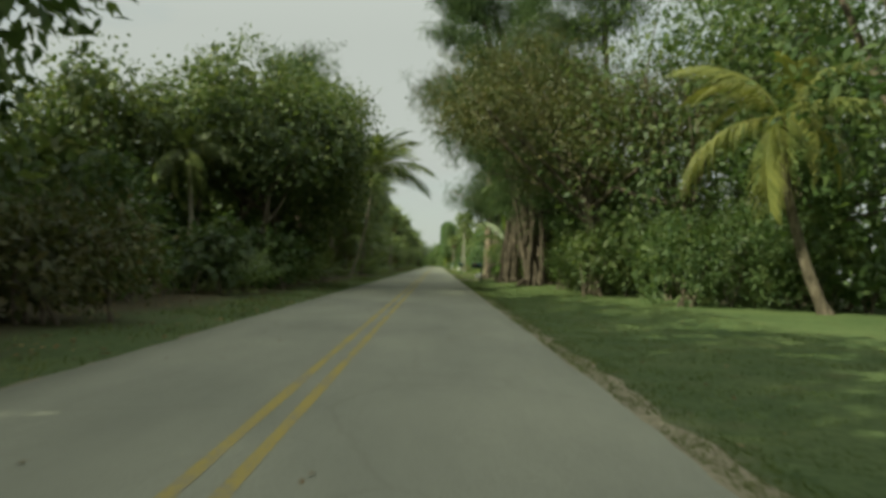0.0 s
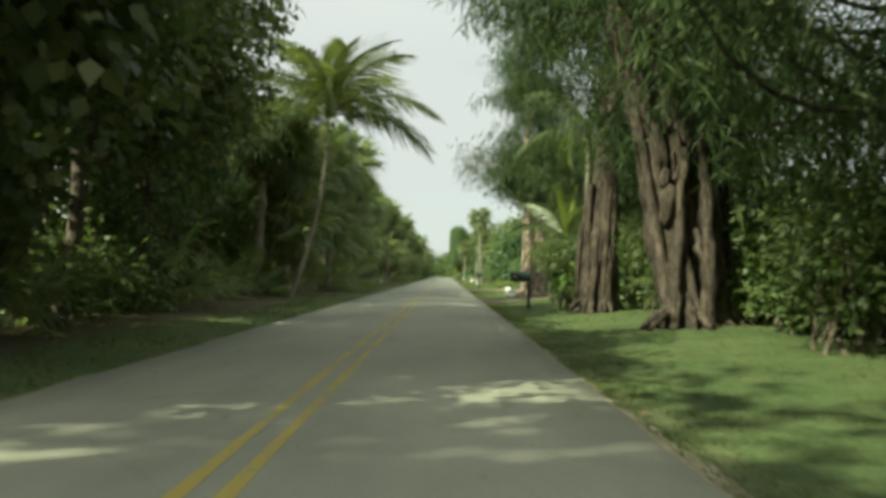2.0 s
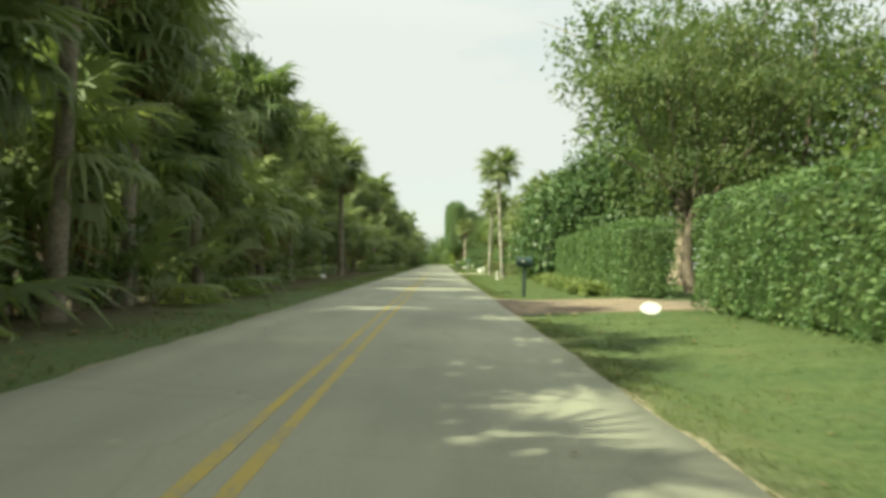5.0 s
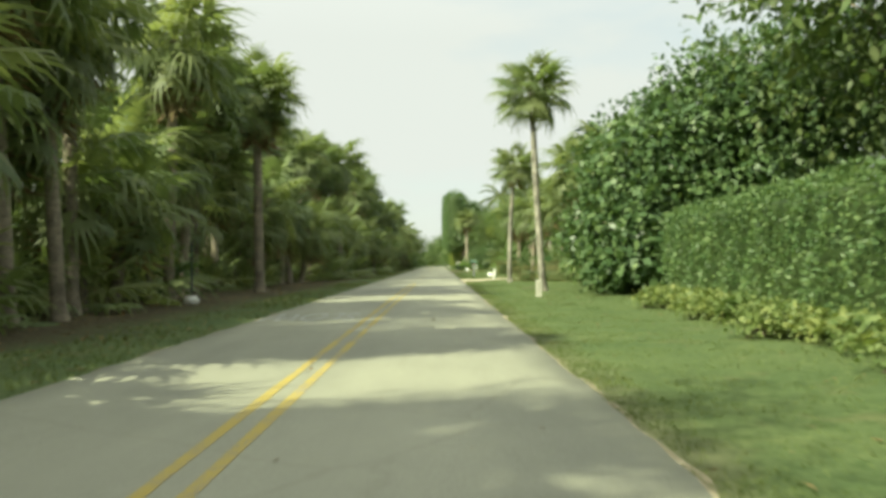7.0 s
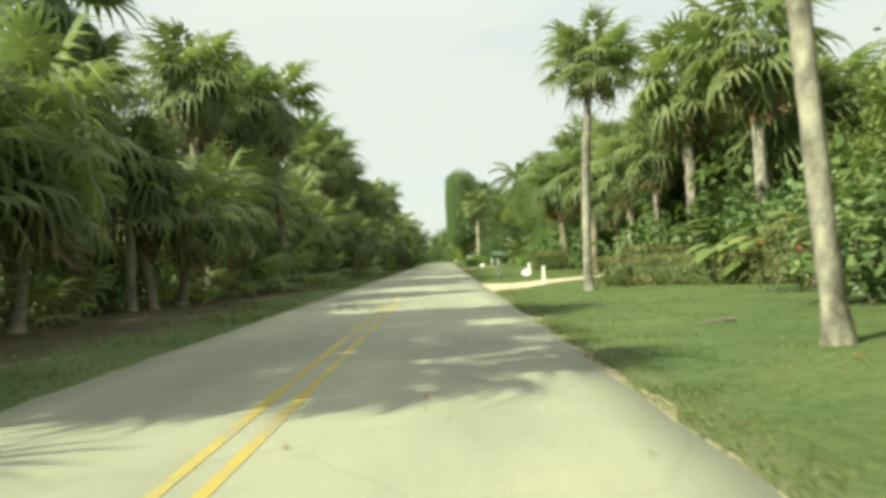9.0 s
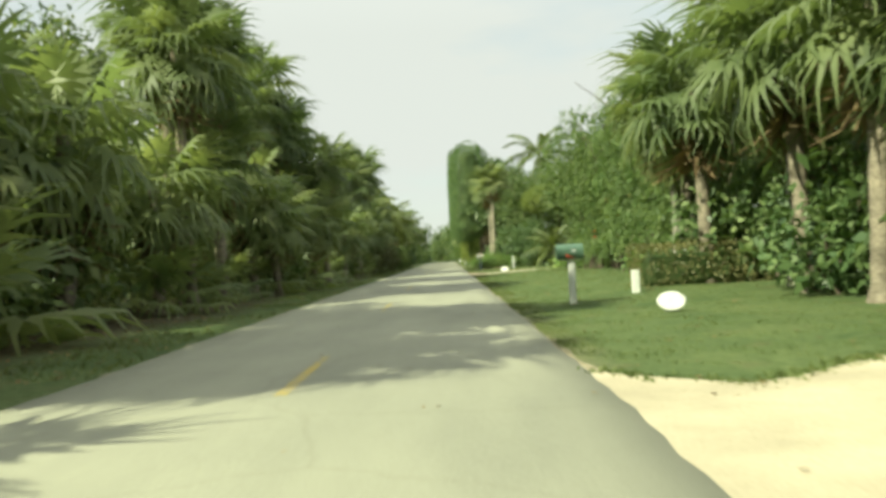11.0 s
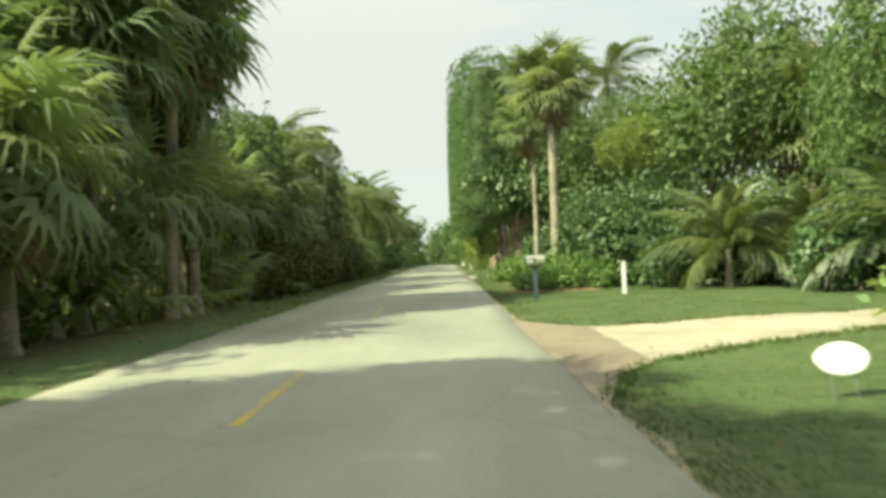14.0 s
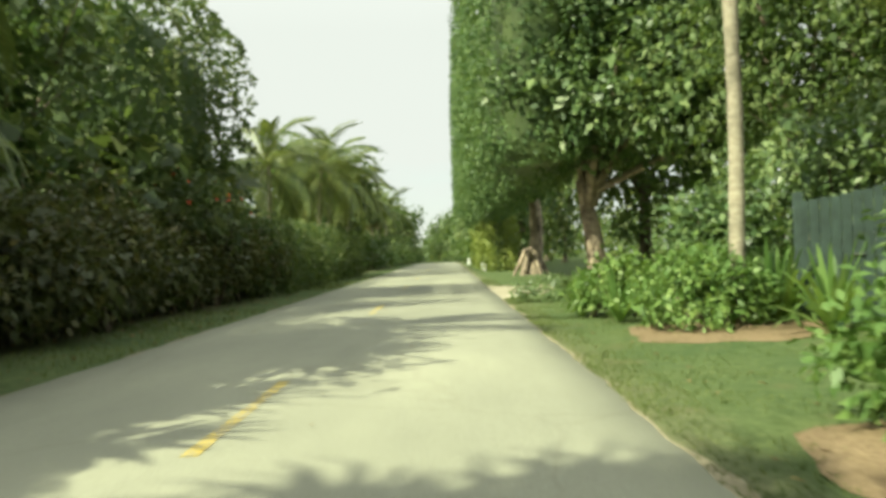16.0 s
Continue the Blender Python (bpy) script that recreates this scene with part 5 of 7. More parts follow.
def big_leaf_clump(label, seed, k=18, size=0.75, mat=None):
    """Large arching blades on stalks from one root."""
    rng = np.random.default_rng(seed)
    t = thing("tropical_plant", label, "plant")
    g, stalk = Geo(), Geo()
    for i in range(k):
        a, up = i * 2.399, rng.uniform(0.5, 1.25)
        d = np.array([math.cos(a), math.sin(a), 0])
        p = d * size * rng.uniform(0.5, 1.0) + np.array([0, 0, up * size * 1.3])
        q = bow((0, 0, 0), p, 0.15 * size, 5)
        tube(stalk, q, np.linspace(0.018, 0.01, 5), 4)
        e = d + np.array([0, 0, rng.uniform(-0.5, 0.35)])
        e /= np.linalg.norm(e)
        s = np.cross(e, (0, 0, 1.0))
        s /= np.linalg.norm(s)
        ln = size * rng.uniform(0.7, 1.1)
        pts = [p + e * ln * u - np.array([0, 0, 0.35 * ln * u * u]) for u in (0, 0.2, 0.5, 0.8, 1.0)]
        ribbon(g, pts, [0.05 * size, 0.42 * size, 0.5 * size, 0.28 * size, 0.01], s)
    part("stalk", stalk, M_BED, t)
    part("leaf_rosette", g, mat or M_BIGLEAF, t)
    return t


big = settle(big_leaf_clump("clump of large glossy tropical leaves", 31), 8.6, 77.6)
for x, y, a, s in ((7.6, 68.6, 1.0, 0.9), (8.6, 71.6, 2.0, 1.2), (9.6, 69.5, 3.1, 1.4), (7.9, 64.2, 4.2, 0.8), (9.0, 65.4, 5.0, 1.3), (10.0, 75.6, 0.4, 1.5), (11.6, 90.4, 2.7, 1.4), (10.8, 87.2, 3.0, 1.2), (12.6, 88.6, 3.9, 1.4)):
    again(big, x, y, a, s)
side_shrub = settle(shrub("leafy green shrub at the lawn edge", 32, [(0, 0, 0.9, 1.2, 1.2, 1.0), (0.8, 0.4, 1.3, 0.9, 0.9, 0.9)], 170, 8, 0.24, 0.15, M_BROAD), 12.0, 85.4)
for x, y, a, s in ((9.0, 59.5, 1.0, 1.1), (9.4, 63.2, 2.0, 1.2), (8.9, 67.4, 3.0, 1.1), (10.0, 73.0, 4.0, 1.3), (13.5, 87.0, 5.0, 1.5), (14.0, 80.0, 0.5, 1.2), (12.8, 92.0, 1.5, 1.2), (8.8, 56.5, 2.5, 0.8), (10.4, 52.0, 3.5, 1.0), (12.4, 49.0, 4.5, 1.5), (14.5, 47.0, 5.5, 1.6), (15.8, 40.0, 0.3, 1.6), (10.2, 97.0, 1.9, 1.1), (12.0, 100.0, 2.2, 1.6)):
    again(side_shrub, x, y, a, s)

# clipped hedges with a gap for the brick drive
h1 = settle(hedge("tall clipped ficus hedge with flat top", 41, (1.6, 12.6, 2.55), 0.105, 190, M_HEDGE), 6.65, 91.2, radians(-2))
h2 = settle(hedge("tall clipped ficus hedge with flat top", 42, (1.6, 25.5, 2.6), 0.105, 190, M_HEDGE), 7.25, 111.8, radians(-2.4))
crot = settle(shrub("low yellow-green croton in a row", 43, [(0, 0, 0.2, 0.42, 0.5, 0.24), (0.2, 0.5, 0.18, 0.36, 0.42, 0.2)], 80, 9, 0.13, 0.08, M_CROTON, "croton", "shrub", 3, low=-0.3), 6.55, 113.4)
tagged(crot, group="croton row")
for k in range(24):
    again(crot, 6.55 + 0.032 * k + 0.06 * math.sin(k * 2.1), 114.2 + 0.85 * k, k * 1.3, 0.9 + 0.2 * ((k * 37) % 10) / 10)

# rounded large-leaved ficus and the tall trees behind the hedge
settle(shrub("huge rounded large-leaved ficus mass clipped by the lawn", 44,
             [(0, 0, 2.4, 2.6, 3.4, 2.5), (1.2, 1.4, 5.2, 2.9, 3.6, 2.4), (4.4, 1.8, 6.6, 3.6, 4.0, 3.1), (8.2, 2.2, 7.8, 3.6, 4.0, 3.3), (4.2, -0.6, 2.8, 3.4, 3.2, 2.9), (-0.2, -2.2, 1.0, 1.9, 1.4, 1.1), (3.2, -3.2, 1.2, 2.6, 1.3, 1.3)],
             2800, 9, 0.3, 0.2, M_FICUS, "ficus", "tree", 14, lump=0.07, narrow=0.62, inner=0.42, low=-1.0), 8.6, 142.0)
back_tree = settle(leafy_tree("tall dark broad-leaved tree behind the hedge", 45, (0, 0, -0.1), (0.4, 0, 4.0),
                              [(0, 0, 8.2, 4.0, 4.2, 3.0), (-2.4, -1.5, 6.6, 2.8, 2.8, 2.2), (2.6, 1.5, 7.0, 3.0, 3.2, 2.6), (0, 2.0, 10.2, 2.8, 2.8, 1.9)], 0.3, 800, 8, 0.3, 0.26, M_BROAD, M_BARK_PALE), 21.0, 122.0)
for x, y, a, s in ((20.0, 138.0, 3.6, 1.15), (14.2, 131.5, 1.0, 1.38), (22.0, 160.0, 5.0, 1.1)):
    again(back_tree, x, y, a, s)

settle(leafy_tree("dark spreading tree with flat tiers behind the hedges", 46, (0, 0, -0.1), (0.2, 0, 4.0),
                  [(-1.6, -0.4, 8.4, 3.4, 3.4, 0.95), (1.2, 0.8, 6.6, 3.4, 3.2, 0.9), (0.4, -0.6, 5.0, 2.8, 2.8, 0.85), (0.8, 0.6, 10.2, 3.0, 3.0, 1.1), (2.6, -1.4, 8.0, 2.8, 2.8, 0.9)], 0.25, 1500, 12, 0.15, 0.2, M_SHRUB, M_BARK_TREE, inner=0.4, lump=0.12), 11.4, 118.5)
for x, y, a, s in ((9.6, 91.6, 1.2, 1.2), (11.4, 93.4, 2.4, 1.4), (9.2, 96.2, 0.6, 1.1), (12.6, 97.4, 3.8, 1.5), (9.4, 88.8, 5.1, 0.8)):
    again(shade_bush, x, y, a, s)
for x, y, a, s in ((10.6, 93.2, 2.0, 0.95), (13.4, 90.0, 3.0, 1.1), (12.2, 98.0, 4.0, 1.1)):
    again(dark_tree, x, y, a, s)
for x, y, a, s in ((15.6, 126.5, 1.0, 1.5), (16.2, 119.5, 2.2, 1.5), (15.4, 135.0, 4.0, 1.6)):
    again(dark_tree, x, y, a, s)
again(low_palm, 8.4, 86.6, 0.4, 0.5)
settle(hedge("low clipped hedge beside the lawn", 47, (3.6, 1.2, 1.15), 0.09, 260, M_LOWHEDGE, 0.2, uneven=0.06), 6.55, 185.9, radians(6))

# two lone sabal palms on the lawn
sabal_palm("sabal palm with straight trunk and whitish lichened foot", 51, 8.0, (5.6, 144.9, 0), 32, True, (-0.4, 0.0), 0.95, 0.135, 0, M_BARK_LICHEN, -0.06, 0.7)
sabal_palm("slender sabal palm standing on the lawn", 52, 6.7, (5.5, 160.4, 0), 30, True, (0.35, 0.0), 0.86, 0.13, 2, M_BARK_LICHEN, -0.1, 0.7)

t = thing("fallen_frond", "pale dry palm stalk lying on the lawn", "plant debris", (5.3, 148.1, float(ground_z(5.3, 148.1)) + 0.02))
g = Geo()
tube(g, bow((-0.32, -0.1, 0), (0.3, 0.12, 0.02), 0.02, 6), [0.006, 0.011, 0.014, 0.017, 0.022, 0.026], 7)
part("stalk", g, M_BARK_COCO, t, smooth=True)

# low clipped hedges in two tiers
for name_seed, x, y, size, turn in ((53, 5.85, 162.2, (6.2, 1.3, 0.9), -48), (55, 7.5, 165.0, (5.5, 1.0, 1.18), -25), (56, 10.6, 156.0, (4.5, 1.6, 1.35), 8)):
    settle(hedge("low clipped hedge with rusty tinted leaves", name_seed, size, 0.08, 300, M_LOWHEDGE, 0.2, uneven=0.06), x, y, radians(turn))
settle(shrub("broad low shrub with rusty leaves and a few red flowers", 57, [(0, 0, 0.75, 1.3, 1.2, 0.85), (1.3, 0.3, 0.85, 1.2, 1.1, 0.9), (0.4, 0.9, 0.8, 1.2, 1.0, 0.9)], 620, 13, 0.075, 0.1, M_LOWHEDGE, flowers=4, lump=0.06), 9.3, 154.2)
yellow_tree = settle(shrub("tall shrub with yellow-green mottled leaves", 58, [(0, 0, 1.8, 1.3, 1.3, 1.8), (0.4, 0.6, 3.4, 1.0, 1.1, 1.3)], 300, 11, 0.2, 0.16, M_CROTON), 10.3, 151.5)
again(yellow_tree, 12.2, 157.5, 2.0, 0.8)
dark_bush = settle(shrub("dark green leafy shrub at the lawn edge", 59, [(0, 0, 1.0, 1.3, 1.3, 1.1), (0.9, 0.5, 1.3, 1.0, 1.0, 1.0), (-0.9, 0.4, 0.9, 0.9, 0.9, 0.9)], 230, 8, 0.24, 0.16, M_FICUS), 9.2, 149.6)
for x, y, a, s in ((11.0, 161.5, 1.0, 1.1), (13.0, 159.0, 2.0, 1.3), (9.4, 167.0, 3.1, 0.9), (12.0, 165.5, 4.4, 1.2), (14.5, 163.5, 5.2, 1.4)):
    again(dark_bush, x, y, a, s)

# sabal palms behind the drive
right_sabal = [sabal_palm("sabal palm with shaggy head and dry skirt", 61 + k, h, (0, 0, 0), 40, "lean", (0.15, 0.1), 1.3, 0.2, 14, lowest=1.35, skirt=0.3, bark=M_BARK_PALM if k == 2 else M_BARK_LICHEN, boots=0.26) for k, h in enumerate((6.2, 7.4, 5.2))]
for k, (x, y) in enumerate(((11.6, 170.4), (10.6, 167.2), (10.4, 176.5))):
    settle(right_sabal[k], x, y, k * 1.9)
for k, (x, y, s) in enumerate(((9.4, 172.6, 0.82), (11.8, 163.6, 1.05), (14.6, 168.6, 1.15), (12.6, 175.2, 0.8), (9.8, 169.6, 0.7), (13.4, 165.6, 1.0), (15.0, 173.5, 1.05), (12.8, 178.0, 0.95), (16.0, 166.0, 1.0), (17.5, 170.5, 1.1), (9.6, 183.5, 0.9), (11.5, 187.0, 1.0), (14.2, 182.5, 1.1), (17.0, 180.0, 1.15), (15.8, 190.0, 1.1), (8.9, 191.0, 0.85), (18.5, 162.5, 1.2), (20.0, 175.0, 1.2))):
    again(right_sabal[k % 3], x, y, k * 1.1, s)
for k, (x, y, s) in enumerate(((9.8, 179.8, 1.0), (11.2, 173.4, 1.1), (13.0, 173.0, 1.3), (9.4, 187.5, 1.2), (11.0, 182.5, 1.3), (13.8, 187.0, 1.4))):
    again(dark_bush, x, y, k * 1.7, s)
for x, y, a, s in ((13.6, 180.0, 0.6, 0.62), (16.6, 176.0, 2.0, 0.72), (15.2, 171.0, 3.4, 0.6), (18.6, 169.0, 4.6, 0.8)):
    again(dark_tree, x, y, a, s)

for k, (x, y, s) in enumerate(((12.6, 170.6, 1.9), (14.8, 171.8, 2.2), (16.8, 167.4, 2.2), (11.4, 165.2, 1.4), (14.2, 166.4, 2.0), (18.2, 173.0, 2.4), (10.4, 178.4, 1.5), (17.0, 162.0, 2.0))):
    again(side_shrub, x, y, k * 2.3, s, 1.1)
gold = settle(big_leaf_clump("clump of large yellow-green leaves behind the low hedge", 60, 26, 1.0, M_CROTON), 9.5, 160.4)
for x, y, a, s in ((10.6, 161.4, 1.0, 1.2), (11.6, 159.6, 2.0, 1.1), (10.2, 158.8, 3.0, 1.0), (12.6, 161.2, 4.0, 1.3)):
    again(gold, x, y, a, s)

# the long leafy bank between the second and third drives
def lobes(seed, blobs, k, share):
    """Smaller rounded masses over larger ones, with shaded clefts between."""
    rng = np.random.default_rng(seed)
    out = [(*b[:3], *(0.72 * q for q in b[3:6])) for b in blobs]
    for b in blobs:
        c, r = np.array(b[:3]), np.array(b[3:6])
        for i in range(k):
            z = 1 - 1.7 * (i + 0.5) / k
            a = i * 2.399 + rng.normal() * 0.2
            w = np.array([math.cos(a) * math.sqrt(1 - z * z), math.sin(a) * math.sqrt(1 - z * z), z])
            out.append((*(c + w * r * 0.66), *(r * share * rng.uniform(0.75, 1.2))))
    return out


bank = settle(leafy_tree("dense tree with drooping leafy sprays at the lawn edge", 71, (0, 0, -0.1), (0.2, 0, 2.6),
                         lobes(71, [(0, 0, 4.0, 2.8, 3.1, 2.9), (-0.9, -0.8, 2.4, 2.0, 2.2, 1.9), (0.8, 1.2, 5.6, 2.3, 2.5, 2.0)], 9, 0.36),
                         0.2, 1750, 14, 0.13, 0.04, M_BANK, M_BARK_TREE, hang=0.7, lump=0.08, inner=0.1, narrow=0.42, spray=0.42), 11.3, 195.0)
for k, (x, y, s) in enumerate(((11.0, 201.0, 1.2), (10.8, 207.5, 1.12), (14.8, 228.5, 1.2), (13.0, 204.5, 1.3), (14.2, 211.5, 1.45), (15.0, 199.0, 1.2), (16.5, 221.0, 1.42), (14.2, 191.0, 1.15), (18.5, 206.0, 1.3), (15.5, 231.0, 1.15))):
    again(bank, x, y, k * 1.37 + 0.4, s)
skirt = settle(shrub("broad drooping light green shrub in front of the trees", 72, [(0, 0, 1.5, 1.3, 1.3, 0.95), (0.7, 0.8, 1.9, 1.0, 1.0, 0.85), (-0.6, 0.3, 1.2, 0.9, 0.9, 0.7)], 270, 14, 0.13, 0.035, M_BANK, stems=8, thick=0.06, hang=0.8, narrow=0.42, spray=0.42), 9.5, 206.3)
for k, (x, y, s) in enumerate(((9.3, 198.2, 1.0), (9.8, 194.4, 0.9), (9.5, 209.6, 1.0), (9.9, 212.6, 0.95), (10.8, 214.2, 1.05), (13.4, 227.4, 1.0), (15.2, 225.6, 1.2), (8.2, 231.6, 0.55))):
    again(skirt, x, y, k * 1.9, s)
settle(shrub("tall leafy bush dotted with orange-red flowers", 75, [(0, 0, 1.3, 1.4, 1.4, 1.35), (0.5, 0.9, 2.4, 1.2, 1.2, 1.1), (0.6, -1.1, 1.6, 1.2, 1.2, 1.3)], 420, 11, 0.17, 0.13, M_FICUS, flowers=26), 9.5, 202.4)
leaf_row = settle(shrub("low row of glossy broad leaves", 73, [(0, 0, 0.45, 0.9, 0.7, 0.5), (0.9, 0.2, 0.4, 0.7, 0.6, 0.45)], 120, 10, 0.2, 0.13, M_BED), 9.0, 194.6)
for k, (x, y, s) in enumerate(((10.6, 192.4, 1.0), (9.7, 217.1, 1.15), (10.9, 217.4, 1.25), (12.1, 217.7, 1.2), (13.4, 218.0, 1.25), (10.2, 190.0, 1.2))):
    again(leaf_row, x, y, k * 2.2, s)

# fourth mailbox bed, palms, clipped ball, deep green shrubs
BED_LABEL = "dense rounded bright green shrub in a mulched bed"
settle(shrub(BED_LABEL, 81, [(0, 0, 0.46, 1.2, 1.0, 0.56), (-0.3, 0.9, 0.5, 0.9, 0.9, 0.56), (0.8, 0.5, 0.5, 1.0, 0.9, 0.6)], 900, 12, 0.12, 0.09, M_BED, low=-0.6, lump=0.07, inner=0.2), 5.05, 233.9)
settle(shrub(BED_LABEL, 82, [(0, 0, 0.42, 0.85, 0.85, 0.5), (0.7, 0.2, 0.4, 0.7, 0.7, 0.45)], 380, 12, 0.12, 0.09, M_BED, low=-0.6, lump=0.07, inner=0.2), 6.55, 233.9)
settle(shrub(BED_LABEL, 83, [(0, 0, 0.48, 0.85, 0.95, 0.56), (0.4, 0.7, 0.5, 0.7, 0.8, 0.52)], 420, 12, 0.12, 0.09, M_BED, low=-0.6, lump=0.07, inner=0.2), 5.0, 243.0)
settle(shrub(BED_LABEL, 79, [(0, 0, 0.46, 0.85, 0.85, 0.54), (0.5, -0.3, 0.48, 0.8, 0.8, 0.5)], 380, 12, 0.12, 0.09, M_BED, low=-0.6, lump=0.07, inner=0.2), 4.85, 236.5)
settle(shrub("bright green broad-leaved shrub in a mulched bed", 85, [(0, 0, 0.45, 0.7, 0.7, 0.5)], 150, 11, 0.15, 0.1, M_BED, low=-0.4), 4.55, 246.4)
settle(shrub("deep green large-leaved shrub hiding the fence", 84, [(0, 0, 1.0, 1.0, 0.9, 1.0), (0.9, 0.4, 1.5, 1.0, 1.0, 1.0), (1.9, -0.4, 1.3, 1.1, 1.0, 1.2)], 420, 12, 0.17, 0.15, M_FICUS), 7.75, 241.0)
settle(shrub("deep green large-leaved shrub beside the fence", 80, [(0, 0, 0.9, 0.55, 0.7, 0.9), (-0.2, 0.9, 1.3, 0.6, 0.7, 0.8)], 220, 12, 0.16, 0.13, M_FICUS), 5.95, 244.3)
for x0, y0, rx, ry_, sd in ((5.3, 234.9, 1.85, 2.5, 1.0), (5.4, 242.9, 1.4, 1.5, 2.0)):
    g = Geo()
    a = np.linspace(0, 2 * np.pi, 48, endpoint=False)
    rad = 1 + 0.07 * np.sin(a * 5 + sd) + 0.04 * np.sin(a * 11)
    ring = np.column_stack([np.cos(a) * rx * rad, np.sin(a) * ry_ * rad, np.zeros(48)])
    mid = ring * 0.8 + np.array([0, 0, 0.05])
    core = ring * 0.4 + np.array([0, 0, 0.07])
    v = np.concatenate([ring, mid, core, [[0, 0, 0.07]]])
    v[:, 2] += ground_z(v[:, 0] + x0, v[:, 1] + y0) + 0.006
    v[:, :2] += (x0, y0)
    q = np.arange(48)
    g.add(v, np.concatenate([np.stack([q + 48 * r_, (q + 1) % 48 + 48 * r_, (q + 1) % 48 + 48 * (r_ + 1), q + 48 * (r_ + 1)], 1) for r_ in (0, 1)]))
    g.add(v[96:], np.stack([q, (q + 1) % 48, np.full(48, 48)], 1))
    tagged(part("mulch_bed", g, M_MULCH), "low mound of orange-brown bark mulch", "planting bed", kind="structure")
sabal_palm("tall sabal palm with smooth pale trunk", 86, 7.2, (5.45, 235.6, 0), 38, True, (0.0, 0.0), 1.0, 0.16, 3, M_BARK_COCO, 0.0, 0.55)
sabal_palm("slender curved sabal palm by the fence", 87, 6.9, (5.45, 242.9, 0), 36, True, (-0.05, 0.0), 0.92, 0.11, 3, M_BARK_COCO, 0.12, 0.55)
settle(shrub("large clipped ball of fine yellow-green foliage", 88, [(0, 0, 5.9, 2.35, 2.0, 1.4)], 2200, 13, 0.1, 0.09, M_TOPIARY, "clipped_ball", "topiary", 6, lump=0.015, inner=0.25), 11.1, 245.5)
settle(shrub("deep green large-leaved shrub under the clipped ball", 89, [(0, 0, 1.4, 1.6, 1.4, 1.5), (1.5, -0.6, 1.2, 1.3, 1.2, 1.3), (-0.6, 1.2, 1.6, 1.2, 1.2, 1.5), (-1.5, 0.7, 1.5, 1.2, 1.2, 1.5), (0.7, 0.8, 2.6, 1.5, 1.2, 1.2)], 600, 12, 0.19, 0.17, M_FICUS), 7.9, 233.9)
settle(shrub("deep green large-leaved shrub behind the bed", 90, [(0, 0, 1.4, 1.6, 1.6, 1.5), (1.5, 0.8, 1.8, 1.5, 1.5, 1.6)], 360, 12, 0.19, 0.17, M_FICUS), 10.8, 233.0)
areca = coconut_palm("bushy feather palm with many upright arching fronds", 74, (0, 0, 1.1), (9.7, 230.2, 0.1), 26, False, 0.62, (0, 0, 0), 0.12, 0.25, -1.42, nuts=False, name="areca_palm")
again(areca, 12.2, 224.8, 2.6, 1.05)
again(areca, 11.9, 230.0, 4.1, 0.9)
for x, y, a, s in ((8.9, 231.6, 0.6, 0.7), (10.7, 231.6, 2.2, 0.9), (11.4, 226.6, 3.7, 0.9)):
    again(dark_bush, x, y, a, s)


def lily(label, seed, k=34, size=0.95):
    """A clump of long strap leaves."""
    rng = np.random.default_rng(seed)
    t = thing("strap_lily", label, "plant")
    g = Geo()
    for i in range(k):
        a, up = i * 2.399, rng.uniform(0.35, 1.4)
        d = np.array([math.cos(a) * math.cos(up), math.sin(a) * math.cos(up), math.sin(up)])
        ln = size * rng.uniform(0.75, 1.15)
        pts = [d * ln * u - np.array([0, 0, 0.45 * ln * u ** 3 * math.cos(up)]) for u in (0, 0.3, 0.6, 0.85, 1.0)]
        s = np.array([-math.sin(a), math.cos(a), 0])
        ribbon(g, pts, [0.05, 0.085, 0.08, 0.05, 0.008], s)
    part("leaf_rosette", g, M_BED, t)
    return t


li = settle(lily("clump of arching strap-leaved lilies", 91, 40, 1.25), 6.1, 243.0)
for x, y, a, s in ((4.3, 245.0, 1.0, 0.8), (3.95, 246.6, 2.0, 0.75), (6.25, 241.7, 3.0, 1.0), (6.0, 243.2, 1.9, 1.0), (5.35, 246.0, 4.0, 0.9), (5.5, 244.4, 0.5, 1.0), (4.2, 248.2, 0.8, 0.7)):
    again(li, x, y, a, s)
settle(shrub("dark shrub overhanging the board fence", 92, [(0, 0, 2.1, 1.5, 1.3, 1.1), (1.6, 0.5, 2.5, 1.6, 1.4, 1.3), (0.2, 1.2, 1.4, 1.4, 1.4, 1.4)], 460, 12, 0.17, 0.17, M_FICUS), 7.6, 244.9)
settle(shrub("dark shrub overhanging the board fence", 93, [(0, 0, 2.6, 1.8, 1.8, 1.6), (1.8, 0.6, 3.2, 1.8, 1.8, 1.6)], 460, 12, 0.17, 0.19, M_BROAD), 10.2, 247.0)

# the big ficus and the tall sheared screen by the last drive
settle(leafy_tree("large glossy-leaved ficus tree with pale twisted trunk", 94, (0, 0, -0.1), (-0.4, 0.3, 3.2),
                  [(-0.6, 0, 5.4, 2.5, 2.6, 2.0), (1.6, -0.8, 6.0, 2.6, 2.6, 2.2), (0.2, 0.4, 8.0, 2.9, 2.9, 2.1), (2.6, 1.0, 8.4, 2.4, 2.6, 2.0), (0.8, 0.8, 10.0, 2.4, 2.4, 1.6), (3.8, -0.4, 4.6, 2.0, 2.2, 1.8)],
                  0.32, 1600, 9, 0.29, 0.22, M_FICUS, M_BARK_PALE, lump=0.12, narrow=0.6, inner=0.4), 6.0, 256.5)
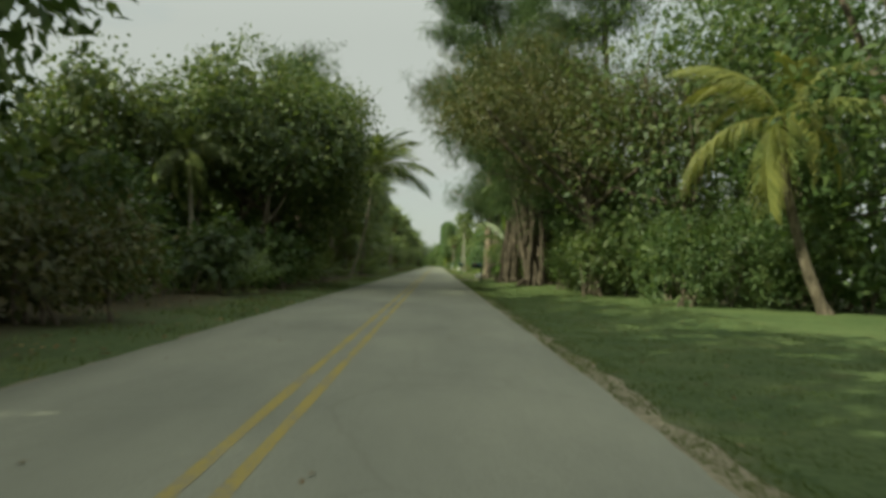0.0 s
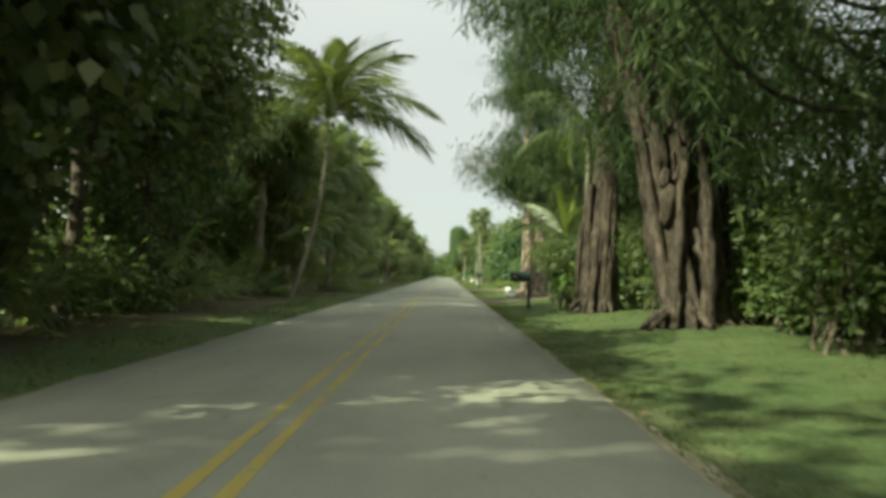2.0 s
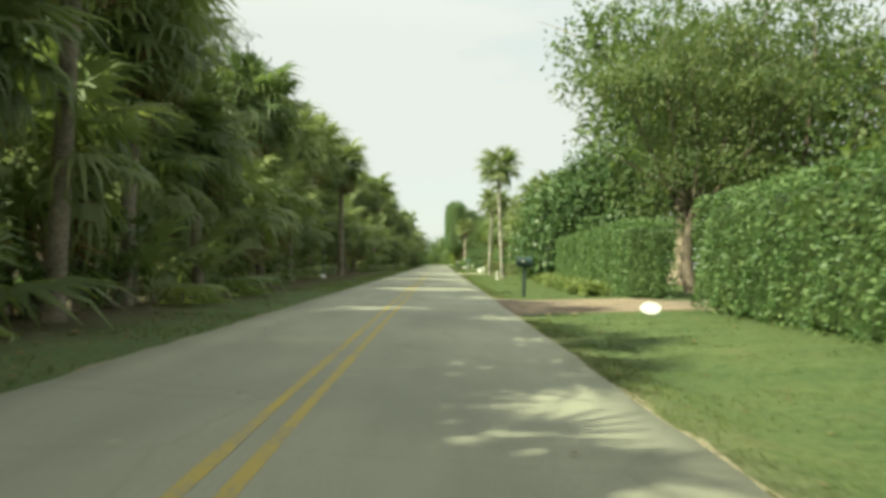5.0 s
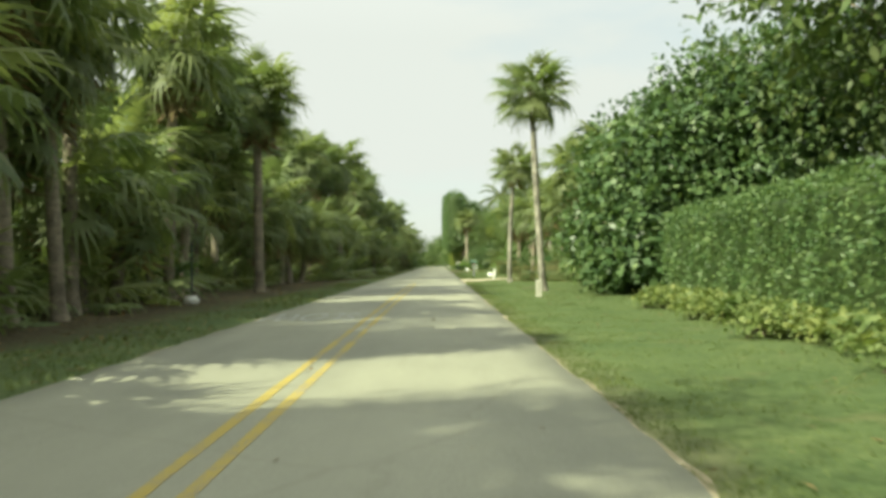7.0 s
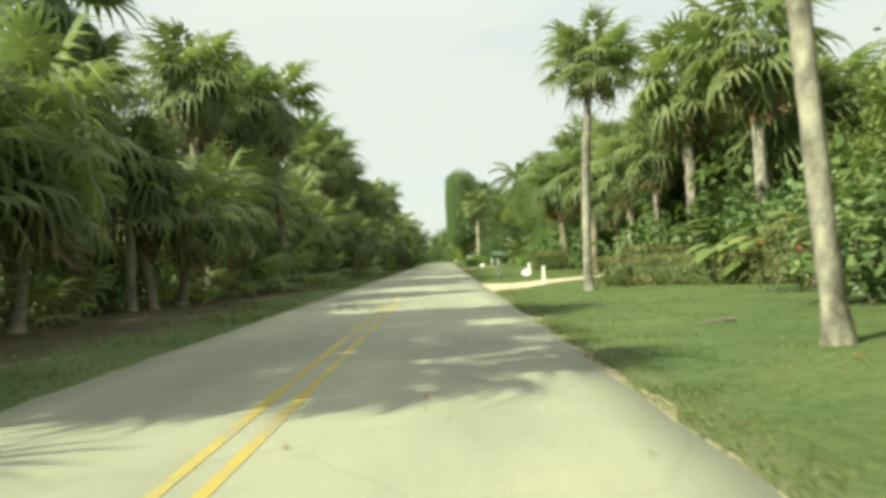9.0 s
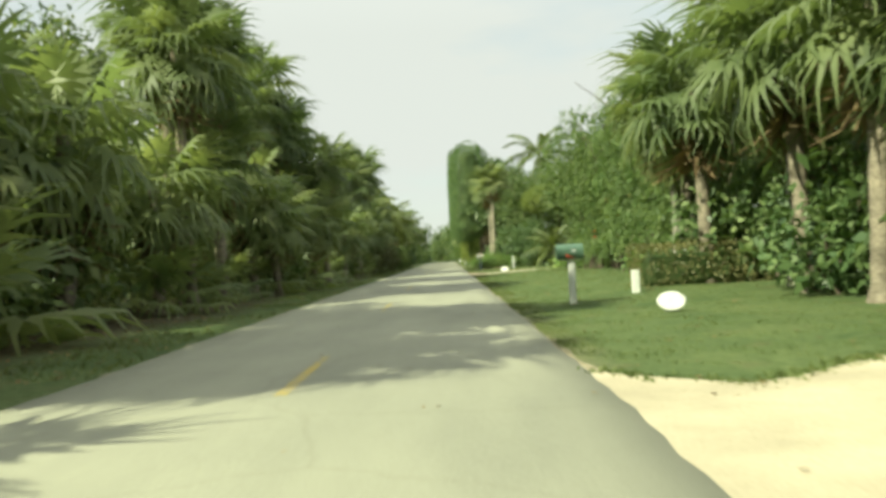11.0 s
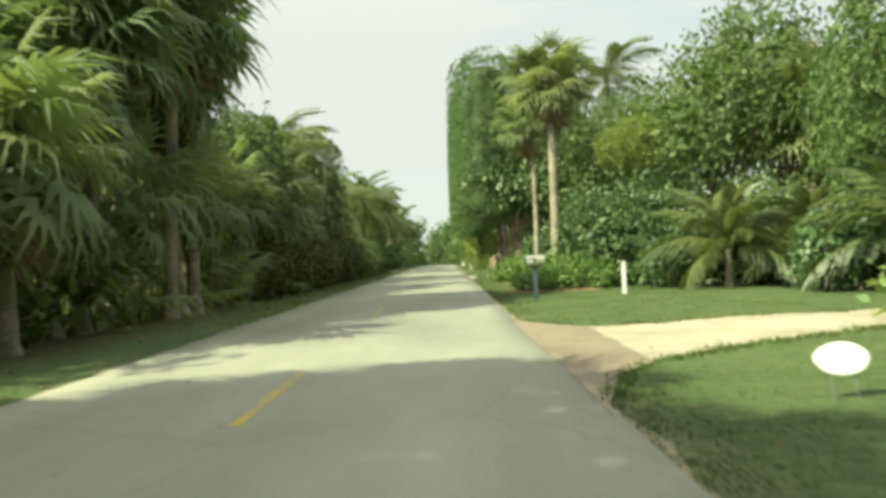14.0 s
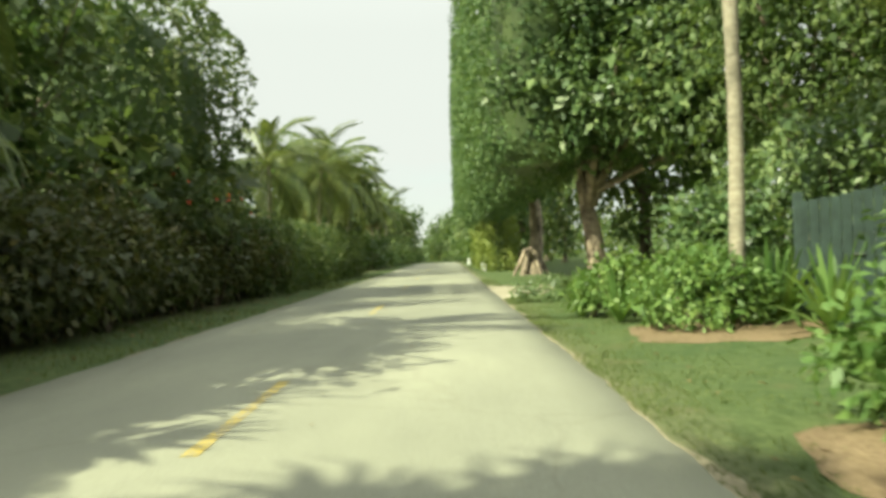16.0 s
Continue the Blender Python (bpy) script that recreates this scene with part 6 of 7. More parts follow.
for x, y, r in ((5.6, 273.5, 0.34), (6.6, 281.5, 0.28)):
    rng = np.random.default_rng(int(y))
    t = thing("ficus_tree", "pale twisted ficus trunk under the sheared screen", "tree", (x, y, 0))
    g = Geo()
    tube(g, bow((0, 0, -0.1), (0.2, 0.2, 4.2), 0, 9, (0.2, 0, 0)), np.concatenate([[r * 1.8, r * 1.25], np.linspace(r, r * 0.7, 7)]), 10, 0.15, rng)
    for i in range(6):
        a = i * 1.05
        tube(g, bow((math.cos(a) * r * 2.6, math.sin(a) * r * 2.6, -0.06), (math.cos(a) * r * 0.5, math.sin(a) * r * 0.5, 1.3), 0, 6), np.linspace(r * 0.2, r * 0.4, 6), 6, 0.12, rng)
    part("trunk", g, M_BARK_PALE, t, smooth=True)
screen = hedge("very tall sheared green screen with rounded top", 95, (3.3, 44, 9.4), 0.15, 80, M_HEDGE, 1.2, "sheared_screen", "hedge", 0.3, under=True)
settle(screen, 2.5, 254.0, 0, 3.5)
settle(hedge("loose olive-green hedge below the tall screen", 96, (1.5, 30, 3.6), 0.2, 80, M_TOPIARY, 0.4, uneven=0.22), 4.1, 284.0, 0)
ground_cover = settle(shrub("low dark green ground cover at the drive's edge", 99, [(0, 0, 0.22, 0.8, 0.6, 0.3), (0.9, 0.1, 0.2, 0.7, 0.55, 0.26)], 170, 10, 0.11, 0.09, M_FICUS, low=-0.4, lump=0.08, stems=3), 3.9, 251.6)
again(ground_cover, 5.7, 251.4, 0.3, 1.0)
post("small white marker post beside the road", (3.85, 287.0), 0.3, 0.5, M_WHITE)
post("small white marker post beside the road", (3.7, 322.0), 0.3, 0.6, M_WHITE)
settle(leafy_tree("dark broad-leaved tree beside the tall screen", 97, (0, 0, -0.1), (0, 0, 4), [(0, 0, 6.5, 3.2, 4.0, 3.0), (1.5, 3.0, 8.5, 3.0, 3.4, 2.6), (0, -1, 4.0, 2.6, 3.0, 2.4)], 0.3, 800, 8, 0.32, 0.26, M_BROAD, M_BARK_TREE), 9.6, 266.0)
coconut_palm("tall coconut palm rising above the trees", 98, (0.4, 0, 12.2), (12.0, 262.0, 0.05), 17, True, 1.15, (0.3, 0, 0), 0.2, 0.7)
for k, (x, y, s) in enumerate(((12.6, 252.5, 0.85), (10.4, 251.5, 0.75), (15.0, 248.0, 0.95), (14.6, 239.5, 0.95))):
    again(back_tree, x, y, k * 2.0, s)
for k, (x, y, s) in enumerate(((13.5, 252.0, 1.15), (15.0, 244.0, 1.1), (16.0, 238.0, 1.2))):
    again(right_sabal[k % 3], x, y, k * 2.0, s)

# farther along: simpler trees
far_trees = [leafy_tree("distant green tree by the road", 101 + k, (0, 0, -0.1), (0, 0, 3.0), [(0, 0, 5.6, 2.8, 3.2, 3.0), (-0.8, 0.6, 3.0, 2.4, 2.6, 2.4), (0.8, -1.0, 7.4, 2.2, 2.4, 1.8)], 0.2, 190, 6, 0.62, 0.3, mt, M_BARK_TREE) for k, mt in enumerate((M_BROAD, M_SHRUB, M_FICUS))]
far_bush = shrub("distant green bush by the road", 104, [(0, 0, 1.0, 1.8, 2.2, 1.2), (0.6, 1.4, 1.5, 1.4, 1.6, 1.3)], 90, 6, 0.42, 0.22, M_BROAD)
far_sabal = settle(sabal_palm("distant sabal palm by the road", 105, 6.0, (0, 0, 0), 26, False, (0.15, 0.1), 1.25, 0.18, 6), 6.4, 312)
settle(far_trees[0], 7.6, 303)
settle(far_trees[1], 12.0, 309)
settle(far_trees[2], 8.4, 315)
settle(far_bush, 5.4, 305)
for k, y in enumerate([*range(320, 470, 16), *range(470, 640, 34)]):
    again(far_trees[k % 3], 7.6 + 1.8 * math.sin(k * 1.9) + float(bend(y)), y, k * 1.3, 1.1 if y < 400 else 1.4)
    again(far_trees[(k + 1) % 3], 12.5 + float(bend(y)), y + 7, k * 0.7, 1.4)
    again(far_sabal, 6.0 + 1.2 * math.sin(k * 2.7) + float(bend(y)), y + 6, k, 0.95)
    again(far_bush, 5.4 + 0.5 * math.sin(k) + float(bend(y)), y + 3, k * 2.0, 1.2)
    again(far_bush, 5.4 + float(bend(y)), y + 9, k * 1.4, 1.1)

# ---- the wooded side ----
wood = np.random.default_rng(200)


def front(y):
    """Where the wood's edge stands."""
    return float(np.interp(y, [8, 30, 60, 78, 123, 140, 157, 175, 211, 246, 300, 420, 700], [-4.4, -5.2, -5.8, -4.9, -5.2, -6.8, -6.6, -5.4, -4.5, -4.3, -4.6, -5.0, -5.0]))


wood_shrubs = [
    shrub("dense dark understorey shrub at the wood's edge", 201, [(0, 0, 1.0, 1.3, 1.3, 1.1), (0.8, 0.7, 1.3, 1.0, 1.0, 1.0)], 150, 7, 0.27, 0.16, M_SHRUB, stems=3),
    shrub("dark sea grape shrub with round leaves", 202, [(0, 0, 1.2, 1.2, 1.3, 1.25), (0.2, 0.9, 1.9, 1.0, 1.0, 0.9)], 140, 7, 0.28, 0.18, M_SEAGRAPE, narrow=0.85, stems=3),
    shrub("tall thin dark shrub among palm trunks", 203, [(0, 0, 1.5, 1.0, 1.1, 1.5), (-0.3, 0.4, 2.8, 0.8, 0.9, 1.0)], 140, 7, 0.25, 0.17, M_SHRUB, stems=3),
    shrub("grey-green leafy shrub at the wood's edge", 204, [(0, 0, 0.8, 1.1, 1.2, 0.9)], 100, 7, 0.22, 0.14, M_BROAD, stems=3),
]


def palmetto(label, seed, k=16, size=0.8):
    """A trunkless fan palm."""
    rng = np.random.default_rng(seed)
    t = thing("palmetto", label, "palm")
    for i, (rz, ry, rx) in enumerate(crown_turns(rng, k, 0.1, -1.3)):
        o = part("frond", LEAN_MESHES[i % 4], M_SABAL, t)
        o.matrix_basis = Matrix.Translation((0, 0, 0.15)) @ turned(rz, ry, rx) @ Matrix.Diagonal((size * 1.4, size, size, 1))
    return t


wood_low = [palmetto("low palmetto with upright fan leaves", 205), palmetto("low palmetto with upright fan leaves", 206, 13, 1.0)]
wood_sabal = [sabal_palm("sabal palm in the wood with dense shaggy head", 210 + k, h, (0, 0, 0), n, "lean" if h < 4 else False, (ln, 0.1), 1.12, 0.17, d, lowest=1.2, skirt=0.3)
              for k, (h, n, ln, d) in enumerate(((5.0, 38, 0.2, 9), (6.4, 40, -0.3, 10), (7.4, 40, 0.3, 10), (3.4, 30, 0.5, 7), (8.6, 40, 0.1, 10)))]
wood_tree = [
    leafy_tree("dark broad-leaved tree in the wood", 220, (0, 0, -0.1), (0.2, 0.2, 3.6), [(0, 0, 6.4, 2.4, 2.6, 2.4), (0.8, 1.2, 4.4, 1.9, 2.0, 1.6), (-0.6, -1.0, 8.0, 1.9, 2.0, 1.6)], 0.17, 380, 7, 0.34, 0.24, M_SHRUB, M_BARK_TREE),
    leafy_tree("dark broad-leaved tree in the wood", 221, (0, 0, -0.1), (-0.3, 0, 4.2), [(0, 0, 7.0, 2.6, 2.6, 2.0), (-1.0, 0.8, 5.0, 2.0, 2.0, 1.8)], 0.15, 340, 7, 0.32, 0.24, M_BROAD, M_BARK_TREE),
]
used = set()


def plant(ob, x, y, turn, size, tall=1.0):
    """The first time moves the plant itself, later times copy it."""
    if ob.name in used:
        return again(ob, x, y, turn, size, tall)
    used.add(ob.name)
    return settle(ob, x, y, turn)


# open corner: dark bush and the first trees
brown_bush = settle(shrub("brownish-leaved bush on the open corner", 229, [(0, 0, 0.9, 1.2, 1.2, 1.0), (0.7, 0.8, 1.2, 1.0, 1.0, 0.9), (-0.8, 0.5, 1.0, 0.9, 1.0, 0.9)], 420, 9, 0.15, 0.16, M_ALMOND, stems=7), -5.3, 25.0)
again(brown_bush, -6.6, 22.4, 1.2, 1.05)
again(brown_bush, -7.8, 25.6, 2.6, 1.1)
for x, y, k, s in ((-7.2, 19.5, 1, 1.2), (-7.6, 24.0, 1, 1.15), (-8.6, 27.0, 0, 1.2), (-10.0, 22.5, 1, 1.2)):
    plant(wood_shrubs[k], x, y, x * 3, s)
settle(leafy_tree("wide dark sea grape tree with many limbs", 230, (0, 0, -0.1), (0.3, 0.4, 4.0),
                  [(0, 0, 7.6, 2.6, 3.0, 2.2), (1.4, 2.6, 6.6, 2.6, 3.0, 2.8), (2.2, 5.0, 7.4, 2.3, 3.0, 2.4), (-2.4, 1.0, 7.6, 2.4, 2.6, 2.0), (2.9, 3.4, 5.0, 1.9, 2.4, 2.2)], 0.22, 1250, 11, 0.22, 0.3, M_SEAGRAPE, M_BARK_TREE, narrow=0.8, lump=0.2), -6.9, 47.0)
settle(leafy_tree("open dark sea grape tree with thin trunk", 231, (0, 0, -0.1), (-0.3, 0.2, 3.6),
                  [(0, 0, 6.6, 2.2, 2.4, 1.9), (-2.0, 0.6, 5.4, 1.8, 2.0, 1.7), (1.4, 0.8, 5.6, 1.6, 2.0, 1.6)], 0.16, 520, 10, 0.22, 0.28, M_SEAGRAPE, M_BARK_TREE, narrow=0.8, lump=0.22), -11.8, 43.0)
settle(leafy_tree("dark sea grape tree crowding the verge", 232, (0, 0, -0.1), (0.2, 0.2, 4.2),
                  [(0, 0, 7.4, 2.6, 3.0, 2.4), (1.2, 2.0, 5.6, 2.2, 2.6, 2.2), (0.6, 5.0, 8.6, 2.6, 3.2, 2.6)], 0.2, 1250, 11, 0.22, 0.28, M_SEAGRAPE, M_BARK_TREE, narrow=0.8), -6.6, 57.0)
settle(leafy_tree("leaning dark sea grape tree over the verge", 233, (0, 0, -0.1), (0.5, 0.2, 3.4),
                  [(0.4, 0, 5.3, 2.3, 2.8, 1.6), (1.6, 2.4, 5.5, 2.0, 2.4, 1.7), (-1.6, 1.0, 5.6, 2.2, 2.6, 1.5)], 0.18, 1000, 11, 0.22, 0.28, M_SEAGRAPE, M_BARK_TREE, narrow=0.8, lump=0.2), -7.0, 51.0)
settle(leafy_tree("leaning dark sea grape tree over the verge", 234, (0, 0, -0.1), (0.5, 0.2, 3.6),
                  [(0.6, 0, 5.8, 2.4, 2.8, 1.8), (1.8, 2.4, 6.2, 2.2, 2.6, 1.9), (-1.8, 1.0, 6.0, 2.4, 2.8, 1.7)], 0.18, 900, 11, 0.22, 0.28, M_SEAGRAPE, M_BARK_TREE, narrow=0.8, lump=0.2), -6.2, 45.5)
for k, (x, y, tx, h, s) in enumerate(((-10.6, 48.0, 0.4, 7.2, 0.8), (-12.2, 47.2, -0.3, 7.0, 0.78), (-9.0, 46.6, 0.3, 6.2, 0.7), (-14.4, 46.0, 0.3, 6.4, 0.8), (-8.2, 43.6, -0.2, 5.2, 0.66))):
    coconut_palm("slim palm with drooping brownish fronds", 235 + k, (tx, 0, h), (x, y, 0.04), 13, False, s, (0.1, 0.1, 0), 0.12, 1.1, -0.9, nuts=False)
for k, y in enumerate(np.arange(31, 62, 2.3)):
    x = front(y) - 0.3 - 0.7 * wood.random()
    plant((wood_shrubs + wood_low)[[0, 2, 3, 1, 4, 3][k % 6]], x - (1.4 if y < 37 else 0), y, k * 1.9, 0.75 + 0.3 * wood.random())
for k, y in enumerate(np.arange(58, 80, 3.4)):
    plant(wood_tree[k % 2], -9.5 - 3 * wood.random(), y, k * 2.2, 1.05 + 0.2 * wood.random())
casuarina("casuarina with dark feathery crown over the verge", 240, (-7.4, 64.0, 0), 14.5, 0.26, 4.6, ((0, 0),), 520, 24, 0.2, 6)
casuarina("casuarina with dark feathery crown over the verge", 241, (-8.4, 70.0, 0), 13.5, 0.24, 4.2, ((0, 0),), 480, 24, 0.22, 6)

# trees out of view beside the start of the stretch, added to shade the road
for x, y, s in ((-11.0, 9.0, 1.45), (-12.5, 15.5, 1.4), (-13.5, 22.0, 1.3), (-10.0, 2.0, 1.5), (-12.0, -7.0, 1.5), (-8.6, 6.5, 1.6), (-9.4, 12.5, 1.75), (-9.6, 17.5, 1.75), (-9.9, 22.6, 1.7), (-8.0, 4.0, 1.3), (-8.4, 9.5, 1.3), (-8.2, 15.0, 1.35), (-8.6, 20.0, 1.3), (-8.8, 25.0, 1.25), (-14.6, 29.0, 2.0), (-13.6, 25.6, 2.0), (-16.4, 32.0, 2.1), (-15.6, 27.0, 2.2)):
    plant(wood_tree[int(y) % 2], x, y, x, s)

# deeper understorey, which closes the wood below the crowns
for k, y in enumerate(np.arange(30, 92, 4.4)):
    plant(wood_shrubs[(0, 2, 1)[k % 3]], -10.2 - 2.6 * wood.random(), y, k * 2.7, 1.5 + 0.4 * wood.random(), 1.15)

# the leaning coconut palm
coconut_palm("leaning coconut palm arching over the verge", 245, (1.35, 0.2, 7.8), (-5.45, 77.0, 0.03), 24, True, 1.25, (0.4, 0, 0), 0.11, 0.15, -1.3)
for k, y in enumerate(np.arange(62, 92, 2.1)):
    plant((wood_shrubs + wood_low)[[3, 5, 5, 3, 4, 4][k % 6]], front(y) - (2.2 if 66 < y < 77 else 1.0) - 1.3 * wood.random(), y, k * 1.9, 0.7 + 0.3 * wood.random())

# the long wall of sabal palms, in tall clumps with lower stretches between
sabal_palm("tall sabal palm with pale lit trunk", 246, 7.6, (-6.1, 93.8, 0.03), 32, False, (0.2, 0), 1.15, 0.19, 10, M_BARK_COCO)
sabal_palm("tall sabal palm rising above the wood", 247, 8.4, (-6.15, 147.2, 0.03), 44, True, (-0.1, 0), 1.2, 0.2, 20, lowest=1.25, skirt=0.3)
CLUMPS = ((78, 99), (101.5, 112), (117.5, 121), (125, 131), (138, 149), (156, 161), (166, 170), (172, 178.5), (187, 194), (201, 209.5), (219, 228.5), (236, 240))


def in_clump(y):
    return any(a0 <= y <= b0 for a0, b0 in CLUMPS)


k = 0
for y in np.arange(78, 241, 1.6):
    back = 0.5 + 2.2 * wood.random()
    if in_clump(y):
        ob = wood_sabal[3 if 230 < y < 240 else (1, 1, 2, 1, 1)[k % 5] if 223 < y else (0, 3, 0, 0, 0)[k % 5] if y > 210 else (1, 2, 0, 1, 2)[k % 5] if y > 205 else (4, 2, 2, 4, 2)[k % 5] if y > 163 else (2, 1, 1, 2, 0)[k % 5]]
        plant(ob, front(y) - back, y, wood.random() * 6.28, 0.92 + 0.18 * wood.random(), 1.0 + 0.12 * wood.random())
        if k % 2:
            plant(wood_sabal[(3, 0)[k % 4 // 2] if y < 207 else 3], front(y) - 0.9 - wood.random(), y + 0.8, wood.random() * 6.28, 0.85 + 0.2 * wood.random())
    elif k % 3 and not 210 < y < 216:
        plant(wood_sabal[3], front(y) - back, y, wood.random() * 6.28, 0.9 + 0.2 * wood.random(), 0.9 + 0.35 * wood.random())
    k += 1
for x, y, j, s in ((-6.3, 216.6, 3, 1.0), (-4.75, 208.8, 1, 1.0), (-5.0, 218.4, 3, 0.95), (-5.2, 206.4, 3, 1.0), (-5.0, 197.0, 3, 0.9), (-5.1, 226.2, 2, 1.05), (-6.2, 225.2, 2, 1.0), (-5.8, 223.2, 1, 1.05), (-6.6, 228.2, 1, 1.0), (-5.0, 228.0, 2, 1.02), (-5.9, 227.6, 2, 1.0), (-5.2, 227.4, 1, 1.0)):
    plant(wood_sabal[j], x, y, y, s)
for x, y in ((-8.6, 229.5), (-9.4, 232.5)):
    plant(wood_sabal[1], x, y, y * 1.3, 1.0)
for y in np.arange(80, 258, 6.0):
    plant(wood_sabal[(0, 1, 0, 0, 1)[k % 5] if y > 205 else (0, 1, 2, 4, 1)[k % 5]], -14.0 - 3.0 * wood.random(), y, wood.random() * 6.28, (0.85 if y > 205 else 1.05) + 0.25 * wood.random())
    k += 1
for y in np.arange(92, 240, 2.5):
    plant((wood_shrubs + wood_low)[[0, 5, 4, 5, 4, 4, 5, 3][k % 8]], front(y) - 1.1 - 1.6 * wood.random(), y, wood.random() * 6.28, 0.7 + 0.5 * wood.random())
    k += 1
for y in np.arange(90, 262, 5.4):
    plant(wood_shrubs[(k * 2) % 3], front(y) - 4.4 - 2 * wood.random(), y, wood.random() * 6.28, 1.1 + 0.4 * wood.random(), 1.1)
    k += 1
for y in np.arange(84, 262, 8.0):
    plant(wood_tree[k % 2], -12.5 - 3.0 * wood.random(), y, wood.random() * 6.28, 0.95 + 0.2 * wood.random())
    k += 1
casuarina("casuarina with dark hanging foliage among the palms", 242, (-8.4, 109.0, 0), 12.0, 0.24, 3.6, ((0, 0),), 420, 24, 0.2, 6)
casuarina("casuarina with dark hanging foliage among the palms", 243, (-8.6, 121.0, 0), 11.0, 0.24, 3.4, ((0, 0),), 420, 24, 0.2, 6)

# understorey of shorter palms before the sabals on the lawn side
for k2, (x, y, j, s) in enumerate(((8.7, 177.8, 0, 1.05), (9.0, 181.4, 0, 1.1), (10.8, 174.6, 0, 0.85), (12.2, 171.6, 0, 0.8), (8.5, 186.6, 0, 1.05), (14.0, 176.6, 0, 1.0), (13.4, 169.8, 0, 0.8),
                                   (11.0, 178.6, 1, 0.95), (9.6, 176.0, 0, 0.72), (10.4, 171.4, 0, 0.6), (12.9, 167.4, 0, 0.66), (15.4, 170.6, 0, 0.9), (10.0, 184.4, 1, 0.95), (16.6, 167.6, 0, 0.8), (11.9, 176.4, 0, 0.9), (8.9, 189.4, 0, 1.1))):
    plant(wood_sabal[j], x, y, k2 * 1.9, s)

# last stretch: hedge with flowers, clipped block, coconut palms
for k2, (y0, ln, h) in enumerate(((258.0, 14.0, 2.4), (272.5, 16.0, 2.5))):
    settle(hedge("dark loosely clipped hedge along the verge", 250 + k2, (1.7, ln, h), 0.17, 80, M_SHRUB, 0.4, uneven=0.2), front(y0) - 1.3, y0, 0)
for k2, y in enumerate(np.arange(235, 261, 1.7)):
    again(brown_bush, front(y) - 0.9 - 0.5 * wood.random(), y, k2 * 2.1, 0.85 + 0.3 * wood.random(), 1.05)
    if k2 % 2:
        plant(wood_shrubs[(1, 2)[k2 % 4 // 2]], front(y) - 2.6, y, k2 * 1.3, 1.35, 1.15)
settle(shrub("leafy bush with orange-red flowers above the hedge", 253, [(0, 0, 2.4, 1.0, 1.4, 1.0), (0.2, 1.6, 2.2, 0.9, 1.2, 0.9)], 220, 10, 0.2, 0.16, M_SEAGRAPE, flowers=30), -4.75, 252.3)
settle(hedge("tall clipped block of dark foliage", 254, (4.2, 8.0, 8.2), 0.24, 46, M_SEAGRAPE, 0.8, "clipped_tree", "tree", 0.3), -9.1, 251.0, 0)
for x, y, s in ((-7.4, 243.5, 0.68), (-6.9, 247.6, 0.78), (-5.9, 236.6, 0.72), (-6.0, 239.2, 0.74)):
    plant(wood_tree[0], x, y, y, s)
coconut_palm("coconut palm with windswept yellow-green fronds", 255, (0.7, 0, 5.4), (-6.3, 241.2, 0.04), 17, True, 0.85, (0.15, 0, 0), 0.15, 0.7, -1.3)
for k2, (x, y, tx, h, s) in enumerate(((-6.4, 281.5, 0.7, 6.2, 1.0), (-8.0, 276.0, 0.4, 6.0, 0.95), (-7.0, 289.0, 0.9, 6.4, 1.0), (-9.4, 284.0, 0.2, 5.6, 0.95), (-6.6, 298.0, 0.6, 6.6, 1.0))):
    coconut_palm("coconut palm with windswept yellow-green fronds", 260 + k2, (tx, 0, h), (x, y, 0.04), 17, k2 < 3, s, (0.15, 0, 0), 0.15, 0.8, -1.3)
far_coco = coconut_palm("coconut palm with windswept yellow-green fronds", 266, (0.5, 0, 6.4), (-7.2, 308.0, 0.04), 16, False, 1.05, (0.15, 0, 0), 0.15, 0.85)
for k2, y in enumerate([*range(300, 460, 12), *range(460, 640, 26)]):
    again((far_trees[1], far_coco, wood_sabal[1], far_coco, wood_sabal[4], far_trees[0])[k2 % 6], -7.0 - 1.6 * math.sin(k2 * 1.7) + float(bend(y)), y, k2 * 1.3, 1.0)
    again(far_bush, -5.7 + 0.4 * math.sin(k2) + float(bend(y)), y + 2, k2, 1.1)
    again(far_bush, -5.7 + float(bend(y)), y + 6, k2 * 2, 1.15)
    again(far_trees[k2 % 2], -11.5 + float(bend(y)), y + 4, k2 * 2.3, 1.2 if y < 400 else 1.5)

# deep woods behind both sides
for name, x0, x1, sd, top in (("far_wood", -40, -20, 271, 7.0), ("far_wood", 22, 38, 272, 9.0)):
    rng = np.random.default_rng(sd)
    m = 15000
    yy = rng.uniform(-20, 680, m)
    crest = top * (0.72 + 0.18 * np.sin(yy * 0.31) + 0.1 * np.sin(yy * 0.93 + 1))
    xx = rng.uniform(x0, x1, m)
    zz = crest * rng.random(m) ** 0.7
    base = np.column_stack([xx + bend(yy), yy, zz + dip(yy) + 0.1])
    g = Geo()
    leaves(g, base, random_ways(rng, m), random_ways(rng, m), rng.uniform(0.7, 1.5, m), rng.uniform(0.5, 0.9, m))
    g.v = [np.column_stack([v[:, 0], v[:, 1], np.maximum(v[:, 2], 0.1 + dip(v[:, 1]))]) for v in g.v]
    tagged(part(name, g, M_SHRUB), "dense dark woodland far behind", "woods", kind="stuff")

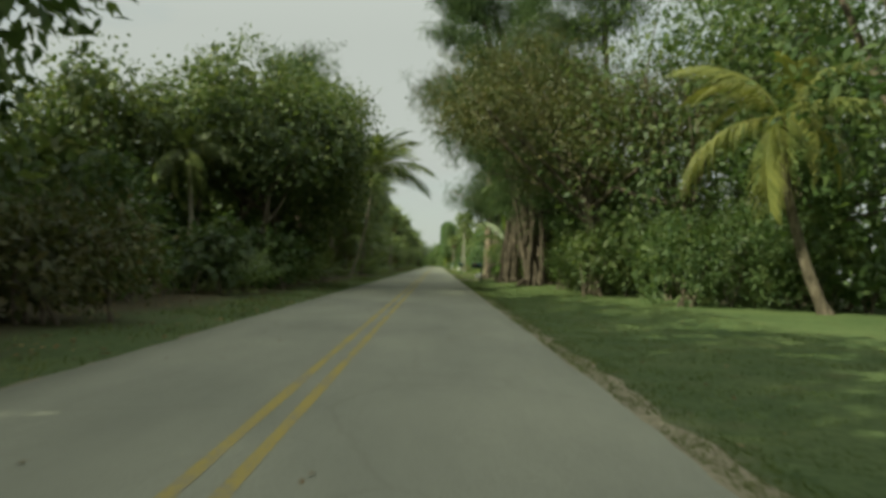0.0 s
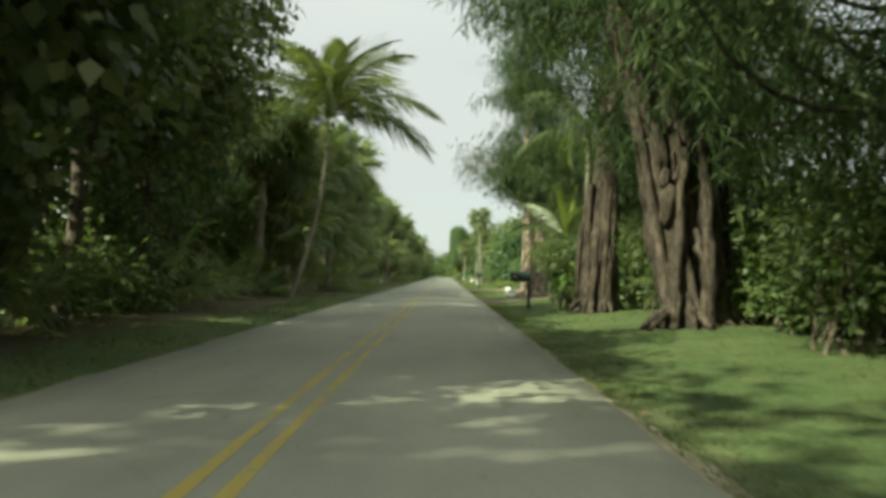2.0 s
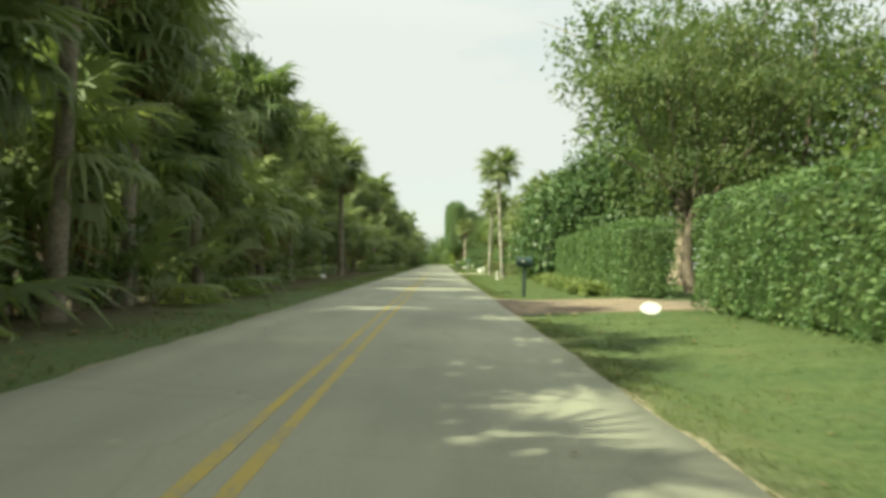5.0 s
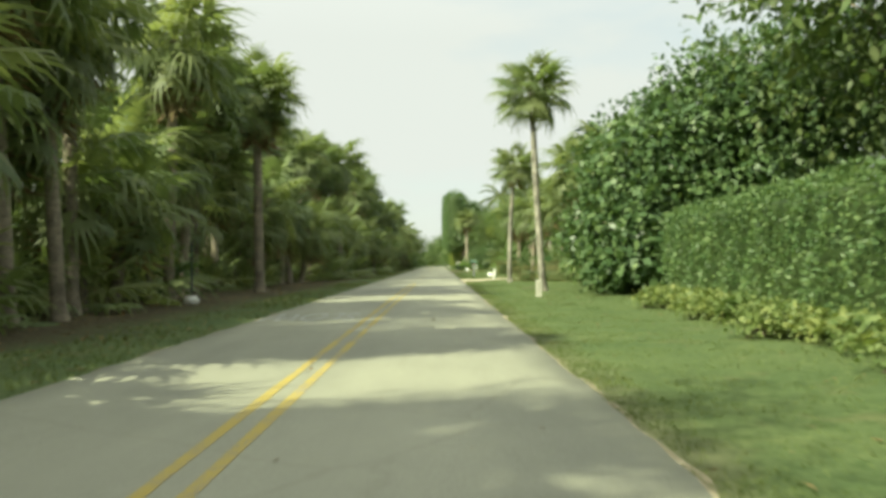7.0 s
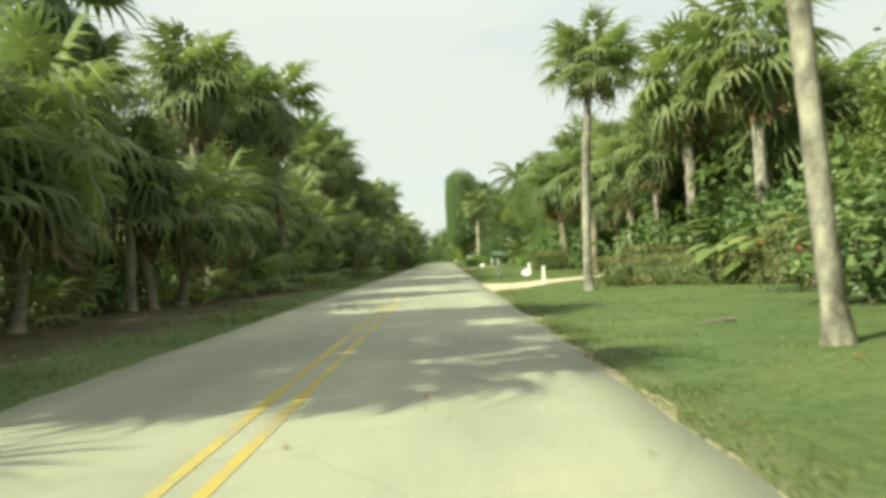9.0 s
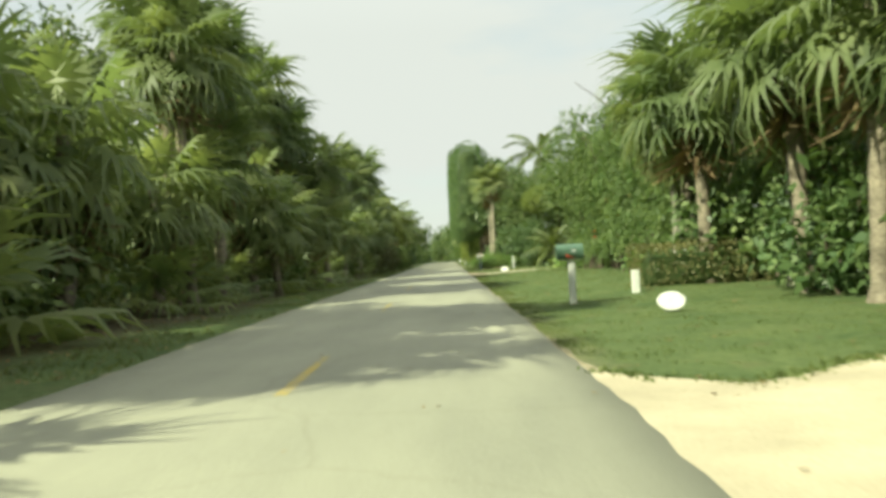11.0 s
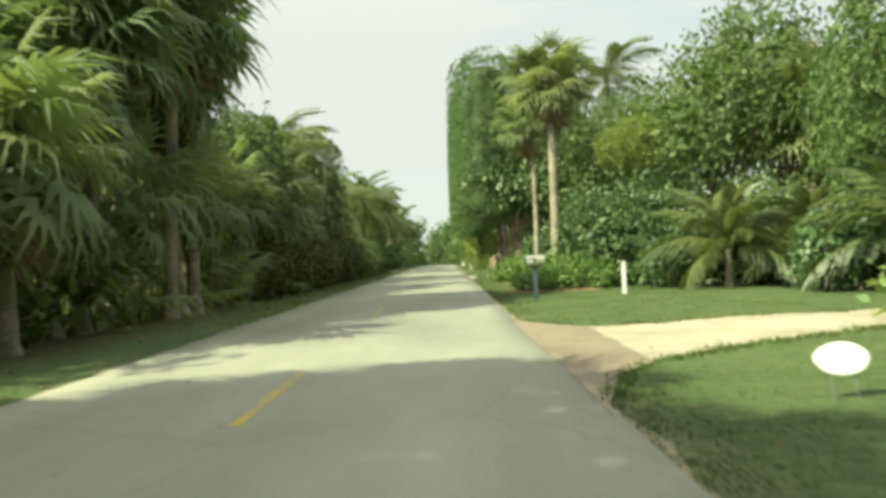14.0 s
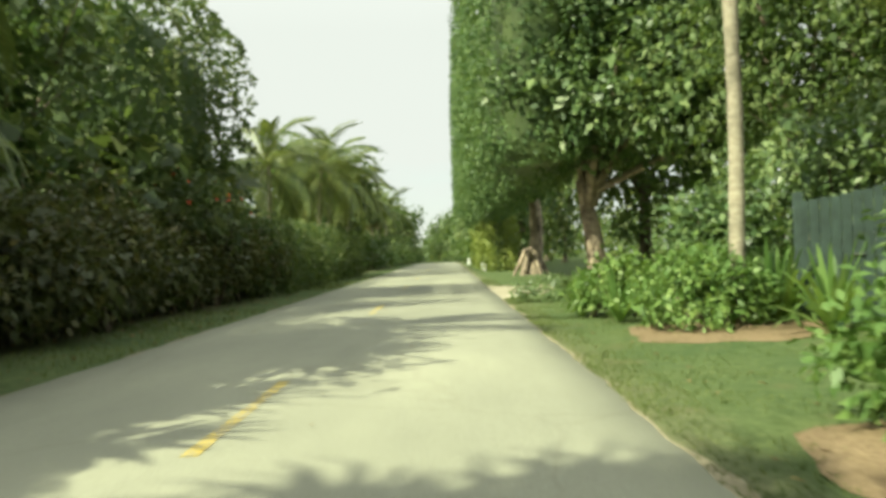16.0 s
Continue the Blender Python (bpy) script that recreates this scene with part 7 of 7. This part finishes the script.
# ---- grass, litter, pavers ----
def on_drive(x, y):
    hit = np.zeros(len(x), bool)
    for y0, y1, x1 in ((78.6, 84.9, 17), (104.2, 111.4, 10), (164.0, 172.0, 7), (214.6, 221.0, 16), (254.0, 260.8, 9)):
        flare = np.clip((4.2 - x) * 1.6, 0, 2.2)
        hit |= (y > y0 - flare) & (y < y1 + flare * 0.7) & (x < x1)
    return hit


def blades(name, label, seed, count, x0, x1, y0, y1, tall, keep=None, bias=1.0):
    rng = np.random.default_rng(seed)
    x = x0 + (x1 - x0) * rng.random(count) ** bias
    y = rng.uniform(y0, y1, count)
    ok = ~on_drive(x, y)
    if keep is not None:
        ok &= keep(x, y, rng)
    x, y = x[ok], y[ok]
    n = len(x)
    base = np.column_stack([x, y, ground_z(x, y) - 0.005])
    way = unit(rng.normal(size=(n, 3)) * np.array([0.55, 0.55, 0.1]) + np.array([0, 0, 1.0]))
    side = unit(np.cross(way, random_ways(rng, n)))
    ln = (tall * rng.uniform(0.5, 1.3, n))[:, None]
    w = rng.uniform(0.006, 0.012, n)[:, None] * (tall / 0.07) ** 0.5
    v = np.stack([base - side * w, base + side * w, base + way * ln], 1).reshape(-1, 3)
    g = Geo()
    g.add(v, np.arange(n * 3).reshape(-1, 3))
    tagged(part(name, g, M_GRASS), label, "grass", kind="stuff")


EDGES = (((2.95, 212.6), (3.4, 214.1), (3.9, 215.1), (5.2, 215.95), (7.6, 217.05), (12, 218)), ((3.0, 221.7), (3.5, 220.7), (3.9, 220.0), (5.2, 219.7), (7.6, 220.0), (12, 221.2)),
         ((2.95, 163.0), (4.2, 165.1), (6.5, 168.1), (12, 174.4)), ((2.95, 172.0), (4.2, 170.9), (6.5, 172.3)), ((2.95, 75.2), (4.0, 77.1), (7.4, 80.3)), ((2.95, 84.7), (4.2, 84.3), (7.4, 84.1)), ((2.95, 252.4), (3.7, 254.1), (9, 255.9)))


def edge_grass():
    """Ragged grass hanging over the edges of the driveways."""
    rng = np.random.default_rng(305)
    g = Geo()
    for e in EDGES:
        e = np.array(e, float)
        s = np.concatenate([[0], np.cumsum(np.linalg.norm(np.diff(e, axis=0), axis=1))])
        n = int(s[-1] * 260)
        u = rng.random(n) * s[-1]
        clump = 0.09 * np.sin(u * 7.3) + 0.06 * np.sin(u * 17.1)
        x = np.interp(u, s, e[:, 0]) + rng.normal(size=n) * 0.07 + clump * 0.5
        y = np.interp(u, s, e[:, 1]) + rng.normal(size=n) * 0.11 + clump
        base = np.column_stack([x, y, ground_z(x, y) - 0.005])
        way = unit(rng.normal(size=(n, 3)) * np.array([0.7, 0.7, 0.1]) + np.array([0, 0, 0.9]))
        side = unit(np.cross(way, random_ways(rng, n)))
        w = rng.uniform(0.012, 0.026, n)[:, None]
        v = np.stack([base - side * w, base + side * w, base + way * rng.uniform(0.03, 0.085, n)[:, None]], 1).reshape(-1, 3)
        g.add(v, np.arange(n * 3).reshape(-1, 3))
    tagged(part("edge_grass", g, M_GRASS), "ragged grass along the driveway edges", "grass", kind="stuff")


edge_grass()
blades("lawn_grass", "short mown grass blades", 301, 330000, 3.0, 8.6, 12, 262, 0.045, lambda x, y, r: np.sin(x * 5.1 + 1.7 * np.sin(y * 2.3)) + np.sin(y * 4.3 + x) + r.normal(size=len(x)) * 0.6 > -0.2, 1.25)
blades("verge_grass", "rough grass tufts at the road edge", 302, 90000, 2.93, 3.5, 8, 270, 0.045, lambda x, y, r: (np.sin(y * 0.9) + np.sin(y * 2.3 + 1) + r.normal(size=len(x)) * 0.7) > -0.5, 1.5)
blades("verge_grass", "rough grass tufts at the road edge", 303, 44000, -4.4, -2.62, 8, 280, 0.1, lambda x, y, r: (np.sin(y * 0.35 + x) + np.sin(y * 1.3 + 1) + r.normal(size=len(x)) * 0.8) > -0.1)

rng = np.random.default_rng(310)
for name, mat, n, x0, x1, size, label in (("leaf_litter", M_LITTER, 9000, -9.0, -2.7, 0.09, "brown fallen leaves under the trees"), ("leaf_litter", M_LITTER, 1800, 3.0, 9.0, 0.07, "brown fallen leaves on the lawn"), ("leaf_litter", M_LITTER, 350, -2.4, 2.8, 0.05, "a few fallen leaves on the road"), ("red_leaf_litter", M_RED_LEAF, 60, 3.2, 8.0, 0.065, "scattered red fallen leaves on the lawn")):
    x, y = rng.uniform(x0, x1, n), rng.uniform(8, 270, n)
    z = np.where((x > -2.5) & (x < 2.85), 0.024, ground_z(x, y) + 0.02)
    way = unit(np.column_stack([rng.normal(size=n), rng.normal(size=n), rng.uniform(0.0, 0.25, n)]))
    g = Geo()
    ln = size * rng.uniform(0.6, 1.5, n)
    leaves(g, np.column_stack([x, y, z]), way, np.tile([0, 0, 1.0], (n, 1)), ln, ln * 0.6, 0.2, -0.05)
    tagged(part(name, g, mat), label, "leaves", kind="stuff")

# clay pavers of the brick drive, in running bond
proto = round_box(0.195, 0.095, 0.05, 0.007, 1)
brick_me = bpy.data.meshes.new("brick")
proto.to_mesh(brick_me)
proto.free()
brick_me.materials.append(M_BRICK)
rest = Geo()
rng = np.random.default_rng(320)
near = 0
for r_ in range(66):
    y = 104.3 + 0.104 * r_
    for c in range(24):
        x = 3.05 + 0.204 * c + (0.102 if r_ % 2 else 0)
        z = max(float(ground_z(x, y)), -0.015) - 0.004 + rng.normal() * 0.0015
        if y > 108.6 and x < 5.3 and near < 290:
            o = new("brick", brick_me)
            o.parent = brick_drive
            o.location = (x, y, z)
            o.rotation_euler = (0, 0, rng.normal() * 0.012)
            near += 1
        else:
            top = np.array([[-0.097, -0.047, 0.024], [0.097, -0.047, 0.024], [0.097, 0.047, 0.024], [-0.097, 0.047, 0.024]])
            low = top * (1.03, 1.06, 1) - (0, 0, 0.02)
            rest.add(np.concatenate([top, low]) + (x, y, z), [[0, 1, 2, 3], [4, 5, 1, 0], [5, 6, 2, 1], [6, 7, 3, 2], [7, 4, 0, 3]])
tagged(part("brick_field", rest, M_BRICK, brick_drive), kind="stuff")
